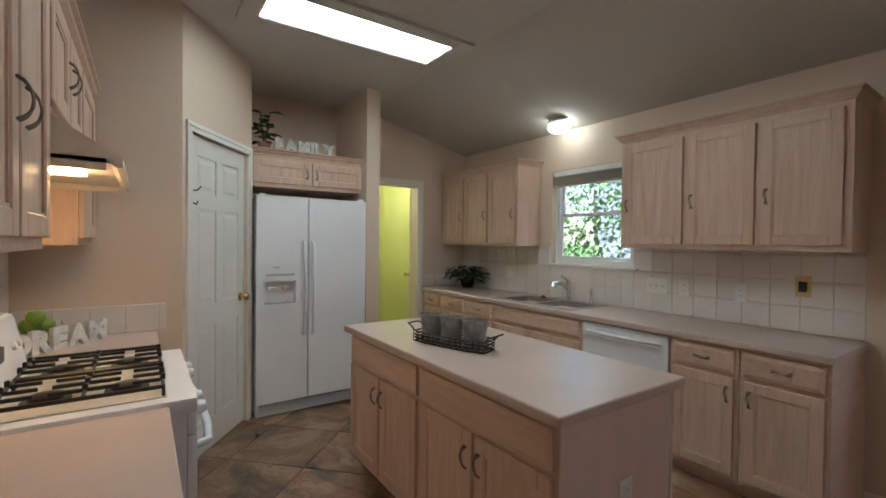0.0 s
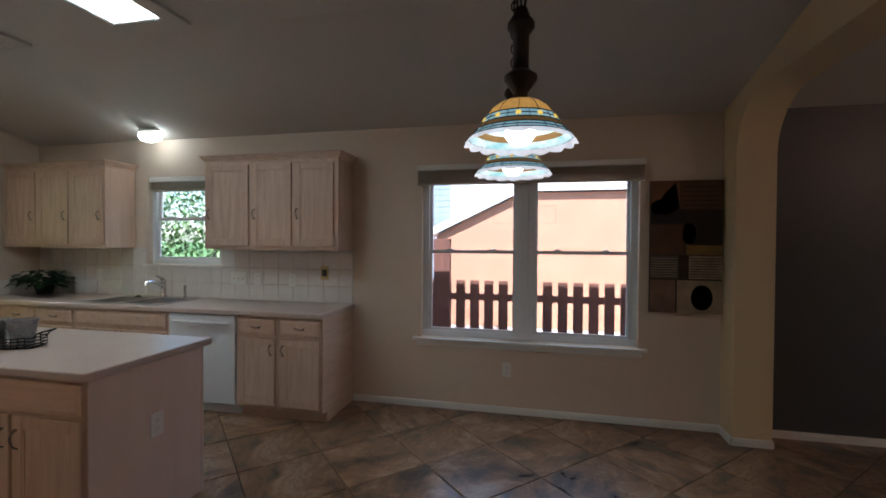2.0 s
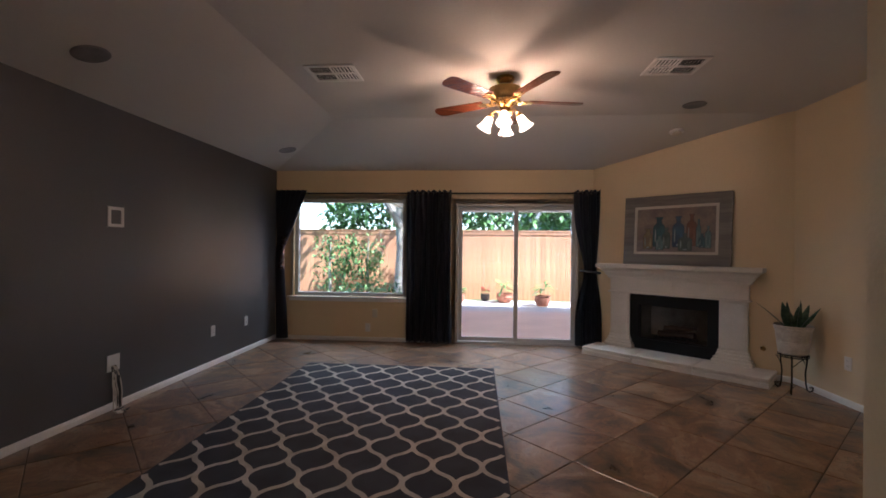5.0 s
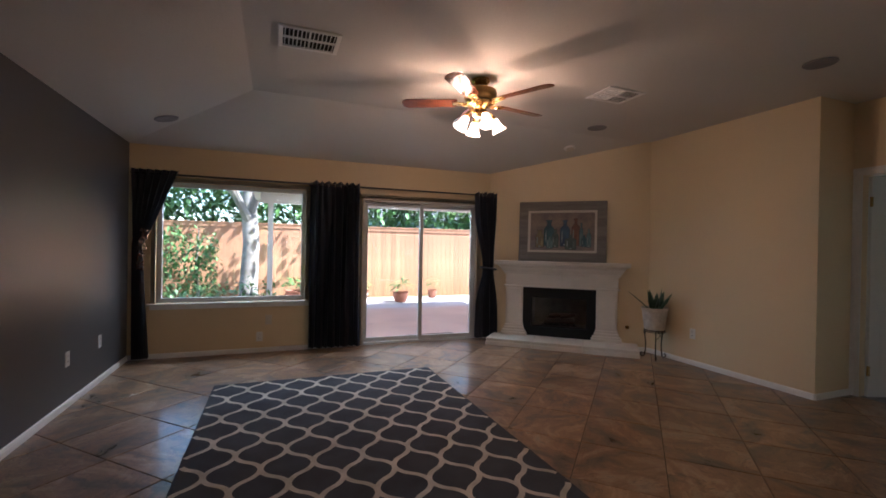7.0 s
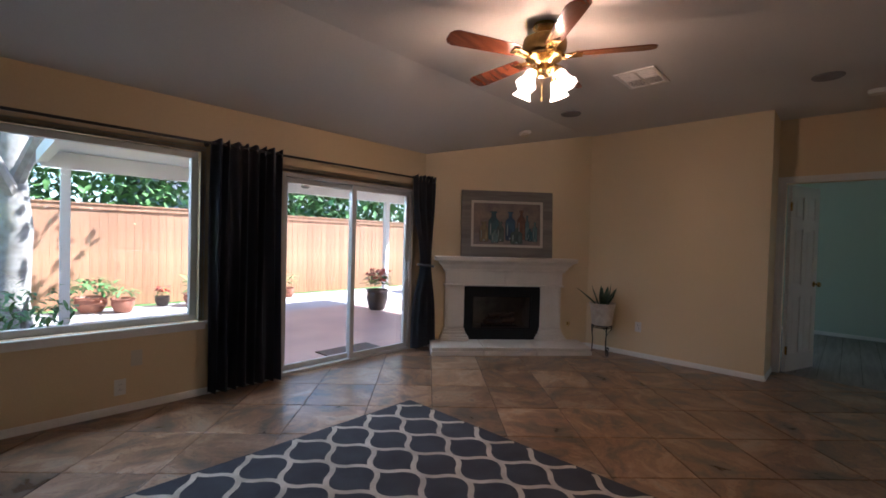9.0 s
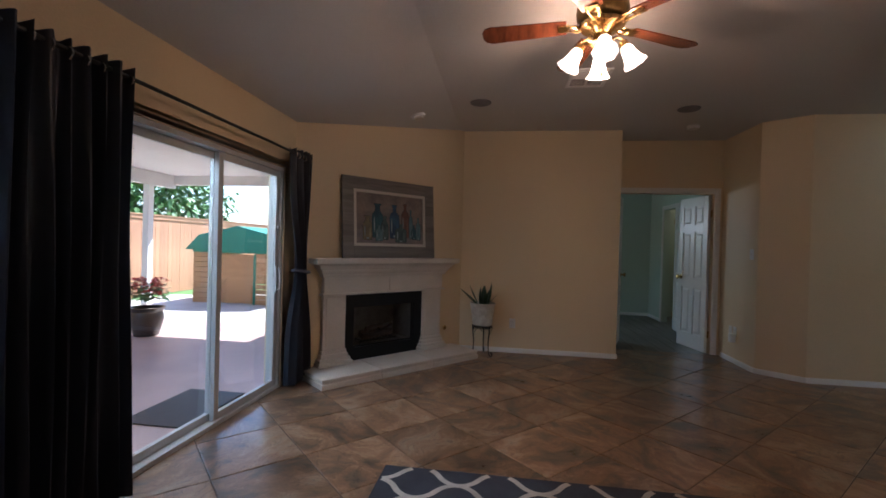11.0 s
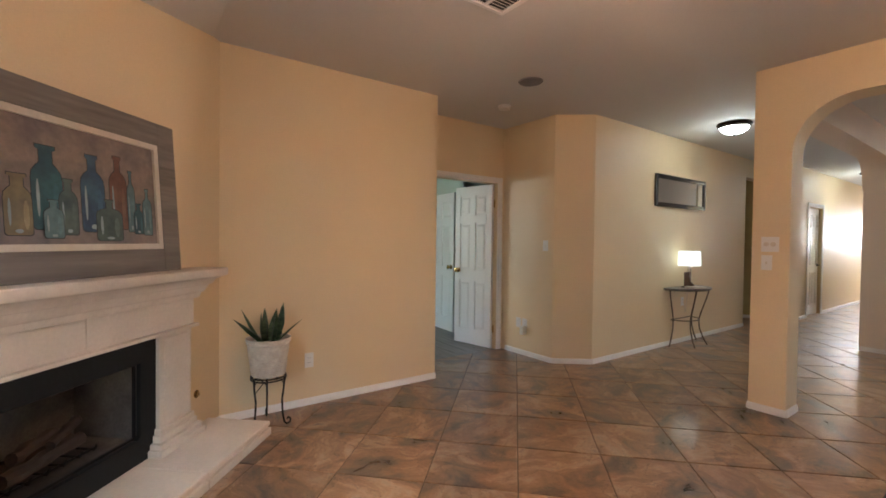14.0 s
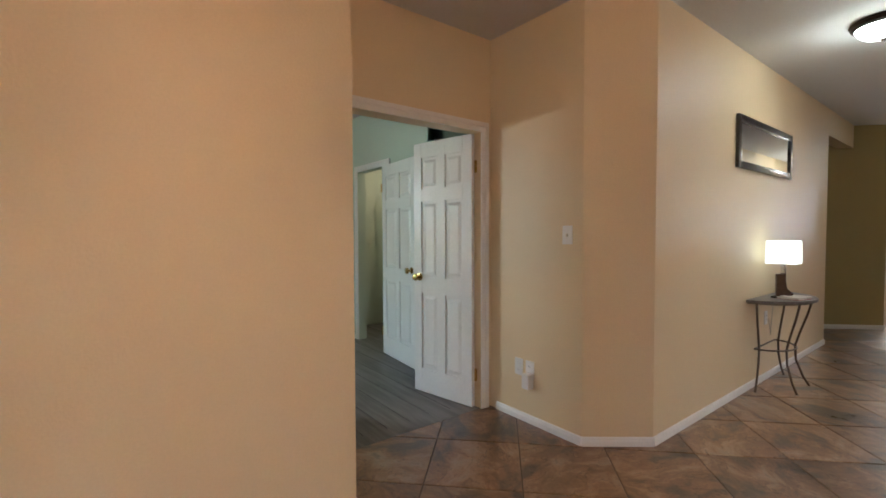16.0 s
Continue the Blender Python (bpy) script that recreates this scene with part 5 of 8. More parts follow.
def dome_light():
    z = ZE + (XE - 2.93) * 0.25
    c = place("ceiling_light", pose(2.93, 2.78, z - 0.001, 0, -14, 0), "round ribbed glass ceiling light over the sink, switched on", "ceiling light")
    bm = bmesh.new()
    lathe(bm, [(0.0, 0), (0.09, 0), (0.095, -0.02), (0.085, -0.028)], 28)
    part("base", bm, M_TRIM, c, smooth=True)
    bm = bmesh.new()
    lathe(bm, [(0.085, -0.028), (0.10, -0.045), (0.10, -0.07), (0.08, -0.10), (0.045, -0.118), (0, -0.124)], 40,
          wave=lambda i, a, r, zz: (r * (1 + 0.02 * math.cos(20 * a)), zz))
    part("glass_shade", bm, M_DOME, c, smooth=True)


M_DOME = emitter("frosted_dome_glow", (0.97, 1.0, 0.88), 2.6)
dome_light()

# ---- dining corner ----
window_frame("dining_window", mat4(XE, -1.54, 0.60, (0, 1), (1, 0)), 1.74, 1.41, "wide white vinyl window of two double-hung units in the dining corner", sashes=2, mullion=0.05, frame=0.05)
finish("window_sill_2", bx(XE - 0.045, XE + 0.054, -1.60, 0.27, 0.575, 0.598, bevel=0.005), M_TRIM, kind="structure")
finish("window_apron_2", bx(XE - 0.018, XE - 0.001, -1.57, 0.24, 0.53, 0.574, bevel=0.004), M_TRIM, kind="structure")
blind(mat4(XE - 0.034, -1.57, 2.06, (0, 1), (1, 0)), 1.80, "raised wide taupe slat blind over the dining window", n=12, h=0.10)
plate(on_east(-0.53, 0.36), "white double outlet under the dining window")


def collage():
    c = place("wall_art", on_east(-1.61, 0.89), "tall canvas collage of brown, black and cream geometric patches", "picture")
    w, h = 0.50, 1.0
    part("canvas", bx(0, w, -0.035, -0.002, 0, h, bevel=0.003), M_ART[0], c)
    patches = [(0.0, 0.20, 0.80, 1.0, 1), (0.20, 0.50, 0.78, 1.0, 2), (0.0, 0.24, 0.68, 0.79, 3), (0.24, 0.50, 0.52, 0.77, 4), (0.0, 0.24, 0.44, 0.67, 2),
               (0.25, 0.50, 0.44, 0.515, 5), (0.0, 0.20, 0.26, 0.435, 6), (0.27, 0.50, 0.26, 0.435, 7), (0.0, 0.18, 0.0, 0.25, 8), (0.19, 0.50, 0.0, 0.25, 7)]
    for x0, x1, z0, z1, k in patches:
        part("patch", bx(x0 + 0.001, x1 - 0.001, -0.0385, -0.0355, z0 + 0.001, z1 - 0.001), M_ART[k], c)
    for k in range(8):
        part("stripe", bx(0.28, 0.49, -0.0405, -0.0388, 0.275 + k * 0.019, 0.281 + k * 0.019), M_ART[0], c)
        part("stripe", bx(0.01, 0.19, -0.0405, -0.0388, 0.275 + k * 0.019, 0.281 + k * 0.019), M_ART[7], c)
    for k in range(5):
        part("stripe", bx(0.22, 0.47, -0.0405, -0.0388, 0.81 + k * 0.034, 0.815 + k * 0.034), M_ART[3], c)
    for x, z, rx, rz, k in ((0.36, 0.12, 0.075, 0.095, 3), (0.27, 0.60, 0.05, 0.08, 7), (0.09, 0.80, 0.09, 0.06, 3)):
        bm = bmesh.new()
        vs = [bm.verts.new((x + rx * math.cos(t), -0.0412, z + rz * math.sin(t))) for t in [2 * math.pi * i / 24 for i in range(24)]]
        f = bm.faces.new(vs)
        bmesh.ops.solidify(bm, geom=[f], thickness=0.0015)
        part("round_patch", bm, M_ART[k], c)
    bm = bmesh.new()
    vs = [bm.verts.new(p) for p in ((0.06, -0.041, 0.86), (0.17, -0.041, 0.99), (0.20, -0.041, 0.80))]
    f = bm.faces.new(vs)
    bmesh.ops.solidify(bm, geom=[f], thickness=0.0015)
    part("triangle_patch", bm, M_ART[7], c)


M_ART = [material("art_paint_%s" % n, c, 0.75, second=tuple(v * 0.7 for v in c), scale=9, fine=80, bump=0.15, vary=0.15) for n, c in (
    ("umber", (0.04, 0.022, 0.014)), ("rust", (0.22, 0.10, 0.05)), ("walnut", (0.13, 0.06, 0.03)), ("ink", (0.014, 0.012, 0.012)), ("bark", (0.035, 0.02, 0.014)),
    ("ochre", (0.26, 0.15, 0.04)), ("grey", (0.10, 0.095, 0.08)), ("cream", (0.38, 0.28, 0.19)), ("clay", (0.22, 0.13, 0.09)))]
collage()


def shrink(bm, s=0.68):
    bmesh.ops.scale(bm, vec=(s, s, s), verts=bm.verts[:])


def pendant_pair():
    """A pair of stained glass shades hung in a row from chains."""
    made = None
    for x, y in PENDANTS:
        zc = min(ZC, ZE + (XE - x) * 0.25)
        m = pose(x, y, 1.74)
        if made is None:
            c = made = place("pendant_lamp", m, "amber and turquoise stained glass pendant lamp on a dark chain, lit", "pendant lamp", "pendant lamps over the dining spot")
            bands = [("amber_glass", [(0.045, 0.215), (0.10, 0.198), (0.145, 0.165), (0.175, 0.125)], M_TGA),
                     ("patterned_glass", [(0.176, 0.124), (0.200, 0.085)], M_TGP),
                     ("brown_glass", [(0.201, 0.084), (0.222, 0.058)], M_TGB),
                     ("blue_glass", [(0.223, 0.057), (0.25, 0.026)], M_TGP)]
            for nm, prof, mt in bands:
                bm = bmesh.new()
                prof2 = prof + [(r - 0.004, z - 0.003) for r, z in reversed(prof)]
                lathe2(bm, prof2, 32)
                shrink(bm)
                part(nm, bm, mt, c, smooth=True)
            bm = bmesh.new()
            n = 96
            R = []
            for r, z, s in ((0.251, 0.026, 0.0), (0.272, 0.006, 1.0)):
                R.append([bm.verts.new(((r + s * 0.006 * math.cos(16 * 2 * math.pi * k / n)) * math.cos(2 * math.pi * k / n), (r + s * 0.006 * math.cos(16 * 2 * math.pi * k / n)) * math.sin(2 * math.pi * k / n),
                                       z - s * 0.011 * abs(math.cos(8 * 2 * math.pi * k / n)))) for k in range(n)])
            fs = [bm.faces.new((R[0][k], R[0][(k + 1) % n], R[1][(k + 1) % n], R[1][k])) for k in range(n)]
            bmesh.ops.solidify(bm, geom=fs, thickness=0.003)
            shrink(bm)
            part("scalloped_rim", bm, M_TGW, c, smooth=True)
            bm = bmesh.new()
            for r, z in ((0.1765, 0.1255), (0.2015, 0.0845), (0.2235, 0.058), (0.2515, 0.0265), (0.188, 0.105), (0.237, 0.042)):
                rod(bm, [(r * math.cos(2 * math.pi * k / 32), r * math.sin(2 * math.pi * k / 32), z) for k in range(32)], 0.0028, 5, closed=True)
            for k in range(24):
                a = 2 * math.pi * k / 24
                for (r0, z0), (r1, z1) in (((0.176, 0.125), (0.201, 0.085)), ((0.2235, 0.058), (0.251, 0.026))):
                    rod(bm, [(r0 * math.cos(a), r0 * math.sin(a), z0), (r1 * math.cos(a), r1 * math.sin(a), z1)], 0.002, 4)
                if k % 2 == 0:
                    rod(bm, [(q * math.cos(a), q * math.sin(a), z) for q, z in ((0.046, 0.217), (0.101, 0.2), (0.146, 0.167), (0.176, 0.127))], 0.0018, 4)
            shrink(bm)
            part("leading", bm, M_BLACK, c)
            bm = bmesh.new()
            for k in range(12):
                a = 2 * math.pi * k / 12
                lathe(bm, [(0, 0.0), (0.013, 0.0), (0.013, 0.004), (0, 0.005)], 8, m=Matrix.Translation((0.1895 * math.cos(a), 0.1895 * math.sin(a), 0.103)) @ Euler((0, radians(58), a)).to_matrix().to_4x4())
            shrink(bm)
            part("flowers", bm, M_TGY, c)
            bm = bmesh.new()
            lathe(bm, [(0, -0.006), (0.03, 0.0), (0.048, 0.025), (0.05, 0.05), (0.035, 0.085), (0.022, 0.11), (0, 0.115)], 20)
            part("bulb", bm, M_BULB, c, smooth=True)
            bm = bmesh.new()
            lathe(bm, [(0.0, 0.112), (0.024, 0.112), (0.024, 0.17), (0.055, 0.212), (0.055, 0.225), (0.03, 0.245), (0.027, 0.26), (0.027, 0.36), (0.045, 0.385), (0.045, 0.40), (0.03, 0.42), (0.02, 0.45), (0, 0.46)], 20)
            part("socket_stem", bm, M_BRONZE, c, smooth=True)
            bm = bmesh.new()
            top = zc - 1.74 - 0.02
            z = 0.455
            k = 0
            while z < top - 0.02:
                rx = 0.014
                rod(bm, [(rx * math.cos(t) * (1 if k % 2 else 0), rx * math.cos(t) * (0 if k % 2 else 1), z + 0.016 + 0.022 * math.sin(t)) for t in [2 * math.pi * i / 10 for i in range(10)]], 0.004, 5, closed=True)
                z += 0.034
                k += 1
            rod(bm, [(0, 0, 0.45), (0.004, 0.003, 0.6), (0, 0, top)], 0.0035, 5)
            part("chain", bm, M_BRONZE, c)
            bm = bmesh.new()
            lathe(bm, [(0.0, top - 0.02), (0.02, top - 0.015), (0.06, top + 0.004), (0.062, top + 0.018), (0, top + 0.0195)], 20)
            part("ceiling_cap", bm, M_BRONZE, c, smooth=True)
        else:
            copy_thing(made, m)


def lathe2(bm, profile, n):
    """A closed ring of revolution."""
    rings = [[bm.verts.new((r * math.cos(2 * math.pi * k / n), r * math.sin(2 * math.pi * k / n), z)) for k in range(n)] for r, z in profile]
    for i in range(len(rings)):
        A, B = rings[i], rings[(i + 1) % len(rings)]
        for k in range(n):
            bm.faces.new((A[k], A[(k + 1) % n], B[(k + 1) % n], B[k]))


M_BRONZE = material("dark_bronze", (0.03, 0.02, 0.014), 0.45, metal=0.7, scale=9, fine=60, bump=0.05, vary=0.2)
M_TGA = material("amber_stained_glass", (0.55, 0.28, 0.06), 0.25, second=(0.60, 0.40, 0.14), scale=12, fine=60, bump=0.05, vary=0.2, emit=(0.9, 0.45, 0.10), strength=0.14)
M_TGP = material("turquoise_white_stained_glass", (0.30, 0.52, 0.50), 0.25, second=(0.75, 0.75, 0.68), scale=22, fine=60, bump=0.05, vary=0.15, emit=(0.45, 0.75, 0.80), strength=0.12)
M_TGB = material("brown_stained_glass", (0.25, 0.14, 0.05), 0.25, scale=16, fine=60, bump=0.05, vary=0.2, emit=(0.5, 0.28, 0.1), strength=0.05)
M_TGW = material("white_opal_glass", (0.75, 0.74, 0.72), 0.25, second=(0.6, 0.52, 0.50), scale=16, fine=60, bump=0.05, vary=0.1, emit=(0.9, 0.9, 0.9), strength=0.12)
M_TGY = material("yellow_stained_glass", (0.75, 0.45, 0.05), 0.25, scale=16, fine=60, bump=0.05, vary=0.1, emit=(0.95, 0.6, 0.1), strength=0.3)
M_BULB = emitter("bulb_glow", (1.0, 0.97, 0.90), 4)
PENDANTS = [(1.0, -0.71), (1.66, -0.65)]
pendant_pair()


# ---- living room walls ----
for y, z in ((-3.48, 0.36), (-5.88, 0.38), (-6.56, 0.38)):
    plate(on_east(y, z), "white outlet plate low on the dark grey wall")
jb = place("cable_plate", on_east(-4.58, 1.53), "white square cable pass-through plate on the grey wall", "wall plate")
bm = bmesh.new()
for a, b, cc, d in ((-0.075, -0.05, -0.08, 0.08), (0.05, 0.075, -0.08, 0.08), (-0.05, 0.05, -0.08, -0.055), (-0.05, 0.05, 0.055, 0.08)):
    box(bm, a, b, -0.008, 0, cc, d, bevel=0.002)
part("frame", bm, M_PLAS, jb)
part("recess", bx(-0.05, 0.05, -0.002, -0.0005, -0.055, 0.055), M_GREY, jb)
jb = place("cable_plate", on_east(-4.57, 0.37), "double white cable plate low on the grey wall with loose wires", "wall plate")
part("cover_plate", bx(-0.06, 0.06, -0.006, 0, -0.065, 0.065, bevel=0.002), M_PLAS, jb)
rnd = random.Random(9)
for i in range(7):
    bm = bmesh.new()
    pts = [(rnd.uniform(-0.03, 0.03), -0.01, -0.02)]
    x, y = pts[0][0], -0.02
    for k in range(1, 12):
        z = -0.02 - 0.34 * min(1, k / 5)
        if k > 5:
            x += rnd.uniform(-0.05, 0.03)
            y -= rnd.uniform(0.0, 0.03)
            z = -0.360 + rnd.uniform(0, 0.012)
        else:
            x += rnd.uniform(-0.015, 0.015)
            y = -0.02 - 0.01 * k
        pts.append((x, y, z))
    rod(bm, pts, 0.0055, 6)
    part("cable", bm, M_BLACK if i % 2 else M_PLASD, jb, smooth=True)
plate(mat4(1.79, YS, 0.19, (-1, 0), (0, -1)), "white outlet low under the big window")
plate(mat4(1.69, YS, 0.39, (-1, 0), (0, -1)), "tan wall plate under the big window", "switch", mat=M_PLASD)
plate(mat4(XW, -5.30, 0.36, (0, 1), (-1, 0)), "white double outlet on the tan wall beside the plant stand")
plate(mat4(-2.73, -2.70, 1.29, (-1, 0), (0, 1)), "white light switch beside the double doors", "switch")
for xx, ll in ((-3.03, "white outlet by the double doors with a plug-in freshener"), (-3.13, "white outlet by the double doors")):
    plate(mat4(xx, -2.70, 0.37, (-1, 0), (0, 1)), ll)
pf = place("air_freshener", mat4(-3.02, -2.707, 0.33, (-1, 0), (0, 1)), "white plug-in air freshener in the outlet", "air freshener")
part("body", bx(-0.03, 0.03, -0.06, -0.002, -0.08, 0.02, bevel=0.01), M_PLAS, pf)
plate(mat4(-0.735, -2.37, 1.335, (-1, 0), (0, 1)), "white plate with two round ivory dimmers on the arch column", "dial", gang=2)
plate(mat4(-0.755, -2.37, 1.19, (-1, 0), (0, 1)), "white light switch on the arch column", "switch")


# ---- big window, sliding door ----
def on_south(x, z=0.0):
    """Local x runs towards +x; y runs out of the room."""
    return mat4(x, YS, z, (1, 0), (0, -1))


window_frame("patio_window", on_south(1.27, 0.62), 1.61, 1.38, "big white vinyl fixed window onto the patio", double_hung=False, frame=0.05, mat=M_BACKLIT)
finish("window_sill_3", bx(1.19, 2.96, YS - 0.054, YS + 0.045, 0.597, 0.618, bevel=0.005), M_TRIM, kind="structure")
finish("window_apron_3", bx(1.22, 2.93, YS + 0.001, YS + 0.018, 0.55, 0.596, bevel=0.004), M_TRIM, kind="structure")
casing("trim_patio_window", (2.88, YS), (1.27, YS), 2.0, width=0.045, bottom=0.62)
casing("trim_slider", (0.56, YS), (-1.10, YS), 1.94, width=0.06)


def slider():
    c = place("sliding_door", on_south(-1.10), "white aluminium sliding glass patio door, shut", "sliding door")
    w, h = 1.66, 1.935
    bm = bmesh.new()
    box(bm, 0, 0.035, 0.01, 0.13, 0, h, bevel=0.003)
    box(bm, w - 0.035, w, 0.01, 0.13, 0, h, bevel=0.003)
    box(bm, 0.035, w - 0.035, 0.01, 0.13, h - 0.035, h, bevel=0.003)
    box(bm, 0.035, w - 0.035, 0.01, 0.13, 0.0, 0.03, bevel=0.003)
    part("frame", bm, M_BACKLIT, c)
    for x0, x1, y, handle in ((0.036, w / 2 + 0.03, 0.03, True), (w / 2 - 0.03, w - 0.036, 0.075, False)):
        bm = bmesh.new()
        s = 0.05
        box(bm, x0, x0 + s, y, y + 0.035, 0.031, h - 0.036, bevel=0.003)
        box(bm, x1 - s, x1, y, y + 0.035, 0.031, h - 0.036, bevel=0.003)
        box(bm, x0 + s, x1 - s, y, y + 0.035, 0.031, 0.031 + s, bevel=0.003)
        box(bm, x0 + s, x1 - s, y, y + 0.035, h - 0.036 - s, h - 0.036, bevel=0.003)
        p = part("panel", bm, M_BACKLIT, c)
        g = part("pane", bx(x0 + s, x1 - s, y + 0.014, y + 0.02, 0.031 + s, h - 0.036 - s), M_GLASS, p)
        g.visible_shadow = False
        if handle:
            bm = bmesh.new()
            rod(bm, [(x0 + 0.03, y, 0.86), (x0 + 0.03, y - 0.035, 0.88), (x0 + 0.03, y - 0.04, 0.95), (x0 + 0.03, y - 0.035, 1.04), (x0 + 0.03, y, 1.06)], 0.009, 8)
            part("handle", bm, M_BACKLIT, p, smooth=True)
            bm = bmesh.new()
            box(bm, x0 + 0.01, x0 + 0.05, y - 0.012, y - 0.001, 0.84, 1.08, bevel=0.004)
            box(bm, x0 + 0.015, x0 + 0.04, y - 0.02, y - 0.001, 1.40, 1.43, bevel=0.004)
            part("lock_plate", bm, M_BACKLIT, p)


slider()


# ---- curtains ----
def curtain(x0, x1, label, z0=0.03, z1=2.10, tie=None, folds=7, seed=1, y=YS + 0.10, lean=0.0, pull_to=None):
    c = place("curtain", pose(0, 0, 0), label, "curtain", "charcoal curtains")
    bm = bmesh.new()
    nx, nz = folds * 10, 34
    rnd = random.Random(seed)
    ph = [rnd.uniform(-0.5, 0.5) for _ in range(folds + 2)]
    rows = []
    for j in range(nz + 1):
        v = j / nz
        z = z0 + (z1 - z0) * v
        squeeze = 1.0
        cx = 0.5 * (x0 + x1)
        if tie:
            zt, narrow, xt = tie
            k = math.exp(-((z - zt) / (0.50 if z > zt else 0.34)) ** 2)
            squeeze = 1 - (1 - narrow) * k
            cx = cx + (xt - cx) * k
            if z < zt:
                cx = xt + (cx - xt) * 0.5
        row = []
        for i in range(nx + 1):
            u = i / nx
            f = u * folds
            amp = 0.045 * (0.6 + 0.4 * (1 - v)) * (1 if not tie else 0.55 + 0.45 * squeeze)
            yy = y + amp * math.sin(2 * math.pi * f + ph[int(f)] * 0.5) + 0.012 * math.sin(7.3 * f + 5 * v)
            xx = cx + (u - 0.5) * (x1 - x0) * squeeze * (1 + 0.06 * (1 - v)) + 0.010 * math.sin(3 * f + 3 * v)
            row.append(bm.verts.new((xx, yy, z + (0.012 * math.sin(2 * math.pi * f) if j == nz else 0))))
        rows.append(row)
    fs = []
    for A, B in zip(rows, rows[1:]):
        for i in range(nx):
            fs.append(bm.faces.new((A[i], A[i + 1], B[i + 1], B[i])))
    bmesh.ops.solidify(bm, geom=fs, thickness=0.003)
    part("fabric", bm, M_CURT, c, smooth=True)
    bm = bmesh.new()
    n = folds
    for i in range(n):
        x = x0 + (x1 - x0) * (i + 0.25) / n
        rod(bm, [(x, y + 0.028 * math.cos(t), z1 - 0.05 + 0.028 * math.sin(t)) for t in [2 * math.pi * k / 12 for k in range(12)]], 0.005, 5, closed=True)
    part("grommets", bm, M_CHROME, c)
    if tie:
        zt, narrow, xt = tie
        bm = bmesh.new()
        ww = (x1 - x0) * narrow * 0.55 + 0.03
        rod(bm, [(xt + ww * math.cos(t), y + 0.055 * math.sin(t), zt + 0.015 * math.cos(t)) for t in [2 * math.pi * k / 16 for k in range(16)]], 0.016, 6, closed=True)
        part("tieback", bm, M_CURT, c, smooth=True)
    return c


def gathered_curtain():
    """The corner curtain: pulled back to the wall and gathered with a jewelled tieback."""
    c = place("curtain", pose(0, 0, 0), "dark satin curtain swept back to the corner with a jewelled tieback", "curtain", "charcoal curtains")
    bm = bmesh.new()
    folds, nz = 6, 30
    nx = folds * 9
    rows = []
    zt = 1.28
    for j in range(nz + 1):
        v = j / nz
        z = 0.03 + 2.08 * v
        if z > zt:
            k = (z - zt) / (2.11 - zt)
            a, b = 2.97 - 0.02 * k, 3.06 + 0.03 * k
            a = 2.98 - 0.34 * k ** 0.9
        else:
            k = (zt - z) / zt
            a, b = 2.98 - 0.07 * k, 3.07
        row = []
        for i in range(nx + 1):
            u = i / nx
            row.append(bm.verts.new((b + (a - b) * u, YS + 0.10 + 0.035 * math.sin(2 * math.pi * folds * u + v) + 0.02 * math.sin(math.pi * v), z)))
        rows.append(row)
    fs = []
    for A, B in zip(rows, rows[1:]):
        for i in range(nx):
            fs.append(bm.faces.new((A[i], A[i + 1], B[i + 1], B[i])))
    bmesh.ops.solidify(bm, geom=fs, thickness=0.003)
    part("fabric", bm, M_CURT, c, smooth=True)
    bm = bmesh.new()
    rnd = random.Random(4)
    for k in range(70):
        t = rnd.random()
        x, z = 2.95 + 0.04 * rnd.uniform(-1, 1) + 0.04 * t, 1.46 - 0.45 * t
        p = Vector((x, YS + 0.16 + rnd.uniform(-0.01, 0.015), z))
        lathe(bm, [(0, -0.012), (0.011, 0), (0, 0.012)], 6, m=Matrix.Translation(p))
    part("jewelled_tieback", bm, M_JEWEL, c)


M_JEWEL = material("copper_beads", (0.45, 0.20, 0.08), 0.25, metal=0.9, second=(0.10, 0.06, 0.05), scale=60, fine=90, bump=0.0, vary=0.2)
curtain(0.62, 1.22, "charcoal satin curtain hanging closed between the window and the door", folds=8, seed=2)
curtain(-1.36, -1.02, "charcoal satin curtain drawn in with a tieback by the door", folds=6, seed=6, tie=(1.02, 0.50, -1.24))
gathered_curtain()
rd = place("curtain_rod", pose(0, 0, 0), "thin black curtain rod across the window and the sliding door", "curtain rod")
bm = bmesh.new()
rod(bm, [(-1.30, YS + 0.10, 2.065), (3.10, YS + 0.10, 2.065)], 0.011, 10)
part("rod", bm, M_BLACK, rd, smooth=True)
for x in (-1.22, 1.23, 3.06):
    bm = bmesh.new()
    rod(bm, [(x, YS, 2.065), (x, YS + 0.10, 2.065)], 0.008, 8)
    lathe(bm, [(0.02, 0), (0.02, 0.006)], 12, m=Matrix.Translation((x, YS + 0.0005, 2.065)) @ pose(0, 0, 0, -90, 0, 0))
    part("bracket", bm, M_BLACK, rd)
bm = bmesh.new()
lathe(bm, [(0.0, 0), (0.011, 0.0), (0.026, 0.02), (0.028, 0.035), (0.018, 0.055), (0, 0.06)], 14, m=Matrix.Translation((-1.30, YS + 0.10, 2.065)) @ pose(0, 0, 0, 0, -90, 0))
part("finial", bm, M_BLACK, rd, smooth=True)


# ---- fireplace ----
FA = Vector((-1.36, -7.30))
FD = (Vector((XW, -5.95)) - FA).normalized()
FN = Vector((-FD.y, FD.x)) * -1
FM = mat4(FA.x, FA.y, 0, (FD.x, FD.y), (-FN.x, -FN.y))      # x along the wall, y into it, room at -y
FL = (Vector((XW, -5.95)) - FA).length


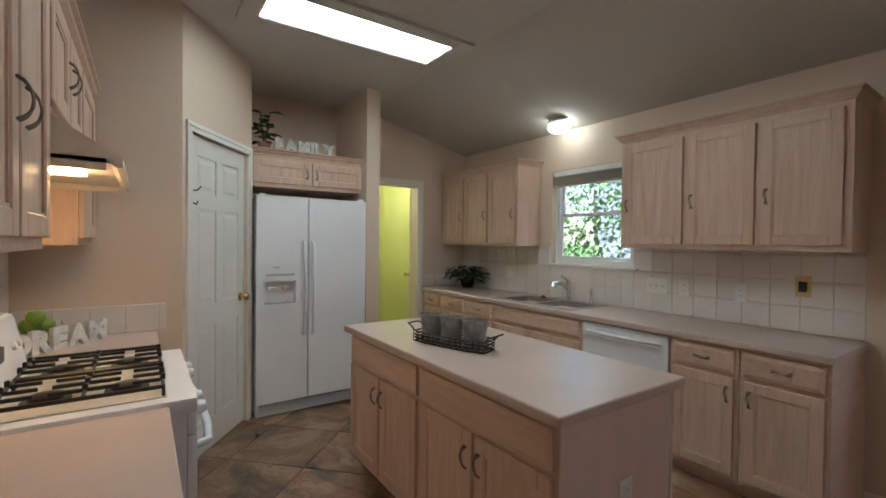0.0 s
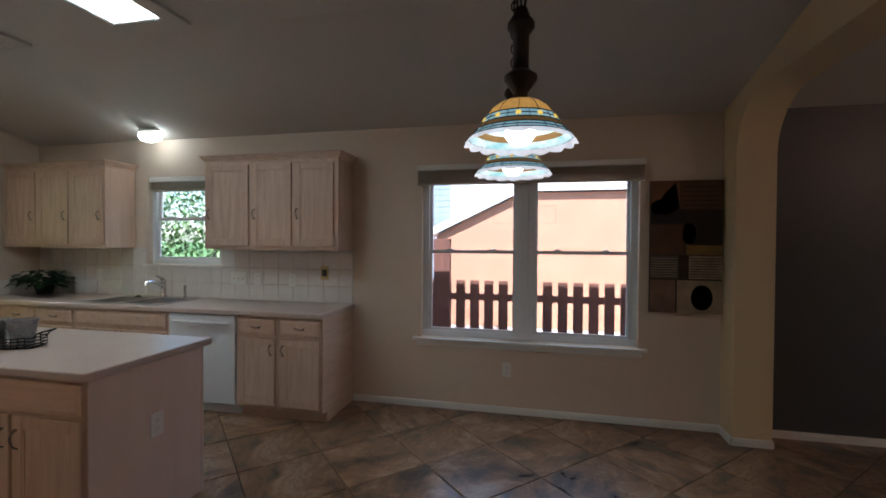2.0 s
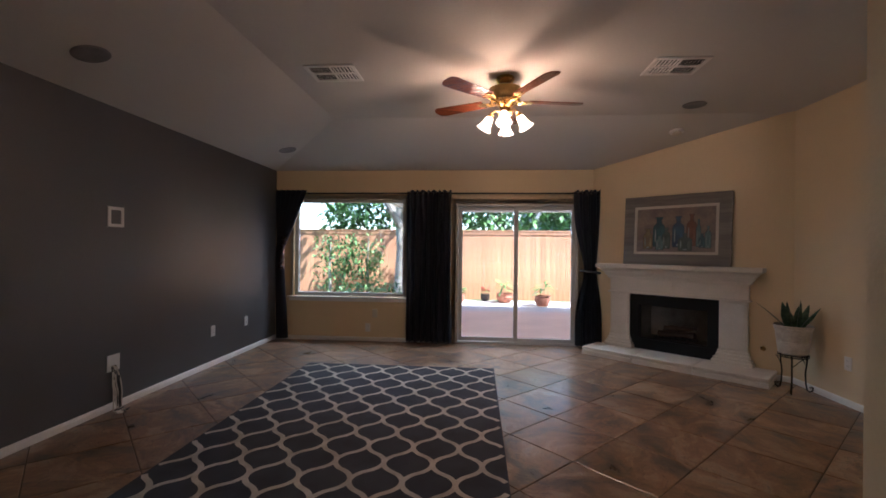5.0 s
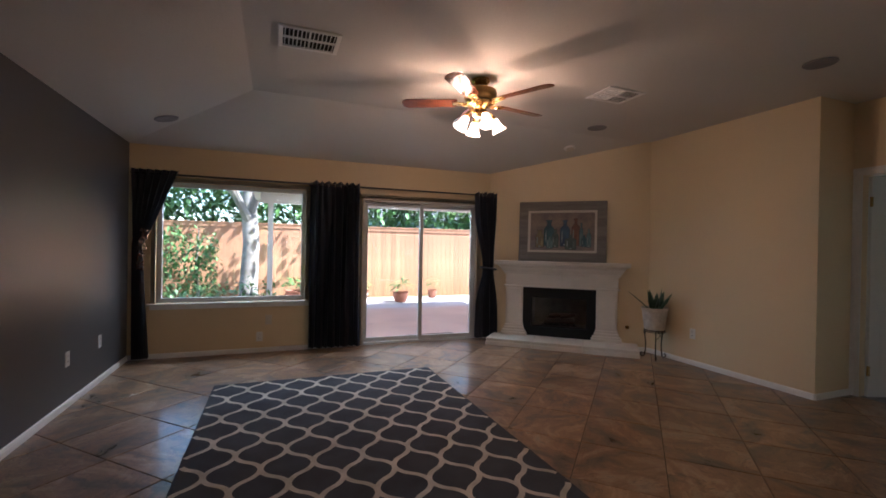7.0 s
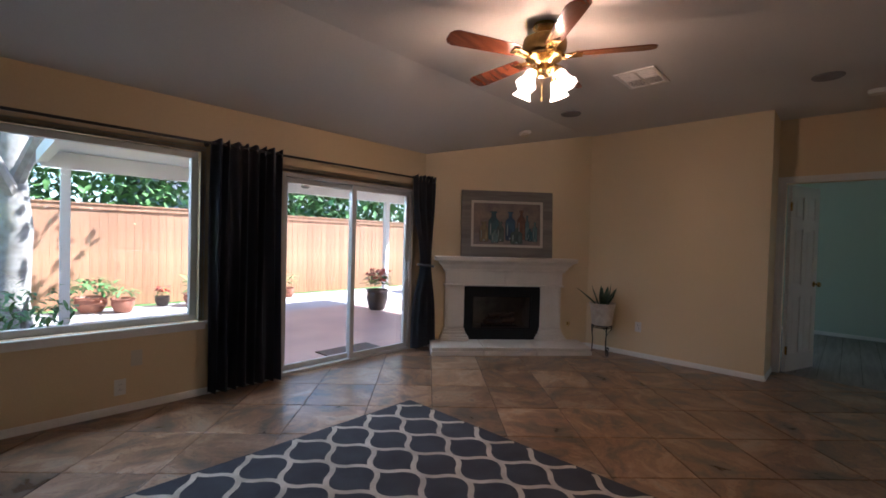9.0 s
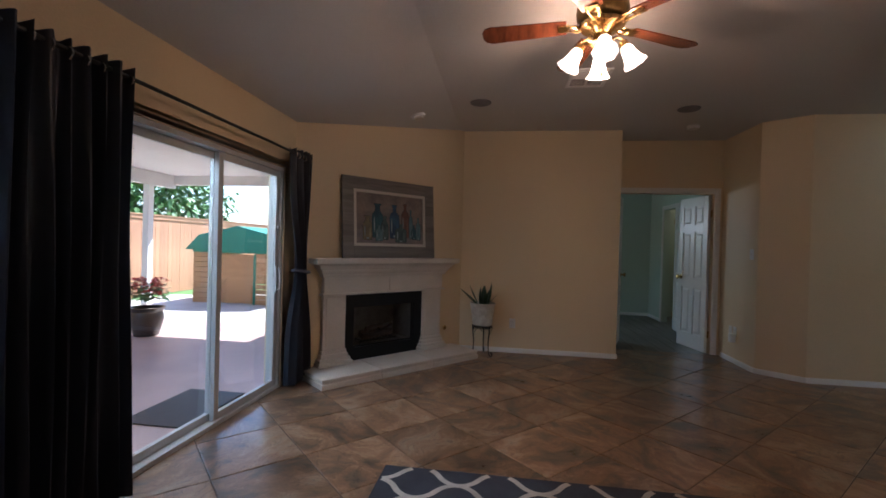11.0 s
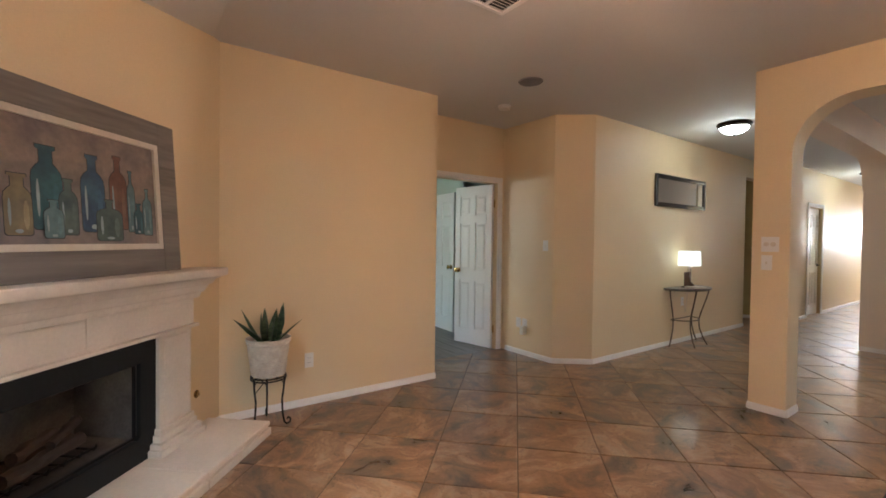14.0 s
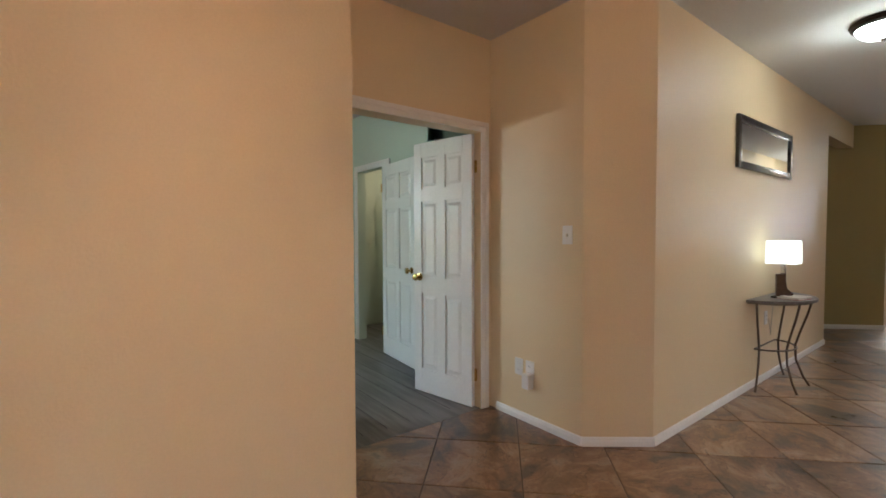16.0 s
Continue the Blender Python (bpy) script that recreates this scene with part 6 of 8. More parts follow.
def fireplace():
    c = place("fireplace", FM, "cream cast stone fireplace with a black firebox in the corner", "fireplace")
    L0, L1 = 0.15, 1.725
    # hearth: three slabs with a moulded edge
    cuts = [0.0, 0.62, 1.26, 1.93]
    for a, b in zip(cuts, cuts[1:]):
        bm = bmesh.new()
        x0, x1 = a + 0.002, b - 0.002
        box(bm, x0, x1, -0.455, -0.002, 0.001, 0.05, bevel=0.006)
        box(bm, x0 + (0.012 if a == 0 else 0), x1 - (0.012 if b > 1.9 else 0), -0.44, -0.002, 0.0505, 0.065, bevel=0.004)
        box(bm, x0 + (0.004 if a == 0 else 0), x1 - (0.004 if b > 1.9 else 0), -0.45, -0.002, 0.0655, 0.095, bevel=0.012, seg=3)
        part("hearth_slab", bm, M_STONE, c, smooth=True)
    # legs
    for x0, x1 in ((L0 + 0.04, 0.43), (1.41, L1 - 0.05)):
        leg = part("leg", bx(x0, x1, -0.055, -0.002, 0.24, 0.775, bevel=0.006), M_STONE, c, smooth=True)
        part("leg_panel", bx(x0 + 0.03, x1 - 0.03, -0.063, -0.0555, 0.27, 0.75, bevel=0.003), M_STONE, leg)
        part("leg_moulding", bx(x0 - 0.012, x1 + 0.012, -0.07, -0.002, 0.205, 0.239, bevel=0.008), M_STONE, leg, smooth=True)
        bm = bmesh.new()
        for k, (g, z0, z1) in enumerate(((0.060, 0.0955, 0.135), (0.045, 0.1352, 0.165), (0.024, 0.1652, 0.204))):
            box(bm, x0 - g, x1 + g, -0.055 - g, -0.002, z0, z1, bevel=0.008)
        part("plinth", bm, M_STONE, leg, smooth=True)
    # frieze in two pieces
    fr = [L0 + 0.04, 0.94, L1 - 0.04]
    bm = bmesh.new()
    box(bm, L0 + 0.02, L1 - 0.02, -0.09, -0.002, 0.775, 0.795, bevel=0.006)
    part("frieze_moulding", bm, M_STONE, c)
    for a, b in zip(fr, fr[1:]):
        part("frieze", bx(a + 0.0015, b - 0.0015, -0.065, -0.002, 0.796, 0.955, bevel=0.003), M_STONE, c)
    # stepped mantel: a profile swept round three sides
    prof = [(0.0, 0.955), (0.02, 0.955), (0.028, 0.975), (0.028, 0.985), (0.04, 0.995), (0.055, 1.02), (0.06, 1.035), (0.075, 1.04), (0.085, 1.065), (0.115, 1.085), (0.135, 1.09), (0.14, 1.10), (0.14, 1.135), (0.135, 1.14), (0.0, 1.14)]
    base = 0.065
    X0, X1 = L0 + 0.04, L1 - 0.04
    bm = bmesh.new()
    rings = []
    for px, py, ox, oy in ((X0, -0.004, -1, 0), (X0, -base, -1, -1), (X1, -base, 1, -1), (X1, -0.004, 1, 0)):
        rings.append([bm.verts.new((px + ox * u * 1.0, py + oy * u, z)) for u, z in prof])
    n = len(prof)
    for A, B in zip(rings, rings[1:]):
        for i in range(n - 1):
            bm.faces.new((A[i], A[i + 1], B[i + 1], B[i]))
    bm.faces.new([r[-1] for r in rings])
    bm.faces.new([r[0] for r in rings])
    bm.faces.new(rings[0])
    bm.faces.new(rings[-1])
    part("mantel", bm, M_STONE, c, smooth=True)
    # firebox: black surround with clipped lower corners
    x0, x1, z0, z1 = 0.431, 1.409, 0.096, 0.774
    ix0, ix1, iz0, iz1 = x0 + 0.11, x1 - 0.11, z0 + 0.13, z1 - 0.13
    outer = [(x0 + 0.06, z0), (x1 - 0.06, z0), (x1, z0 + 0.08), (x1, z1), (x0, z1), (x0, z0 + 0.08)]
    inner = [(ix0 + 0.02, iz0), (ix1 - 0.02, iz0), (ix1, iz0 + 0.02), (ix1, iz1), (ix0, iz1), (ix0, iz0 + 0.02)]
    bm = bmesh.new()
    for y in (-0.030, -0.004):
        O = [bm.verts.new((x, y, z)) for x, z in outer]
        I = [bm.verts.new((x, y, z)) for x, z in inner]
        if y == -0.030:
            O1, I1 = O, I
        for i in range(6):
            bm.faces.new((O[i], O[(i + 1) % 6], I[(i + 1) % 6], I[i]))
    for i in range(6):
        bm.faces.new((O1[i], O1[(i + 1) % 6], O[(i + 1) % 6], O[i]))
        bm.faces.new((I1[i], I1[(i + 1) % 6], I[(i + 1) % 6], I[i]))
    part("surround", bm, M_FIREBLK, c)
    return c, (ix0, ix1, iz0, iz1)


fpc, (ix0, ix1, iz0, iz1) = fireplace()
fb = []
bm = bmesh.new()
box(bm, ix0 - 0.03, ix0, -0.003, 0.40, iz0 - 0.03, iz1 + 0.03)
box(bm, ix1, ix1 + 0.03, -0.003, 0.40, iz0 - 0.03, iz1 + 0.03)
box(bm, ix0, ix1, 0.37, 0.40, iz0 - 0.03, iz1 + 0.03)
M_FBRICK = material("sooty_firebrick", (0.26, 0.22, 0.18), 0.85, second=(0.05, 0.04, 0.034), scale=2.2, fine=60, bump=0.3, vary=0.2)
part("firebox_lining", bm, M_FBRICK, fpc)
bm = bmesh.new()
box(bm, ix0, ix1, -0.003, 0.37, iz0 - 0.03, iz0)
box(bm, ix0, ix1, -0.003, 0.37, iz1, iz1 + 0.03)
part("firebox_floor", bm, M_FBRICK, fpc)
bm = bmesh.new()
for a, b, cc, d in ((ix0, ix0 + 0.014, iz0, iz1), (ix1 - 0.014, ix1, iz0, iz1), (ix0 + 0.014, ix1 - 0.014, iz0, iz0 + 0.014), (ix0 + 0.014, ix1 - 0.014, iz1 - 0.014, iz1)):
    box(bm, a, b, -0.002, 0.010, cc, d)
part("screen_frame", bm, M_IRON, fpc)
M_LOG = wood("charred_log", (0.075, 0.045, 0.028), (0.03, 0.02, 0.015), rough=0.9, axis="X")
rnd = random.Random(12)
cx = (ix0 + ix1) / 2
for (xa, ya, za), (xb, yb, zb), r in (((-0.2, 0.02, 0.07), (0.2, 0.06, 0.08), 0.035), ((-0.17, 0.12, 0.08), (0.19, 0.10, 0.07), 0.04), ((-0.14, 0.04, 0.14), (0.10, 0.10, 0.15), 0.03), ((0.02, 0.03, 0.13), (0.21, 0.09, 0.17), 0.024)):
    bm = bmesh.new()
    pts = [(cx + xa + (xb - xa) * k / 6, 0.09 + ya + (yb - ya) * k / 6 + rnd.uniform(-0.006, 0.006), iz0 + za + (zb - za) * k / 6 + rnd.uniform(-0.006, 0.006)) for k in range(7)]
    rod(bm, pts, [r * rnd.uniform(0.85, 1.1) for _ in range(7)], 9)
    part("log", bm, M_LOG, fpc, smooth=True)
bm = bmesh.new()
for k in range(6):
    x = cx - 0.20 + k * 0.08
    rod(bm, [(x, 0.06, iz0 + 0.05), (x, 0.07, iz0 + 0.025), (x, 0.25, iz0 + 0.025), (x, 0.25, iz0 + 0.001)], 0.006, 6)
rod(bm, [(cx - 0.23, 0.09, iz0 + 0.024), (cx + 0.23, 0.09, iz0 + 0.024)], 0.006, 6)
rod(bm, [(cx - 0.23, 0.09, iz0 + 0.024), (cx - 0.23, 0.09, iz0)], 0.006, 6)
part("log_grate", bm, M_IRON, fpc)
gv = place("gas_valve", FM @ pose(1.80, 0, 0.30), "small brass gas key valve on the tan wall beside the hearth", "valve")
bm = bmesh.new()
lathe(bm, [(0.026, 0), (0.026, 0.004), (0.012, 0.008), (0.012, 0.018), (0, 0.018)], 16, m=pose(0, 0, 0, 90, 0, 0))
part("valve", bm, M_BRASS, gv, smooth=True)


def painting():
    w, h = 1.165, 0.83
    c = place("painting", FM @ pose(0.365, -0.066, 1.141, -4, 0, 0), "painting of coloured glass bottles in a wide grey wooden frame", "painting")
    f = 0.125
    bm = bmesh.new()
    for a, b, cc, d in ((0, f, 0, h), (w - f, w, 0, h), (f, w - f, 0, f), (f, w - f, h - f, h)):
        box(bm, a, b, -0.03, 0, cc, d, bevel=0.004)
    part("frame", bm, M_GFRAME, c)
    g = 0.03
    bm = bmesh.new()
    for a, b, cc, d in ((f, f + g, f, h - f), (w - f - g, w - f, f, h - f), (f + g, w - f - g, f, f + g), (f + g, w - f - g, h - f - g, h - f)):
        box(bm, a, b, -0.026, -0.004, cc, d, bevel=0.003)
    part("liner", bm, M_LINER, c)
    u0, u1, v0, v1 = f + g, w - f - g, f + g, h - f - g
    part("canvas", bx(u0, u1, -0.012, -0.006, v0, v1), M_CANV, c)
    part("painted_table", bx(u0, u1, -0.0128, -0.0122, v0, v0 + 0.14), M_CANV2, c)
    W, H = u1 - u0, v1 - v0
    # centre, width, foot, top, paint, width of the neck
    bottles = [(0.30, 0.155, 0.12, 0.80, "b", 0.42), (0.55, 0.145, 0.11, 0.80, "b2", 0.34), (0.715, 0.12, 0.14, 0.84, "r", 0.30), (0.155, 0.125, 0.07, 0.54, "t", 0.45), (0.40, 0.10, 0.08, 0.55, "d", 0.36),
               (0.80, 0.055, 0.12, 0.72, "g", 0.30), (0.64, 0.17, 0.03, 0.41, "d", 0.22), (0.315, 0.10, 0.05, 0.36, "g", 0.34), (0.845, 0.07, 0.10, 0.40, "b", 0.34), (0.915, 0.07, 0.09, 0.56, "g", 0.26)]
    for i, (x, bw, zb, zt, k, neck) in enumerate(bottles):
        cx, hw = u0 + W * x, W * bw / 2
        zz0, hh = v0 + H * zb, H * (zt - zb)
        nk = hw * neck
        side = [(hw * 0.80, 0), (hw * 0.97, hh * 0.03), (hw, hh * 0.10), (hw, hh * 0.60), (hw * 0.93, hh * 0.68), (hw * 0.66, hh * 0.75), (nk, hh * 0.79), (nk, hh * 0.94), (nk * 1.5, hh * 0.955), (nk * 1.5, hh)]
        y = -0.0132 - i * 0.0012

        def shape(grow, y):
            bm = bmesh.new()
            P = [(cx + s + grow, zz0 + z * (hh + 2 * grow) / hh - grow) for s, z in side] + [(cx - s - grow, zz0 + z * (hh + 2 * grow) / hh - grow) for s, z in reversed(side)]
            bm.faces.new([bm.verts.new((px, y, pz)) for px, pz in P])
            return bm
        pb = part("painted_bottle", shape(0.0, y - 0.0003), M_BOT[k], c)
        part("painted_outline", shape(0.0032, y), M_BOT["o"], pb)
        for a, b, z0, z1, mk in ((-0.72, -0.50, 0.14, 0.60, "h"), (0.34, 0.78, 0.08, 0.58, k + "l"), (-0.30, 0.30, 0.03, 0.10, "h")):
            bm = bmesh.new()
            n = 10
            bm.faces.new([bm.verts.new((cx + hw * ((a + b) / 2 + (b - a) / 2 * math.cos(2 * math.pi * t / n)), y - 0.0006, zz0 + hh * ((z0 + z1) / 2 + (z1 - z0) / 2 * math.sin(2 * math.pi * t / n)))) for t in range(n)])
            part("painted_highlight", bm, M_BOT[mk], pb)


M_GFRAME = wood("weathered_grey_wood", (0.20, 0.18, 0.155), (0.13, 0.115, 0.10), rough=0.7, axis="X")
M_LINER = material("cream_liner", (0.60, 0.55, 0.45), 0.6, scale=6, fine=60, bump=0.05, vary=0.08)
M_CANV = material("mauve_grey_canvas_paint", (0.15, 0.12, 0.115), 0.7, second=(0.25, 0.20, 0.155), scale=5, fine=40, bump=0.2, vary=0.15)
M_CANV2 = material("mottled_lilac_canvas_paint", (0.17, 0.15, 0.15), 0.7, second=(0.26, 0.21, 0.175), scale=7, fine=40, bump=0.2, vary=0.15)
M_BOT = {k: material("bottle_paint_" + k, c, 0.5, second=c2, scale=9, fine=40, bump=0.15, vary=0.2) for k, c, c2 in (
    ("t", (0.22, 0.18, 0.085), (0.15, 0.12, 0.07)), ("b", (0.012, 0.055, 0.075), (0.03, 0.11, 0.12)), ("g", (0.05, 0.12, 0.14), (0.12, 0.20, 0.20)),
    ("d", (0.035, 0.065, 0.06), (0.08, 0.12, 0.10)), ("b2", (0.012, 0.035, 0.085), (0.035, 0.10, 0.16)), ("r", (0.11, 0.045, 0.025), (0.17, 0.08, 0.045)),
    ("tl", (0.32, 0.27, 0.14), (0.26, 0.21, 0.11)), ("bl", (0.04, 0.14, 0.16), (0.03, 0.10, 0.12)), ("gl", (0.16, 0.26, 0.27), (0.10, 0.19, 0.20)),
    ("dl", (0.10, 0.15, 0.13), (0.07, 0.11, 0.09)), ("b2l", (0.05, 0.13, 0.22), (0.03, 0.09, 0.16)), ("rl", (0.20, 0.10, 0.06), (0.15, 0.07, 0.04)),
    ("h", (0.30, 0.38, 0.38), (0.22, 0.28, 0.28)), ("o", (0.012, 0.016, 0.018), (0.02, 0.025, 0.03)))}
painting()


# ---- snake plant on a stand ----
def plant_stand():
    x, y = -2.70, -5.66
    c = place("plant_stand", pose(x, y, 0), "black wrought iron plant stand with scrolled feet", "plant stand")
    bm = bmesh.new()
    for r, z in ((0.118, 0.35), (0.118, 0.333), (0.06, 0.35)):
        rod(bm, [(r * math.cos(2 * math.pi * k / 24), r * math.sin(2 * math.pi * k / 24), z) for k in range(24)], 0.005, 6, closed=True)
    for k in range(4):
        a = math.pi * k / 2 + 0.4
        rod(bm, [(0.118 * math.cos(a), 0.118 * math.sin(a), 0.35), (-0.118 * math.cos(a), -0.118 * math.sin(a), 0.35)], 0.004, 6) if k < 2 else None
    part("ring_top", bm, M_IRON, c, smooth=True)
    for k in range(3):
        a = 2 * math.pi * k / 3 + 0.9
        ca, sa = math.cos(a), math.sin(a)
        bm = bmesh.new()
        pts = [(0.115, 0.345), (0.112, 0.265), (0.10, 0.18), (0.105, 0.08), (0.118, 0.02), (0.138, 0.0065), (0.16, 0.02), (0.163, 0.045), (0.148, 0.055), (0.138, 0.042)]
        rod(bm, [(r * ca, r * sa, z) for r, z in pts], 0.0068, 7)
        rod(bm, [(r * ca, r * sa, z) for r, z in ((0.11, 0.30), (0.085, 0.335), (0.05, 0.325), (0.055, 0.31), (0.075, 0.315))], 0.0035, 5)
        rod(bm, [(r * ca - s * sa, r * sa + s * ca, z) for r, s, z in ((0.112, 0.0, 0.24), (0.10, 0.05, 0.30), (0.10, 0.08, 0.33))], 0.0035, 5)
        part("leg", bm, M_IRON, c, smooth=True)
    p = place("potted_plant", pose(x, y, 0.3558), "snake plant in a ribbed whitewashed ceramic pot on the iron stand", "plant")
    bm = bmesh.new()
    prof = [(0.085, 0), (0.095, 0.006)]
    for i in range(8):
        z = 0.012 + i * 0.011
        r = 0.095 + 0.028 * (z / 0.22)
        prof += [(r + 0.002, z), (r - 0.001, z + 0.006)]
    prof += [(0.112, 0.12), (0.118, 0.18), (0.120, 0.184), (0.126, 0.188), (0.121, 0.196), (0.127, 0.202), (0.128, 0.215), (0.120, 0.215), (0.115, 0.19), (0, 0.185)]
    lathe(bm, [(r * 1.2, z * 1.25) for r, z in prof], 36)
    part("pot", bm, M_POT, p, smooth=True)
    rnd = random.Random(8)
    for k, (a, tilt, L, W) in enumerate(((0.2, 14, 0.27, 0.075), (1.5, 10, 0.29, 0.08), (2.6, 28, 0.25, 0.065), (3.6, 8, 0.22, 0.07), (4.4, 24, 0.27, 0.07), (5.3, 42, 0.30, 0.055), (0.9, 38, 0.23, 0.05), (3.1, 18, 0.25, 0.07))):
        bm = bmesh.new()
        d = Vector((math.cos(a) * math.sin(radians(tilt)), math.sin(a) * math.sin(radians(tilt)), math.cos(radians(tilt))))
        s = Vector((-math.sin(a + 0.6), math.cos(a + 0.6), 0))
        base = Vector((0.045 * math.cos(a), 0.045 * math.sin(a), 0.225))
        rows = []
        for i in range(9):
            q = i / 8
            w = W * 0.5 * (0.65 + 0.6 * q if q < 0.5 else 0.95 * (1 - (q - 0.5) * 2) ** 0.7 + 0.0)
            w = max(w, 0.001)
            pp = base + d * L * q + Vector((d.x, d.y, 0)) * 0.10 * q * q * (tilt / 40)
            n = s.cross(d).normalized()
            rows.append([bm.verts.new(pp - s * w + n * w * 0.35), bm.verts.new(pp), bm.verts.new(pp + s * w + n * w * 0.35)])
        fs = []
        for A, B in zip(rows, rows[1:]):
            fs += [bm.faces.new((A[0], A[1], B[1], B[0])), bm.faces.new((A[1], A[2], B[2], B[1]))]
        bmesh.ops.solidify(bm, geom=fs, thickness=0.003)
        part("leaf", bm, M_SNAKE, p, smooth=True)


M_POT = material("whitewashed_ceramic", (0.62, 0.57, 0.48), 0.6, second=(0.48, 0.42, 0.34), scale=16, fine=60, bump=0.15, vary=0.12)
M_SNAKE = material("banded_snake_plant_leaf", (0.02, 0.06, 0.035), 0.4, second=(0.10, 0.16, 0.08), scale=26, fine=60, bump=0.05, vary=0.15, stretch=(0.6, 0.6, 2.2))
plant_stand()


# ---- ceiling fan ----
def ceiling_fan(name, m, label, blades=5, blade_mat=None, lights=True, metal=None, turn=0.0, R=0.66):
    c = place(name, m, label, "ceiling fan")
    metal = metal or M_BRASS
    bm = bmesh.new()
    lathe(bm, [(0, -0.002), (0.075, -0.002), (0.078, -0.02), (0.05, -0.06), (0.03, -0.07), (0.0, -0.07)], 24)
    part("ceiling_cap", bm, metal, c, smooth=True)
    bm = bmesh.new()
    lathe(bm, [(0.0, -0.071), (0.045, -0.071), (0.10, -0.08), (0.135, -0.10), (0.14, -0.13), (0.135, -0.165), (0.11, -0.19), (0.0, -0.192)], 32)
    part("motor", bm, M_AGED if lights else metal, c, smooth=True)
    bm = bmesh.new()
    lathe(bm, [(0.11, -0.193), (0.125, -0.20), (0.115, -0.215), (0.07, -0.225), (0.045, -0.25), (0.05, -0.28), (0.065, -0.30), (0.045, -0.32), (0.0, -0.325)], 28)
    part("hub", bm, metal, c, smooth=True)
    for k in range(blades):
        a = turn + 360 * k / blades
        rm = pose(0, 0, -0.205, 0, 0, a)
        bm = bmesh.new()
        rod(bm, [(0.09, 0, 0.0), (0.13, 0.02, -0.012), (0.17, 0.026, 0.002), (0.20, 0.03, 0.004)], 0.007, 6)
        rod(bm, [(0.09, 0, 0.0), (0.13, -0.02, -0.012), (0.17, -0.026, 0.002), (0.20, -0.03, 0.004)], 0.007, 6)
        rod(bm, [(0.15 + 0.03 * math.cos(t), 0.03 * math.sin(t), 0.0) for t in [2 * math.pi * i / 12 for i in range(12)]], 0.006, 5, closed=True)
        box(bm, 0.185, 0.235, -0.035, 0.035, 0.0, 0.007, bevel=0.002)
        bm.transform(rm)
        part("blade_iron", bm, metal, c, smooth=True)
        bm = bmesh.new()
        out = [(0.19, -0.052), (0.24, -0.056), (R - 0.05, -0.070), (R - 0.015, -0.055), (R, -0.028), (R, 0.028), (R - 0.015, 0.055), (R - 0.05, 0.070), (0.24, 0.056), (0.19, 0.052)]
        prism(bm, out, 0.0, 0.006)
        bm.transform(rm @ pose(0, 0, 0.0075, 11, 0, 0))
        part("blade", bm, blade_mat, c)
    if lights:
        for k in range(4):
            a = turn + 20 + 90 * k
            bm = bmesh.new()
            rod(bm, [(0.04, 0, -0.285), (0.075, 0, -0.27), (0.105, 0, -0.285), (0.115, 0, -0.31)], 0.007, 7)
            lathe(bm, [(0.0, 0.02), (0.022, 0.018), (0.026, -0.012), (0.02, -0.02)], 14, m=pose(0.115, 0, -0.315, 0, -28, 0))
            bm.transform(pose(0, 0, 0, 0, 0, a))
            arm = part("light_arm", bm, metal, c, smooth=True)
            bm = bmesh.new()
            n = 32
            lathe(bm, [(0.024, 0.0), (0.034, -0.02), (0.036, -0.045), (0.048, -0.085), (0.064, -0.112), (0.061, -0.112), (0.045, -0.085), (0.033, -0.045), (0.031, -0.02), (0.02, -0.002)], n,
                  m=None, wave=lambda i, t, r, z: (r * (1 + (0.05 * math.cos(8 * t) if i in (4, 5) else 0)), z))
            bm.transform(pose(0, 0, 0, 0, 0, a) @ pose(0.12, 0, -0.325, 0, -30, 0))
            sh = part("glass_shade", bm, M_SHADE, c, smooth=True)
        bm = bmesh.new()
        rod(bm, [(0.02, 0.0, -0.32), (0.022, 0, -0.46)], 0.0015, 5)
        lathe(bm, [(0.0, -0.49), (0.006, -0.485), (0.006, -0.465), (0, -0.46)], 8, centre=(0.022, 0))
        part("pull_chain", bm, metal, c)
    return c


M_AGED = material("aged_brass_motor", (0.30, 0.20, 0.07), 0.4, metal=0.9, second=(0.16, 0.11, 0.04), scale=9, fine=60, bump=0.03, vary=0.15)
M_CHERRY = wood("glossy_cherry_blade", (0.17, 0.05, 0.02), (0.09, 0.025, 0.012), rough=0.2, axis="X", by_object=0.1, coat=0.4)
M_SHADE = emitter("etched_glass_shade_glow", (1.0, 0.70, 0.50), 0.95)
FANX, FANY = 0.045, -4.94
ceiling_fan("ceiling_fan", pose(FANX, FANY, ZC), "brass ceiling fan with five cherry blades and four lit glass shades", blade_mat=M_CHERRY, turn=FAN_TURN)

vent("ceiling_vent", pose(1.43, -4.77, ZC, 0, 0, 90), 0.32, 0.40, "white ceiling air vent in the living room", (0.0,))
vent("ceiling_vent", pose(-1.23, -4.78, ZC, 0, 0, 90), 0.32, 0.40, "white ceiling air vent near the hallway", (0.0,))


def round_fixture(name, m, r, label, cat, mat, depth=0.012):
    c = place(name, m, label, cat)
    bm = bmesh.new()
    lathe(bm, [(0, -0.001), (r, -0.001), (r, -0.006), (r - 0.008, -depth), (r - 0.014, -depth), (0, -depth + 0.001)], 36)
    part("cover", bm, mat, c, smooth=True)
    return c


M_SPK = material("grey_speaker_grille", (0.26, 0.25, 0.25), 0.7, scale=9, fine=300, bump=0.4, vary=0.2)


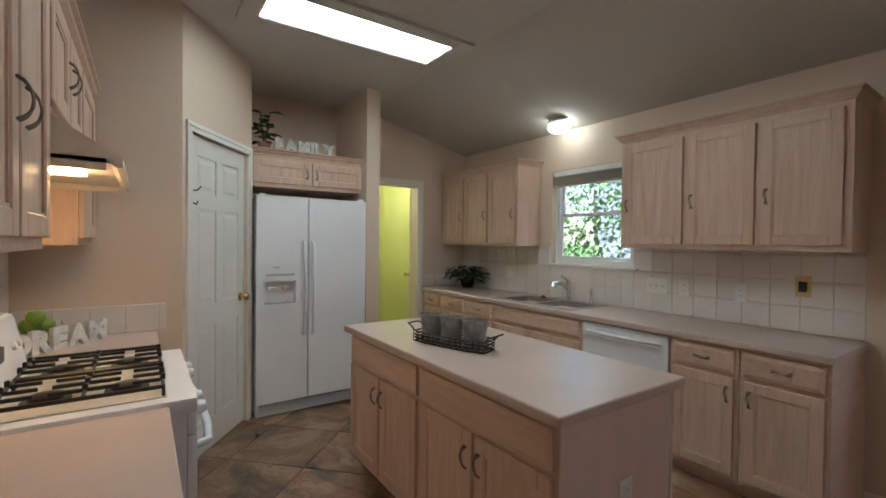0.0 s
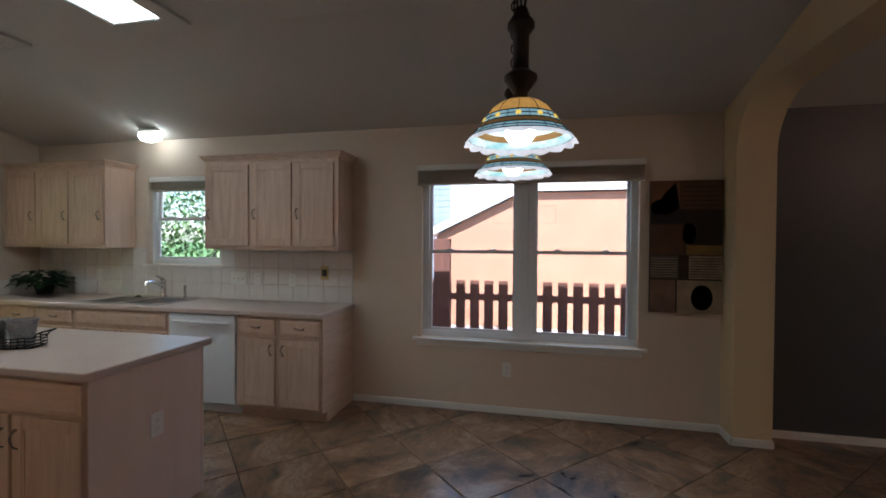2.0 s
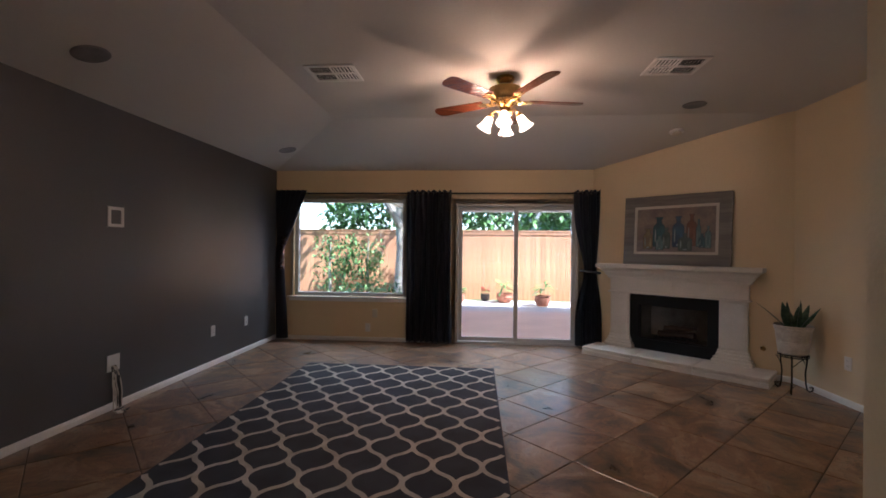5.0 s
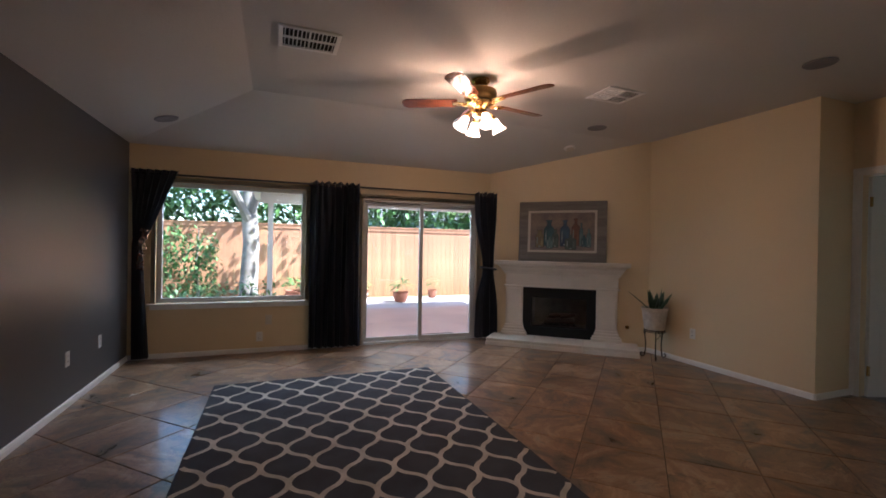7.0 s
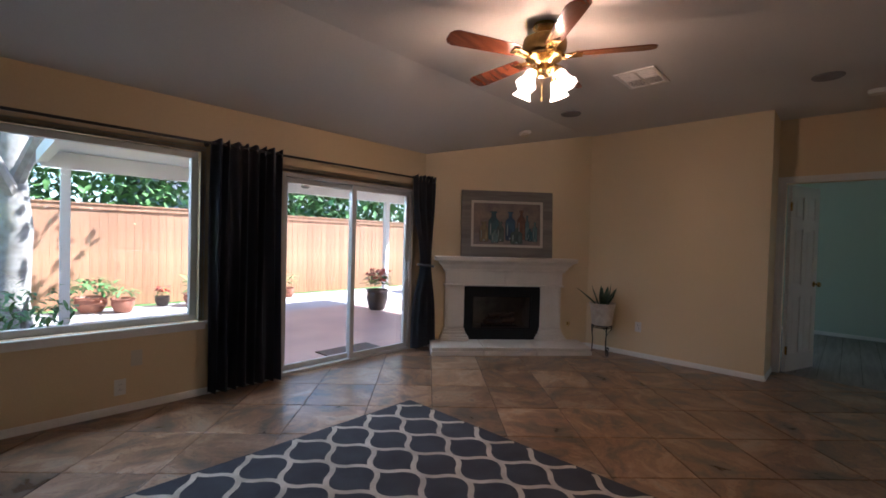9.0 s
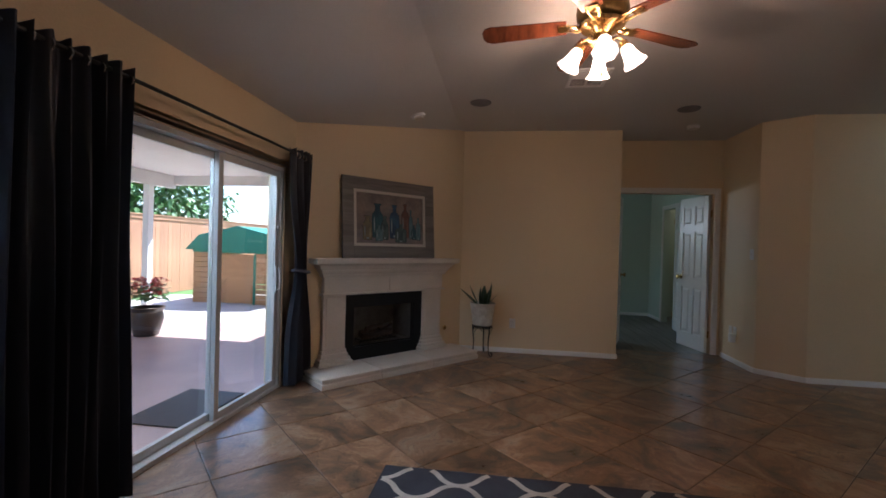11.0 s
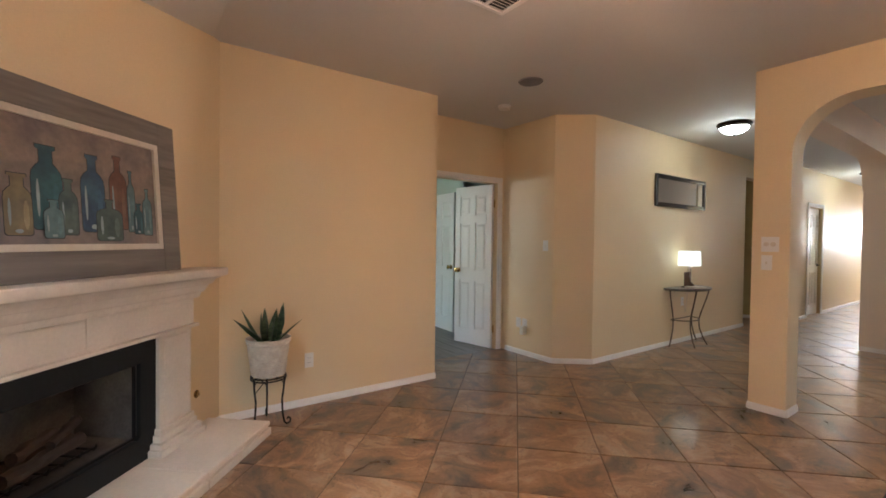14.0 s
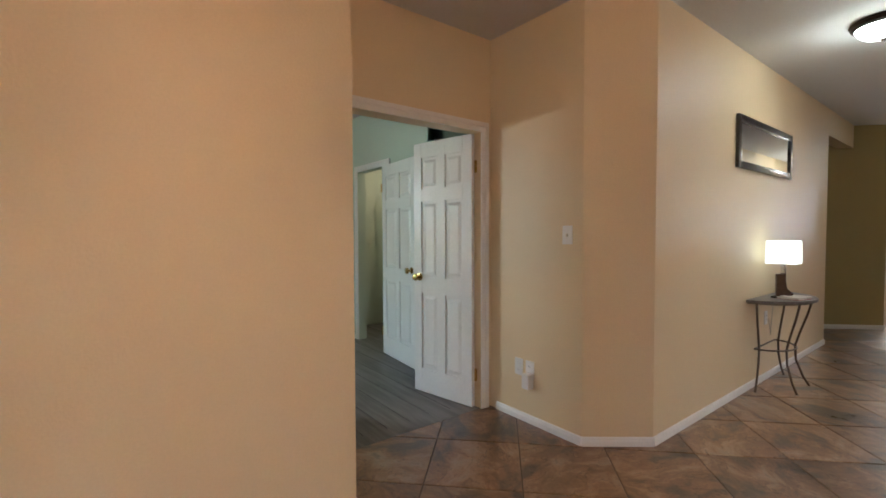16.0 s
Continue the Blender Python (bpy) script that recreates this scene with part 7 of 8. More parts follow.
def ceiling_pose(x, y):
    """On the ceiling's underside, tilted with it."""
    ze, zs = ZE + (XE - x) * 0.25, ZE + (y - YS) * 0.2353
    if ze < ZC and ze <= zs:
        return pose(x, y, ze, 0, 14.036, 0)
    if zs < ZC:
        return pose(x, y, zs, 13.8, 0, 0)
    return pose(x, y, ZC)


for x, y in ((2.70, -3.88), (2.64, -6.60), (-1.81, -5.70), (-2.10, -3.65)):
    round_fixture("ceiling_speaker", ceiling_pose(x, y), 0.105, "round grey in-ceiling speaker", "speaker", M_SPK)
c = round_fixture("smoke_detector", pose(-2.74, -3.35, ZC), 0.065, "small round white smoke detector on the ceiling", "smoke detector", M_PLAS, 0.035)
c = round_fixture("recessed_light", ceiling_pose(-1.93, -6.35), 0.075, "small white round eyeball ceiling light, off", "ceiling light", M_TRIM, 0.02)
bm = bmesh.new()
lathe(bm, [(0.045, -0.02), (0.05, -0.035), (0.03, -0.045), (0, -0.045)], 20)
part("eyeball", bm, M_PLASD, c, smooth=True)


# ---- rug ----
def rug():
    x0, x1, y0, y1 = 0.07, 2.13, -6.08, -3.04
    c = place("area_rug", pose(x0, y0, 0.0045), "dark slate grey rug with a cream ogee trellis pattern", "rug")
    W, L = x1 - x0, y1 - y0
    part("rug_base", bx(0, W, 0, L, 0.0, 0.009, bevel=0.002), M_RUG, c)
    nx, ny = 7, 14
    px, py = W / nx, L / ny * 2
    bm = bmesh.new()
    t = 0.0165

    def ribbon(pts, lift):
        prev = None
        for i, p in enumerate(pts):
            a, b = pts[max(i - 1, 0)], pts[min(i + 1, len(pts) - 1)]
            d = Vector((b[0] - a[0], b[1] - a[1])).normalized()
            n = Vector((-d.y, d.x)) * t
            q = [bm.verts.new((p[0] + n.x * k, p[1] + n.y * k, 0.0098 + lift)) for k in (-1, 1)]
            if prev:
                bm.faces.new((prev[0], q[0], q[1], prev[1]))
            prev = q
    steps = 12
    for i in range(nx + 1):
        for s in (-1, 1):
            pts = []
            for k in range(ny * steps // 1 + 1):
                y = L * k / (ny * steps)
                ph = 2 * math.pi * (y / py)
                x = i * px + s * px * 0.25 * (1 - math.cos(ph)) * 1.0
                # two mirrored waves that meet and part: an ogee
                x = i * px + s * (px * 0.5 * 0.5 * (1 + math.copysign(abs(math.cos(ph)) ** 0.75, math.cos(ph))) - px * 0.0)
                pts.append((x, y))
            run = []
            for p in pts:
                if 0.008 <= p[0] <= W - 0.008 and 0.006 <= p[1] <= L - 0.006:
                    run.append(p)
                else:
                    if len(run) > 1:
                        ribbon(run, 0.0004 if s > 0 else 0.0)
                    run = []
            if len(run) > 1:
                ribbon(run, 0.0004 if s > 0 else 0.0)
    o = part("trellis_pattern", bm, M_RUGC, c)


M_RUG = material("slate_wool_pile", (0.065, 0.07, 0.085), 0.95, second=(0.05, 0.052, 0.065), scale=5, fine=240, bump=0.6, vary=0.25, spec=0.2)
M_RUGC = material("cream_wool_pile", (0.60, 0.55, 0.48), 0.95, second=(0.42, 0.38, 0.32), scale=6, fine=240, bump=0.6, vary=0.2, spec=0.2)
rug()

# ---- double doors and the bedroom ----
door("double_door", mat4(-3.47, -2.815, 0, (-0.982, -0.19), (0.19, -0.982)), 0.60, 2.03, "white six panel door of a pair, standing open into the bedroom", side=(0, 1), narrow=True)
door("double_door", mat4(-3.47, -3.985, 0, (-0.94, 0.34), (-0.34, -0.94)) @ pose(0, -0.035, 0), 0.60, 2.03, "white six panel door of a pair, swung back into the dark bedroom", side=(0, 1), narrow=True)
finish("bedroom_floor", bx(-7.39, -3.43, -6.99, -1.21, -0.011, 0.0005), wood("grey_vinyl_plank", (0.20, 0.19, 0.175), (0.12, 0.115, 0.105), rough=0.45, axis="X"), kind="structure")
bm = bmesh.new()
for i in range(32):
    y = -6.9 + i * 0.178
    box(bm, -7.39, -3.56, y, y + 0.003, 0.0006, 0.0012)
finish("bedroom_floor_joints", bm, M_DARK, kind="structure")
wall("wall_closet", (-4.35, -2.53), (-6.65, -2.53), 0.1, -0.1, 2.9, M_SAGE, [(0.87, 1.57, -0.1, 2.05)])
wall("wall_closet_side", (-4.35, -1.2), (-4.35, -2.53), 0.1, -0.1, 2.9, M_SAGE)
casing("trim_closet", (-5.22, -2.53), (-5.92, -2.53), 2.05)
baseboard("baseboard_bedroom", [((-5.99, -2.53), (-6.65, -2.53)), ((-6.65, -2.53), (-6.65, -7.0)), ((-4.35, -2.53), (-5.15, -2.53))])
door("closet_door", mat4(-5.20, -2.605, 0, (0.995, -0.10), (0.10, 0.995)), 0.74, 2.03, "white six panel closet door standing open in the bedroom", side=(0, 1), narrow=True, knob="ball")


def closet_shelves():
    c = place("closet_shelving", pose(-6.0, -1.5, 0), "brown wire and board shelving inside the closet", "shelving")
    for z in (0.25, 0.55, 0.85, 1.15, 1.85):
        bm = bmesh.new()
        for k in range(5):
            rod(bm, [(-0.45, -0.35 + 0.08 * k, z), (0.75, -0.35 + 0.08 * k, z)], 0.005, 5)
        for k in range(8):
            rod(bm, [(-0.40 + 0.16 * k, -0.36, z - 0.004), (-0.40 + 0.16 * k, 0.0, z - 0.004)], 0.004, 5)
        part("shelf", bm, M_TRIM, c)
    bm = bmesh.new()
    for x in (-0.42, 0.72):
        for y in (-0.35, -0.02):
            rod(bm, [(x, y, 0.0), (x, y, 1.9)], 0.01, 6)
    part("uprights", bm, M_TRIM, c)


closet_shelves()


# ---- hall ----
def mirror():
    y0, y1, z0, z1 = -1.15, 0.18, 1.80, 2.21
    c = place("wall_mirror", mat4(-2.35, y0, z0, (0, 1), (-1, 0)), "long horizontal mirror in a glossy black wooden frame", "mirror")
    w, h, f = y1 - y0, z1 - z0, 0.055
    bm = bmesh.new()
    for a, b, cc, d in ((0, f, 0, h), (w - f, w, 0, h), (f, w - f, 0, f), (f, w - f, h - f, h)):
        box(bm, a, b, -0.028, -0.002, cc, d, bevel=0.008)
    part("frame", bm, M_BLKW, c, smooth=True)
    part("mirror_glass", bx(f - 0.004, w - f + 0.004, -0.014, -0.006, f - 0.004, h - f + 0.004), M_MIRR, c)


M_BLKW = material("glossy_black_wood", (0.015, 0.012, 0.012), 0.22, scale=5, fine=40, bump=0.05, vary=0.2, coat=0.4)
M_MIRR = material("silvered_mirror", (0.9, 0.9, 0.9), 0.01, metal=1.0, scale=3, fine=9, bump=0, vary=0.0)
mirror()


def console_table():
    cx, cy, zt, R = -2.335, -0.47, 0.76, 0.43
    c = place("console_table", pose(cx, cy, 0), "half-round console table with a dark top and curved iron legs", "table")
    out = [(R * 0.82 * math.sin(t), R * math.cos(t) * 1.0) for t in [math.pi * k / 24 for k in range(25)]]
    bm = bmesh.new()
    prism(bm, [(0.0, R)] + out[1:-1] + [(0.0, -R)], zt - 0.022, zt)
    part("top", bm, M_DSTONE, c)
    bm = bmesh.new()
    rod(bm, [(x * 0.93, y * 0.93, zt - 0.028) for x, y in out], 0.006, 6)
    part("apron_ring", bm, M_BRZ2, c, smooth=True)
    for a in (8, 62, 118, 172):
        t = radians(a)
        s, q = math.sin(t) * 0.82, math.cos(t)
        bm = bmesh.new()
        rod(bm, [(s * r + 0.012, q * r, z) for r, z in ((R * 0.88, zt - 0.03), (R * 0.80, zt - 0.15), (R * 0.66, 0.45), (R * 0.58, 0.34), (R * 0.60, 0.22), (R * 0.74, 0.08), (R * 0.86, 0.006))], 0.0085, 8)
        part("leg", bm, M_BRZ2, c, smooth=True)
    bm = bmesh.new()
    rod(bm, [(x * 0.60 + 0.012, y * 0.60, 0.335) for x, y in out], 0.007, 6)
    rod(bm, [(0.012, -R * 0.6, 0.335), (0.012, R * 0.6, 0.335)], 0.007, 6)
    part("stretcher_ring", bm, M_BRZ2, c, smooth=True)
    # lamp
    l = place("table_lamp", pose(cx + 0.15, cy - 0.08, zt), "dark metal table lamp with a square white fabric shade, lit", "table lamp")
    bm = bmesh.new()
    box(bm, -0.065, 0.065, -0.065, 0.065, 0.0, 0.015, bevel=0.003)
    part("base", bm, M_BRONZE, l)
    bm = bmesh.new()
    box(bm, -0.012, 0.012, -0.032, -0.018, 0.0155, 0.27, bevel=0.002)
    box(bm, -0.012, 0.012, 0.018, 0.032, 0.0155, 0.27, bevel=0.002)
    box(bm, -0.012, 0.012, -0.018, 0.018, 0.25, 0.268, bevel=0.002)
    lathe(bm, [(0.012, 0.27), (0.012, 0.30)], 10)
    part("stem", bm, M_CHROME, l)
    bm = bmesh.new()
    a = 0.100
    R0 = [bm.verts.new((x, y, 0.285)) for x, y in ((-a, -a), (a, -a), (a, a), (-a, a))]
    R1 = [bm.verts.new((x * 0.96, y * 0.96, 0.475)) for x, y in ((-a, -a), (a, -a), (a, a), (-a, a))]
    fs = [bm.faces.new((R0[i], R0[(i + 1) % 4], R1[(i + 1) % 4], R1[i])) for i in range(4)]
    bmesh.ops.solidify(bm, geom=fs, thickness=0.003)
    part("shade", bm, M_LSHADE, l)
    bm = bmesh.new()
    lathe(bm, [(0, 0.30), (0.012, 0.30), (0.028, 0.34), (0.03, 0.37), (0.018, 0.40), (0, 0.405)], 16)
    part("bulb", bm, M_BULBT, l, smooth=True)
    # boot
    b = place("boot_ornament", pose(cx + 0.15, cy - 0.14, zt + 0.0205, 0, 0, 25), "small brown cowboy boot ornament standing on the table", "ornament")
    bm = bmesh.new()
    prof = [(-0.03, 0.012), (-0.034, 0.05), (-0.026, 0.09), (-0.036, 0.185), (-0.01, 0.175), (0.03, 0.192), (0.026, 0.10), (0.035, 0.06), (0.075, 0.035), (0.085, 0.016), (0.06, 0.006), (0.01, 0.012)]
    A = [bm.verts.new((x, -0.022, z)) for x, z in prof]
    B = [bm.verts.new((x, 0.022, z)) for x, z in prof]
    n = len(prof)
    for i in range(n):
        bm.faces.new((A[i], A[(i + 1) % n], B[(i + 1) % n], B[i]))
    bm.faces.new(A)
    bm.faces.new(B)
    bmesh.ops.bevel(bm, geom=bm.edges[:], offset=0.006, segments=2, affect="EDGES", clamp_overlap=True)
    box(bm, -0.032, -0.005, -0.016, 0.016, 0.0, 0.016)
    part("boot", bm, M_LEATHER, b, smooth=True)
    bk = place("book", pose(cx + 0.22, cy - 0.06, zt + 0.0005, 0, 0, 80), "thin white book with a red edge lying on the table", "book")
    part("pages", bx(-0.10, 0.10, -0.075, 0.075, 0.002, 0.012), M_PLAS, bk)
    part("cover", bx(-0.105, 0.105, -0.08, 0.08, 0.0125, 0.0195, bevel=0.001), M_PLAS, bk)
    part("back_cover", bx(-0.105, 0.105, -0.08, 0.08, 0.0, 0.0018), M_REDC, bk)
    p = plate(mat4(-2.35, -0.38, 0.55, (0, 1), (-1, 0)), "white outlet behind the console table with a lamp plug")
    bm = bmesh.new()
    rod(bm, [(0, -0.02, 0.0), (-0.02, -0.04, -0.08), (0.03, -0.03, -0.15), (0.06, -0.03, 0.0), (0.07, -0.04, 0.18)], 0.003, 5)
    part("plug_cord", bm, M_PLASD, p)


M_DSTONE = material("dark_mottled_stone", (0.09, 0.075, 0.065), 0.3, second=(0.16, 0.13, 0.11), scale=20, fine=80, bump=0.05, vary=0.2)
M_BRZ2 = material("brushed_bronze_iron", (0.16, 0.12, 0.09), 0.45, metal=0.8, scale=9, fine=60, bump=0.05, vary=0.15)
M_LSHADE = material("lit_white_lampshade", (0.75, 0.78, 0.72), 0.8, emit=(0.92, 1.0, 0.95), strength=0.08, fine=200, bump=0.1, vary=0.04)
M_LEATHER = material("worn_brown_leather", (0.11, 0.05, 0.025), 0.5, scale=20, fine=80, bump=0.15, vary=0.25)
M_BULBT = emitter("table_lamp_bulb_glow", (0.95, 1.0, 0.9), 0.5)
M_REDC = material("red_cloth_cover", (0.35, 0.04, 0.03), 0.6, scale=20, fine=80, bump=0.1, vary=0.1)
console_table()


def hall_light(x, y, name="ceiling_light"):
    c = place(name, pose(x, y, ZC), "flush ceiling light with a bronze rim and lit opal bowl", "ceiling light", "hall ceiling lights")
    bm = bmesh.new()
    lathe(bm, [(0, -0.001), (0.17, -0.001), (0.178, -0.015), (0.165, -0.03), (0.168, -0.038), (0.15, -0.05), (0.145, -0.046)], 36)
    part("rim", bm, M_BRONZE, c, smooth=True)
    bm = bmesh.new()
    lathe(bm, [(0.147, -0.044), (0.135, -0.07), (0.10, -0.10), (0.05, -0.118), (0, -0.122)], 36)
    part("glass_bowl", bm, M_BOWL, c, smooth=True)
    bm = bmesh.new()
    lathe(bm, [(0.0, -0.121), (0.018, -0.123), (0.012, -0.135), (0.006, -0.145), (0, -0.15)], 12)
    part("finial", bm, M_BRONZE, c, smooth=True)


M_BOWL = emitter("opal_bowl_glow", (0.93, 1.0, 0.95), 1.6)
hall_light(-1.60, -0.82)
hall_light(-1.45, 4.9)
door("hall_door", mat4(-2.10, 3.645, 0, (0, 1), (-1, 0)), 0.80, 2.03, "white six panel hall door with a bronze lever, shut", side=(0,), knob="lever", knob_mat=M_BRONZE)


def front_door():
    """A stained timber frame with tall bright glass at the end of the hall."""
    c = place("front_door", mat4(-1.92, 9.03, 0, (1, 0), (0, 1)), "dark stained front door with tall glass panes in the hall", "door")
    bm = bmesh.new()
    for a, b, z0, z1 in ((0, 0.12, 0, 2.08), (0.84, 0.95, 0, 2.08), (0.12, 0.84, 0, 0.25), (0.12, 0.84, 1.95, 2.08), (0.46, 0.50, 0.25, 1.95)):
        box(bm, a, b, 0, 0.045, z0, z1, bevel=0.004)
    part("leaf", bm, M_STAIN, c)
    for a, b in ((0.12, 0.46), (0.50, 0.84)):
        part("pane", bx(a, b, 0.018, 0.026, 0.25, 1.95), M_GLASS, c).visible_shadow = False


M_STAIN = wood("dark_stained_door_wood", (0.16, 0.06, 0.03), (0.09, 0.03, 0.015), rough=0.4)
front_door()

# ---- outside ----
M_CONC = material("pale_patio_concrete", (0.52, 0.47, 0.43), 0.75, second=(0.42, 0.37, 0.34), scale=1.5, fine=60, bump=0.2, vary=0.12)
M_REDP = material("reddish_painted_patio", (0.46, 0.32, 0.285), 0.4, second=(0.38, 0.26, 0.235), scale=1.5, fine=60, bump=0.15, vary=0.1)
M_GRASS = material("lawn_green", (0.07, 0.16, 0.03), 0.9, second=(0.11, 0.20, 0.05), scale=3, fine=90, bump=0.6, vary=0.3)
M_FENCE = wood("red_cedar_picket", (0.52, 0.27, 0.145), (0.40, 0.19, 0.10), rough=0.8, by_object=0.14)
M_WHITEP = material("white_patio_paint", (0.74, 0.72, 0.70), 0.6, scale=3, fine=60, bump=0.05, vary=0.05)
M_LEAF = material("garden_leaf", (0.09, 0.19, 0.045), 0.5, second=(0.17, 0.30, 0.10), scale=1.2, fine=20, bump=0.1, vary=0.25)
M_LEAFD = material("shade_leaf", (0.03, 0.08, 0.025), 0.5, second=(0.06, 0.12, 0.04), scale=1.2, fine=20, bump=0.1, vary=0.25)
M_BARK = material("pale_mottled_bark", (0.24, 0.21, 0.18), 0.9, second=(0.38, 0.35, 0.31), scale=7, fine=40, bump=0.8, vary=0.3)
M_TERRA = material("terracotta", (0.38, 0.15, 0.09), 0.7, scale=9, fine=60, bump=0.1, vary=0.15)
M_DKPOT = material("dark_glazed_pot", (0.05, 0.035, 0.03), 0.3, scale=9, fine=60, bump=0.05, vary=0.2)
M_RED = material("red_petals", (0.60, 0.05, 0.04), 0.6, second=(0.7, 0.18, 0.15), scale=20, fine=60, bump=0.0, vary=0.2)
M_SIDING = material("pale_lap_siding", (0.20, 0.235, 0.29), 0.7, scale=2, fine=60, bump=0.05, vary=0.06)
M_STUCCO = material("pale_orange_gable_paint", (0.46, 0.235, 0.145), 0.8, second=(0.42, 0.205, 0.125), scale=2, fine=60, bump=0.2, vary=0.08)
M_ROOFG = material("grey_shingle_roof", (0.13, 0.13, 0.14), 0.9, scale=3, fine=40, bump=0.4, vary=0.25)

GZ = -0.12
bm = bmesh.new()
vs = [bm.verts.new(p) for p in ((-400, -400, GZ - 0.05), (400, -400, GZ - 0.05), (400, 400, GZ - 0.05), (-400, 400, GZ - 0.05))]
bm.faces.new(vs)
finish("ground", bm, M_GRASS, kind="structure")
finish("patio_slab", bx(-4.2, 3.2, -11.2, -7.465, GZ - 0.2, GZ + 0.04), M_REDP, kind="structure")
finish("pavement", bx(-7.2, 3.2, -13.4, -11.205, GZ - 0.2, GZ + 0.03), M_CONC, kind="structure")
finish("pavement_side", bx(-7.2, -4.205, -11.2, -9.0, GZ - 0.2, GZ + 0.03), M_CONC, kind="structure")
dm = place("door_mat", pose(-0.70, -7.95, GZ + 0.0405), "dark brown door mat on the patio outside the sliding door", "door mat")
part("mat", bx(-0.38, 0.38, -0.26, 0.26, 0, 0.012, bevel=0.003), M_BRONZE, dm)


def patio_cover():
    c = place("patio_cover", pose(0, 0, 0), "white painted patio cover on square posts", "patio cover")
    part("roof", bx(-4.3, 1.95, -11.1, -7.80, 2.36, 2.44), M_WHITEP, c)
    part("back_beam", bx(-4.3, 1.95, -7.795, -7.47, 2.34, 2.46), M_WHITEP, c)
    bm = bmesh.new()
    box(bm, -4.3, 1.95, -11.16, -11.05, 2.14, 2.355)
    box(bm, 1.90, 2.0, -11.16, -7.5, 2.20, 2.355)
    box(bm, -4.35, -4.25, -11.16, -7.5, 2.20, 2.355)
    part("fascia", bm, M_WHITEP, c)
    for x in (-3.72, 1.72):
        part("post", bx(x - 0.05, x + 0.05, -11.1, -11.0, GZ + 0.04, 2.139), M_WHITEP, c)


patio_cover()
M_WFAN = material("weathered_white_blade", (0.45, 0.42, 0.38), 0.6, scale=9, fine=60, bump=0.05, vary=0.15)
ceiling_fan("patio_fan", pose(-0.75, -9.3, 2.355), "off-white patio ceiling fan with five blades under the cover", blade_mat=M_WFAN, lights=False, metal=M_WFAN, turn=12, R=0.6)
for x, y in ((0.4, -9.0),):
    c = round_fixture("patio_light", pose(x, y, 2.359), 0.09, "round glowing patio ceiling light under the cover", "ceiling light", M_WHITEP, 0.02)
    part("lamp", bx(-0.04, 0.04, -0.04, 0.04, -0.03, -0.021, bevel=0.004), emitter("patio_lamp_glow", (1, 0.9, 0.75), 5), c)


def fence(name, a, b, h, label, gap=0.004, w=0.14, rails=True, z0=GZ - 0.04, cap=True, thick=0.018):
    """Upright pickets from a to b; copies share one mesh."""
    a, b = Vector(a), Vector(b)
    L = (b - a).length
    d = (b - a) / L
    c = place(name, mat4(a.x, a.y, z0, (d.x, d.y), (-d.y, d.x)), label, "fence")
    n = int(L / (w + gap))
    bm = bx(0, w, -thick / 2, thick / 2, 0, h)
    first = part("picket", bm, M_FENCE, c)
    for i in range(1, n):
        o = bpy.data.objects.new("picket", first.data)
        scene.collection.objects.link(o)
        o.parent = c
        o.location = (i * (w + gap), 0.003 if i % 3 == 0 else 0, -0.012 if i % 4 == 1 else 0)
    for z in (0.25, h * 0.5, h - 0.25):
        part("rail", bx(0, L, thick / 2 + 0.004, thick / 2 + 0.042, z, z + 0.085), M_FENCE, c)
    if cap:
        part("cap_board", bx(-0.01, L, -0.05, 0.07, h + 0.004, h + 0.03), M_FENCE, c)
        part("trim_board", bx(-0.01, L, -thick / 2 - 0.022, -thick / 2 - 0.004, h - 0.09, h + 0.0035), M_FENCE, c)
    return c


fence("garden_fence", (6.5, -14.2), (-13.0, -14.2), 2.0, "tall reddish cedar board fence with a cap board behind the garden")
fence("side_fence", (-13.0, -14.2), (-13.0, -4.0), 1.8, "tall weathered cedar fence along the side of the garden")


def potted(name, x, y, r, h, mat, label, leaves=60, spread=0.3, hh=0.35, L=0.16, W=0.05, leafmat=None, flowers=0, seed=1):
    c = place(name, pose(x, y, GZ + 0.04), label, "plant")
    bm = bmesh.new()
    lathe(bm, [(r * 0.62, 0), (r * 0.7, 0.01), (r * 0.98, h * 0.6), (r * 0.9, h * 0.85), (r, h * 0.93), (r * 1.05, h), (r * 0.93, h), (r * 0.85, h * 0.9), (0, h * 0.88)], 24)
    part("pot", bm, mat, c, smooth=True)
    part("foliage", foliage(leaves, spread, spread, hh * 0.6, (0, 0, h + hh * 0.4), L, W, seed, 0.25), leafmat or M_LEAF, c)
    if flowers:
        rnd = random.Random(seed + 50)
        bm = bmesh.new()
        for _ in range(flowers):
            a, k = rnd.uniform(0, 6.28), rnd.uniform(0.3, 1.0)
            p = Vector((spread * 1.05 * k * math.cos(a), spread * 1.05 * k * math.sin(a), h + hh * rnd.uniform(0.45, 1.05)))
            for j in range(7):
                leaf(bm, p, (math.cos(j * 0.9), math.sin(j * 0.9), 0.5), 0.07, 0.055, 0.3, n=2)
                leaf(bm, p + Vector((0, 0, 0.012)), (math.cos(j * 0.9 + 0.4), math.sin(j * 0.9 + 0.4), 1.2), 0.035, 0.03, 0.1, n=2)
        part("flowers", bm, M_RED, c)
    return c


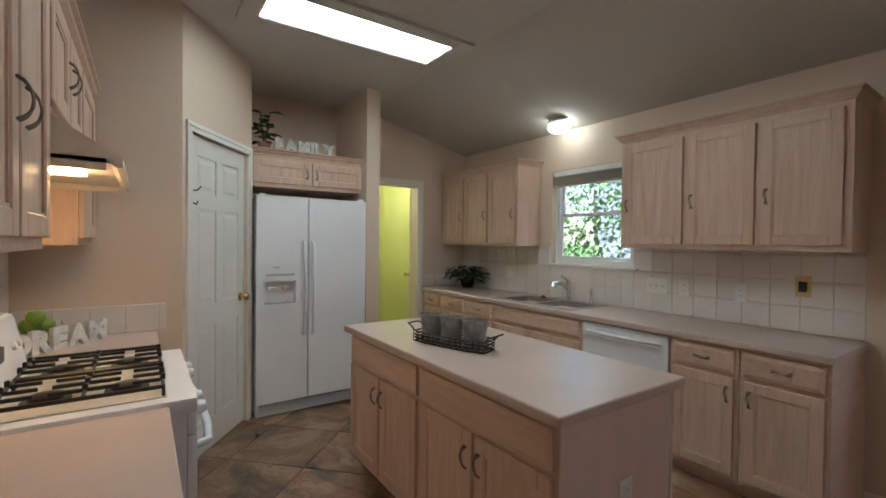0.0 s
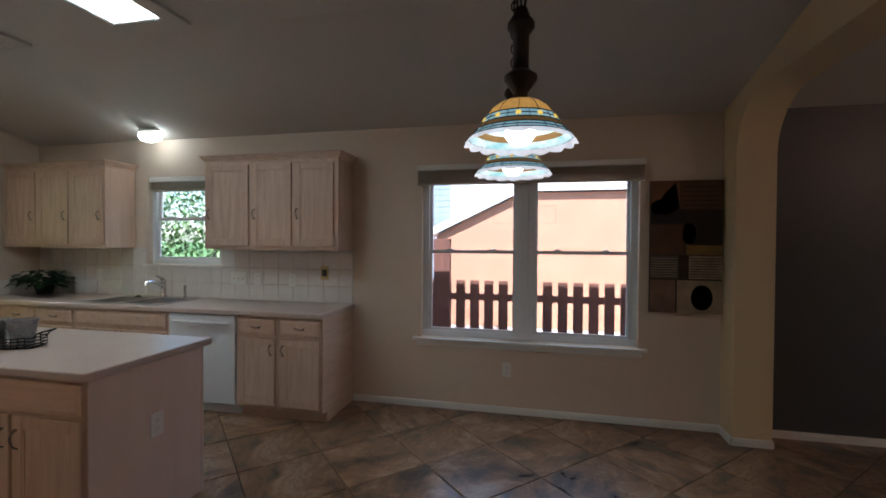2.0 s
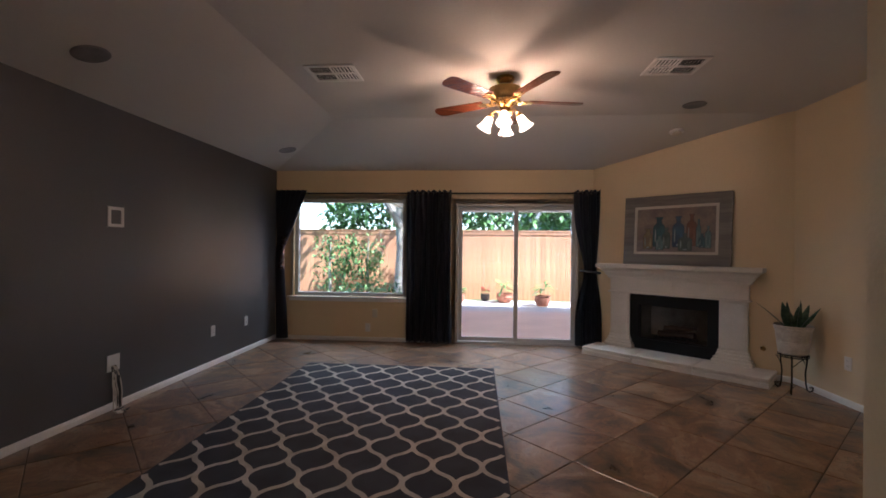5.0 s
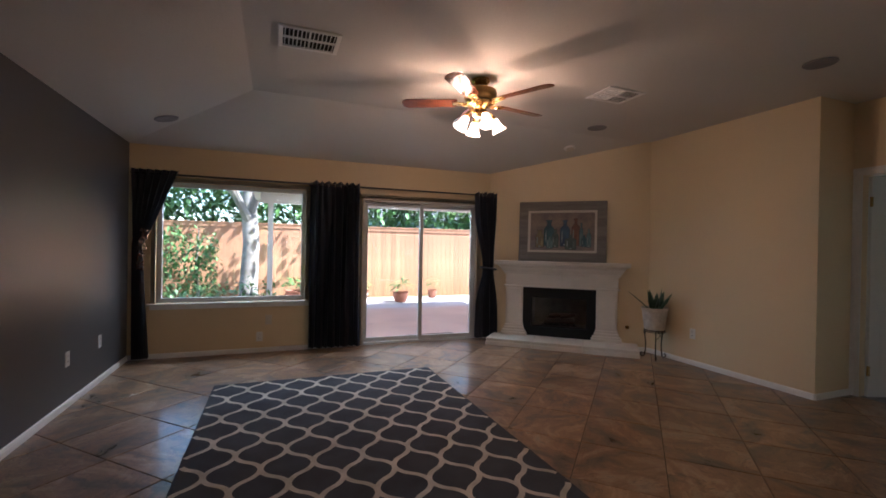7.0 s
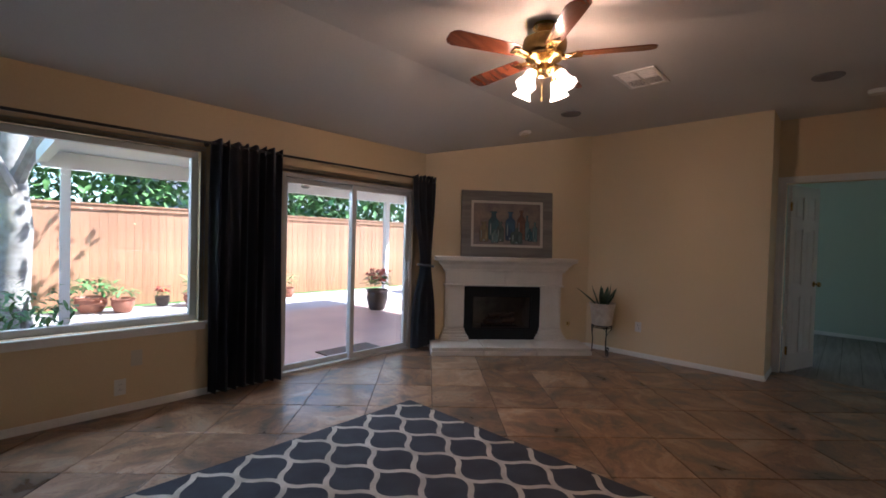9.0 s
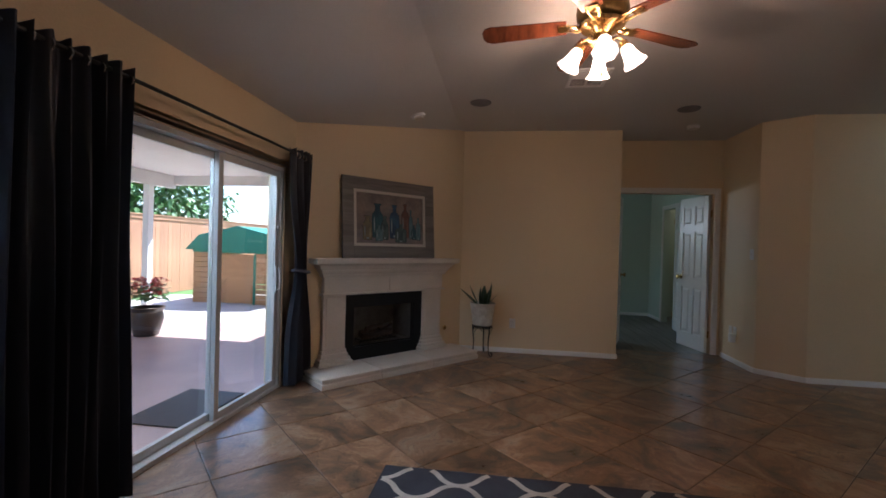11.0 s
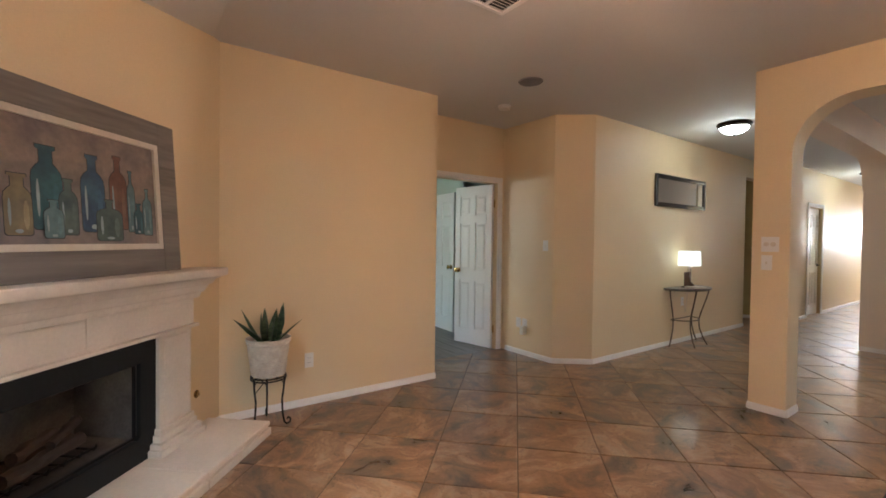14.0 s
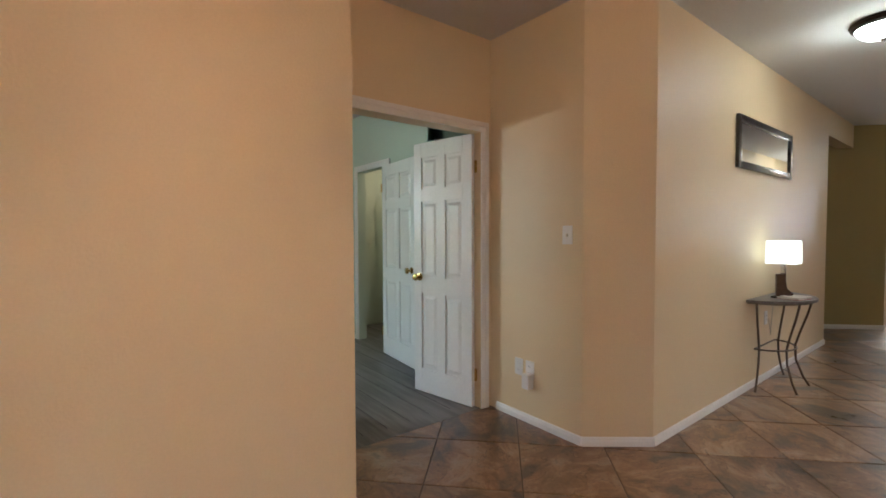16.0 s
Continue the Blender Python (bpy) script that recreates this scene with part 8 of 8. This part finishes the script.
potted("potted_plant", -2.95, -10.35, 0.22, 0.40, M_DKPOT, "red geraniums in a dark glazed pot by the patio post", leaves=170, spread=0.27, hh=0.38, L=0.09, W=0.075, flowers=64, seed=3)
potted("potted_plant", -0.45, -12.9, 0.22, 0.24, M_TERRA, "spiky succulent in a round terracotta bowl on the paving", leaves=45, spread=0.18, hh=0.32, L=0.26, W=0.05, seed=4)
potted("potted_plant", -1.35, -12.3, 0.20, 0.26, M_TERRA, "spiky aloe in a squat terracotta pot on the paving", leaves=40, spread=0.15, hh=0.36, L=0.28, W=0.045, seed=5)
potted("potted_plant", 0.05, -13.2, 0.13, 0.18, M_DKPOT, "small pot of pink flowers by the fence", leaves=40, spread=0.12, hh=0.16, L=0.07, W=0.05, flowers=9, seed=6)
potted("potted_plant", -2.45, -13.0, 0.13, 0.22, M_TERRA, "slim green plant in a small clay pot by the fence", leaves=40, spread=0.14, hh=0.4, L=0.15, W=0.04, seed=7)
potted("potted_plant", 1.15, -13.1, 0.24, 0.26, M_TERRA, "leafy plant spilling from a wide clay bowl", leaves=160, spread=0.36, hh=0.36, L=0.15, W=0.06, seed=8)
potted("potted_plant", 0.75, -12.8, 0.18, 0.24, M_TERRA, "small succulent in a clay pot in front of the fence", leaves=36, spread=0.15, hh=0.25, L=0.2, W=0.04, seed=9)


def tree(name, x, y, r, h, crown, label, seed=1, leaves=1200, z=GZ - 0.05, mat=None, L=0.16, W=0.11):
    c = place(name, pose(x, y, z), label, "tree")
    rnd = random.Random(seed)
    bm = bmesh.new()
    pts = [(0, 0, 0), (0.02, 0, h * 0.15), (-0.03, 0.02, h * 0.5), (0.03, -0.02, h * 0.75), (0.0, 0.0, h)]
    rod(bm, pts, [r * 1.3, r * 1.02, r * 0.92, r * 0.85, r * 0.7], 14)
    tips = []
    for k in range(6):
        a = k * 1.05 + rnd.uniform(-0.2, 0.2)
        l = rnd.uniform(0.8, 1.5) * crown[0] * 0.7
        base = Vector((0, 0, h * rnd.uniform(0.62, 0.98)))
        mid = base + Vector((math.cos(a) * l * 0.4, math.sin(a) * l * 0.4, l * 0.4))
        tip = base + Vector((math.cos(a) * l, math.sin(a) * l, l * 0.9))
        rod(bm, [base, mid, tip], [r * 0.55, r * 0.35, r * 0.12], 8)
        tips.append(tip)
    part("trunk", bm, mat or M_BARK, c, smooth=True)
    bm = bmesh.new()
    centres = [t + Vector((rnd.uniform(-0.4, 0.4), rnd.uniform(-0.4, 0.4), rnd.uniform(-0.2, 0.5))) for t in tips for _ in range(3)]
    for i in range(leaves):
        q = rnd.choice(centres)
        d = Vector((rnd.gauss(0, 1), rnd.gauss(0, 1), rnd.gauss(0, 0.8)))
        p = q + d * crown[1] * 0.42
        leaf(bm, p, (rnd.uniform(-1, 1), rnd.uniform(-1, 1), rnd.uniform(-0.6, 0.5)), L * rnd.uniform(0.7, 1.3), W, 0.3, n=2)
    part("crown", bm, M_LEAF if seed % 2 else M_LEAFD, c)
    return c


tree("garden_tree", 2.15, -12.2, 0.19, 3.0, (2.5, 1.05), "pale mottled tree trunk with spreading limbs in the garden", seed=3, leaves=3200)


def hedge(name, x0, x1, y0, y1, z0, z1, n, label, seed, L=0.16, W=0.10, mat=None, cat="hedge"):
    """A belt of many small leaves with a ragged top, on hidden stems."""
    c = place(name, pose((x0 + x1) / 2, (y0 + y1) / 2, GZ - 0.05), label, cat)
    rnd = random.Random(seed)
    bm = bmesh.new()
    cx, cy = (x0 + x1) / 2, (y0 + y1) / 2
    for _ in range(n):
        x, y = rnd.uniform(x0, x1), rnd.uniform(y0, y1)
        top = z1 * (0.82 + 0.18 * math.sin(x * 1.7 + y) * math.cos(x * 0.9 - y * 1.3)) + rnd.gauss(0, 0.08)
        z = z0 + (top - z0) * rnd.random() ** 0.8
        leaf(bm, (x - cx, y - cy, z - GZ + 0.05), (rnd.uniform(-1, 1), rnd.uniform(-1, 1), rnd.uniform(-0.7, 0.6)), L * rnd.uniform(0.7, 1.3), W, 0.3, n=2)
    part("foliage", bm, mat or M_LEAF, c)
    bm = bmesh.new()
    k = max(2, int(max(x1 - x0, y1 - y0) / 1.2))
    for i in range(k):
        x, y = x0 + (x1 - x0) * (i + 0.5) / k - cx, y0 + (y1 - y0) * (i + 0.5) / k - cy
        rod(bm, [(x, y, 0), (x + 0.05, y, (z1 - GZ) * 0.5), (x, y + 0.05, (z1 - GZ) * 0.9)], [0.05, 0.035, 0.012], 6)
    part("stems", bm, M_BARK, c)


hedge("tree_belt", 5.5, -12.5, -17.5, -15.2, 1.2, 4.4, 16000, "belt of tall trees with sunlit leaves behind the fence", 21, L=0.21, W=0.14, cat="trees")
hedge("garden_shrub", 2.9, 4.6, -13.8, -12.4, -0.1, 1.9, 1900, "big light green shrub by the fence outside the patio window", 22, L=0.12, W=0.065, cat="shrub")
hedge("garden_shrub", 1.6, 3.4, -11.6, -10.8, -0.1, 0.55, 500, "low leafy planting beside the tree", 23, L=0.13, W=0.06, cat="shrub")
hedge("kitchen_shrub", 5.0, 6.0, 0.8, 6.5, -0.1, 2.7, 17000, "dense sunlit shrub outside the kitchen window", 24, L=0.07, W=0.05, cat="shrub")


def shed():
    c = place("garden_shed", pose(-6.95, -11.0, GZ - 0.04, 0, 0, -90), "small wooden garden shed with a green gambrel roof", "shed")
    part("foundation", bx(-1.1, 1.1, -0.9, 0.9, 0, 0.08), M_CONC, c)
    n = 10
    for i in range(n):
        part("siding_board", bx(-1.05, -0.40, 0.85, 0.875, 0.085 + i * 0.11, 0.182 + i * 0.11), M_SHEDW, c)
        part("siding_board", bx(0.68, 1.05, 0.85, 0.875, 0.085 + i * 0.11, 0.182 + i * 0.11), M_SHEDW, c)
    part("side_boards", bx(-1.05, -1.03, -0.85, 0.84, 0.085, 1.25), M_SHEDW, c)
    part("side_boards", bx(1.03, 1.05, -0.85, 0.84, 0.085, 1.25), M_SHEDW, c)
    part("door", bx(-0.34, 0.62, 0.85, 0.88, 0.10, 1.14, bevel=0.004), M_SHEDW, c)
    bm = bmesh.new()
    for a, b in ((-0.40, -0.345), (0.625, 0.68)):
        box(bm, a, b, 0.85, 0.885, 0.085, 1.16)
    box(bm, -1.06, 1.06, 0.85, 0.89, 1.165, 1.30)
    part("green_trim", bm, M_GRNP, c)
    bm = bmesh.new()
    prof = [(-1.2, 1.22), (-0.88, 1.54), (0, 1.74), (0.88, 1.54), (1.2, 1.22)]
    A = [bm.verts.new((x, 0.95, z)) for x, z in prof]
    B = [bm.verts.new((x, -0.95, z)) for x, z in prof]
    for i in range(4):
        bm.faces.new((A[i], A[i + 1], B[i + 1], B[i]))
    bm.faces.new(A)
    bm.faces.new(B)
    bm.faces.new((A[0], A[4], B[4], B[0]))
    part("roof", bm, M_GRNP, c)


M_SHEDW = wood("golden_shed_board", (0.45, 0.26, 0.12), (0.36, 0.19, 0.08), rough=0.7, axis="X")
M_GRNP = material("green_shed_paint", (0.03, 0.20, 0.13), 0.6, scale=3, fine=60, bump=0.1, vary=0.12)
shed()


def neighbour(name, x0, x1, y0, y1, h, rise, label, wallmat, axis="x"):
    c = place(name, pose(0, 0, GZ - 0.05), label, "house")
    part("wall", bx(x0, x1, y0, y1, 0, h), wallmat, c)
    bm = bmesh.new()
    o = 0.4
    if axis == "x":
        my = (y0 + y1) / 2
        A = [bm.verts.new((x0 - o, y, z)) for y, z in ((y0 - o, h - 0.05), (my, h + rise), (y1 + o, h - 0.05))]
        B = [bm.verts.new((x1 + o, y, z)) for y, z in ((y0 - o, h - 0.05), (my, h + rise), (y1 + o, h - 0.05))]
    else:
        mx = (x0 + x1) / 2
        A = [bm.verts.new((x, y0 - o, z)) for x, z in ((x0 - o, h - 0.05), (mx, h + rise), (x1 + o, h - 0.05))]
        B = [bm.verts.new((x, y1 + o, z)) for x, z in ((x0 - o, h - 0.05), (mx, h + rise), (x1 + o, h - 0.05))]
    for i in range(3):
        bm.faces.new((A[i], A[(i + 1) % 3], B[(i + 1) % 3], B[i]))
    bm.faces.new(A)
    bm.faces.new(B)
    part("roof", bm, M_ROOFG, c)
    return c


neighbour("neighbour_house", -12.0, -3.0, -32.0, -24.0, 3.0, 2.4, "pale house with a grey shingle roof beyond the garden fence", M_SIDING)

# the side yard outside the dining window
finish("side_yard_gravel", bx(3.32, 12.0, -7.0, 9.0, GZ - 0.2, GZ - 0.02), M_CONC, kind="structure")
# the house's shade on these pickets is put into their dark colour
M_PICKET = wood("shade_dark_picket", (0.16, 0.065, 0.045), (0.10, 0.04, 0.03), rough=0.8, by_object=0.14)
c = place("side_yard_fence", mat4(5.16, 3.6, GZ - 0.02, (0, -1), (1, 0)), "reddish gapped picket fence outside the dining window, coloured as in shade", "fence")
first = None
for i in range(48):
    if first is None:
        first = part("picket", bx(0, 0.118, -0.009, 0.009, 0.03, 1.06), M_PICKET, c)
        continue
    o = bpy.data.objects.new("picket", first.data)
    scene.collection.objects.link(o)
    o.parent = c
    o.location = (i * 0.185, 0, 0)
for z in (0.25, 0.80):
    part("rail", bx(0, 48 * 0.185, 0.012, 0.05, z, z + 0.085), M_PICKET, c)
part("post", bx(3.05, 3.26, -0.11, -0.012, 0.0, 1.60), M_PICKET, c)
nh = place("neighbour_garage", pose(7.6, 0, GZ - 0.05), "neighbour house wall in pale orange paint with a white edge", "house")
bm = bmesh.new()
y0, y1, yp = -7.5, 0.75, -0.5
A = [bm.verts.new((0, y, z)) for y, z in ((y0, 0), (y1 + 0.35, 0), (y1 + 0.35, 1.72), (yp, 2.50), (y0, 2.50))]
B = [bm.verts.new((4, v.co.y, v.co.z)) for v in A]
for i in range(5):
    bm.faces.new((A[i], A[(i + 1) % 5], B[(i + 1) % 5], B[i]))
bm.faces.new(A)
bm.faces.new(B)
part("wall", bm, M_STUCCO, nh)
bm = bmesh.new()
d = Vector((0, yp - (y1 + 0.45), 0.925)).normalized()
for (ya, za), (yb, zb) in (((y1 + 0.50, 1.70), (yp, 2.54)), ((yp, 2.54), (y0, 2.54))):
    P = [bm.verts.new(p) for p in ((-0.10, ya, za - 0.02), (-0.10, ya, za + 0.13), (-0.10, yb, zb + 0.13), (-0.10, yb, zb - 0.02))]
    Q = [bm.verts.new((4, v.co.y, v.co.z)) for v in P]
    for i in range(4):
        bm.faces.new((P[i], P[(i + 1) % 4], Q[(i + 1) % 4], Q[i]))
    bm.faces.new(P)
    bm.faces.new(Q)
part("white_fascia", bm, M_WHITEP, nh)
nh = place("neighbour_house", pose(10.5, 0, GZ - 0.05), "two storey neighbour house with grey lap siding and a wide window", "house")
part("wall", bx(0.03, 6, -9, 8, 0, 6.0), M_SIDING, nh)
for i in range(34):
    part("siding_board", bx(-0.012, 0.029, -6, 6, 0.1 + i * 0.15, 0.24 + i * 0.15), M_SIDING, nh)
wdw = part("window", bx(-0.03, -0.013, -1.6, 1.4, 1.5, 3.2), M_WHITEP, nh)
part("pane", bx(-0.036, -0.031, -1.5, -0.15, 1.58, 3.12), M_GREYP, wdw)
part("pane", bx(-0.036, -0.031, -0.02, 1.3, 1.58, 3.12), M_GREYP, wdw)
# unseen eaves over the side yard, sized to shade the lower pickets
finish("unseen_shade_eaves", bx(3.305, 3.98, -7.6, 12.1, 2.62, 2.75), M_WHITEP, kind="structure")
# front of the house beyond the hall
finish("porch_slab", bx(-4, 3.3, 12.3, 16, GZ - 0.2, GZ + 0.03), M_CONC, kind="structure")

# ---- backsplash tiles ----
def tiles_on(m, u0, u1, v0, v1, skip, name):
    """Square glazed tiles with recessed joints on a wall; skip: rectangles left free."""
    c = finish(name, bx(0, 0.001, 0, 0.001, 0, 0.001), M_GROUTW, kind="structure")
    bm = bmesh.new()
    box(bm, u0, u1, -0.006, -0.0006, v0, v1)
    me = bpy.data.meshes.new(name)
    bm.to_mesh(me)
    bm.free()
    me.materials.append(M_GROUTW)
    c.data = me
    c.matrix_world = m
    S, g = 0.151, 0.0025
    shared = {}
    j = 0
    v = v0
    while v < v1 - 0.01:
        h = min(S, v1 - v)
        u = u0
        while u < u1 - 0.01:
            w = min(S, u1 - u)
            cx, cz = u + w / 2, v + h / 2
            if not any(a < cx < b and p < cz < q for a, b, p, q in skip):
                key = (round(w, 4), round(h, 4))
                if key not in shared:
                    b2 = bmesh.new()
                    A = [b2.verts.new(p) for p in ((g / 2, -0.006, g / 2), (w - g / 2, -0.006, g / 2), (w - g / 2, -0.006, h - g / 2), (g / 2, -0.006, h - g / 2))]
                    e = 0.002 + g / 2
                    B = [b2.verts.new(p) for p in ((e, -0.0105, e), (w - e, -0.0105, e), (w - e, -0.0105, h - e), (e, -0.0105, h - e))]
                    for i in range(4):
                        b2.faces.new((A[i], A[(i + 1) % 4], B[(i + 1) % 4], B[i]))
                    b2.faces.new(B)
                    bmesh.ops.recalc_face_normals(b2, faces=b2.faces[:])
                    mm = bpy.data.meshes.new("tile")
                    b2.to_mesh(mm)
                    b2.free()
                    # outward faces towards -y
                    mm.materials.append(M_TILEW)
                    shared[key] = mm
                o = bpy.data.objects.new("tile", shared[key])
                scene.collection.objects.link(o)
                o.parent = c
                o.location = (u, 0, v)
            u += S
        v += S
    return c


# split round the kitchen window so that nothing covers it
for k, (ya, yb, za, zb) in enumerate(((4.39, 3.03, CT, 1.338), (2.17, 0.83, CT, 1.338), (3.029, 2.171, CT, 1.157))):
    tiles_on(on_east(ya, 0), 0, ya - yb, za, zb, (), "backsplash_east_%d" % (k + 1))
tiles_on(mat4(-0.60, 1.04, 0, (0, 1), (-1, 0)), 0, 2.06, CT, 1.338, (), "backsplash_west")
tiles_on(mat4(-0.589, 3.11, 0, (1, 0), (0, 1)), 0, 0.64, CT, CT + 0.15, (), "backsplash_pantry")
tiles_on(mat4(2.56, 4.40, 0, (1, 0), (0, 1)), 0, 0.56, CT, CT + 0.15, (), "backsplash_north")


# ---- floor tiles, laid diagonally ----
def floor_tiles():
    P, g, U0, V0 = 0.512, 0.006, -0.045, -0.072
    rects = [(-0.86, 3.135, -2.37, 4.39), (-2.90, 3.135, -7.30, -2.37), (-2.35, -0.86, -2.6, 9.0), (-3.42, -2.90, -4.07, -2.70), (-3.3, -2.35, 1.6, 3.2), (1.7, 2.9, 4.4, 6.2)]

    def inside(x, y):
        return any(a - 0.45 < x < b + 0.45 and c - 0.45 < y < d + 0.45 for a, b, c, d in rects)
    c = finish("floor", bx(-3.41, XE + 0.02, YS - 0.02, 9.0, -0.0115, -0.0045), M_GROUT, kind="structure")
    h = (P - g) / 2
    me = bpy.data.meshes.new("tile")
    b2 = bmesh.new()
    e = 0.004
    A = [b2.verts.new(p) for p in ((-h, -h, -0.0045), (h, -h, -0.0045), (h, h, -0.0045), (-h, h, -0.0045))]
    B = [b2.verts.new(p) for p in ((-h, -h, -0.002), (h, -h, -0.002), (h, h, -0.002), (-h, h, -0.002))]
    C = [b2.verts.new(p) for p in ((-h + e, -h + e, 0), (h - e, -h + e, 0), (h - e, h - e, 0), (-h + e, h - e, 0))]
    for X, Y in ((A, B), (B, C)):
        for i in range(4):
            b2.faces.new((X[i], X[(i + 1) % 4], Y[(i + 1) % 4], Y[i]))
    b2.faces.new(C)
    bmesh.ops.recalc_face_normals(b2, faces=b2.faces[:])
    b2.to_mesh(me)
    b2.free()
    me.materials.append(M_SLATE)
    r2 = math.sqrt(0.5)
    n = 0
    for i in range(-30, 30):
        for j in range(-30, 30):
            u, v = U0 + (i + 0.5) * P, V0 + (j + 0.5) * P
            x, y = (u - v) * r2, (u + v) * r2
            if not inside(x, y) or x < -3.75:
                continue
            if x < -3.42 + 0.3 and not (-4.3 < y < -2.5 or 1.3 < y < 3.4):
                continue
            mesh = me
            if x + 0.37 > XE + 0.08 or y - 0.37 < YS - 0.08:
                # cut at the wall's middle
                cut = bmesh.new()
                cut.from_mesh(me)
                rot = Matrix.Rotation(radians(-45), 3, "Z")
                for co, no in ((Vector((XE + 0.08 - x, 0, 0)), Vector((1, 0, 0))), (Vector((0, YS - 0.08 - y, 0)), Vector((0, -1, 0)))):
                    bmesh.ops.bisect_plane(cut, geom=cut.verts[:] + cut.edges[:] + cut.faces[:], plane_co=rot @ co, plane_no=rot @ no, clear_outer=True)
                if not cut.faces:
                    cut.free()
                    continue
                mesh = bpy.data.meshes.new("tile")
                cut.to_mesh(mesh)
                cut.free()
                if not mesh.materials:
                    mesh.materials.append(M_SLATE)
            o = bpy.data.objects.new("tile", mesh)
            scene.collection.objects.link(o)
            o.parent = c
            o.location = (x, y, 0)
            o.rotation_euler = (0, 0, radians(45))
            n += 1


floor_tiles()
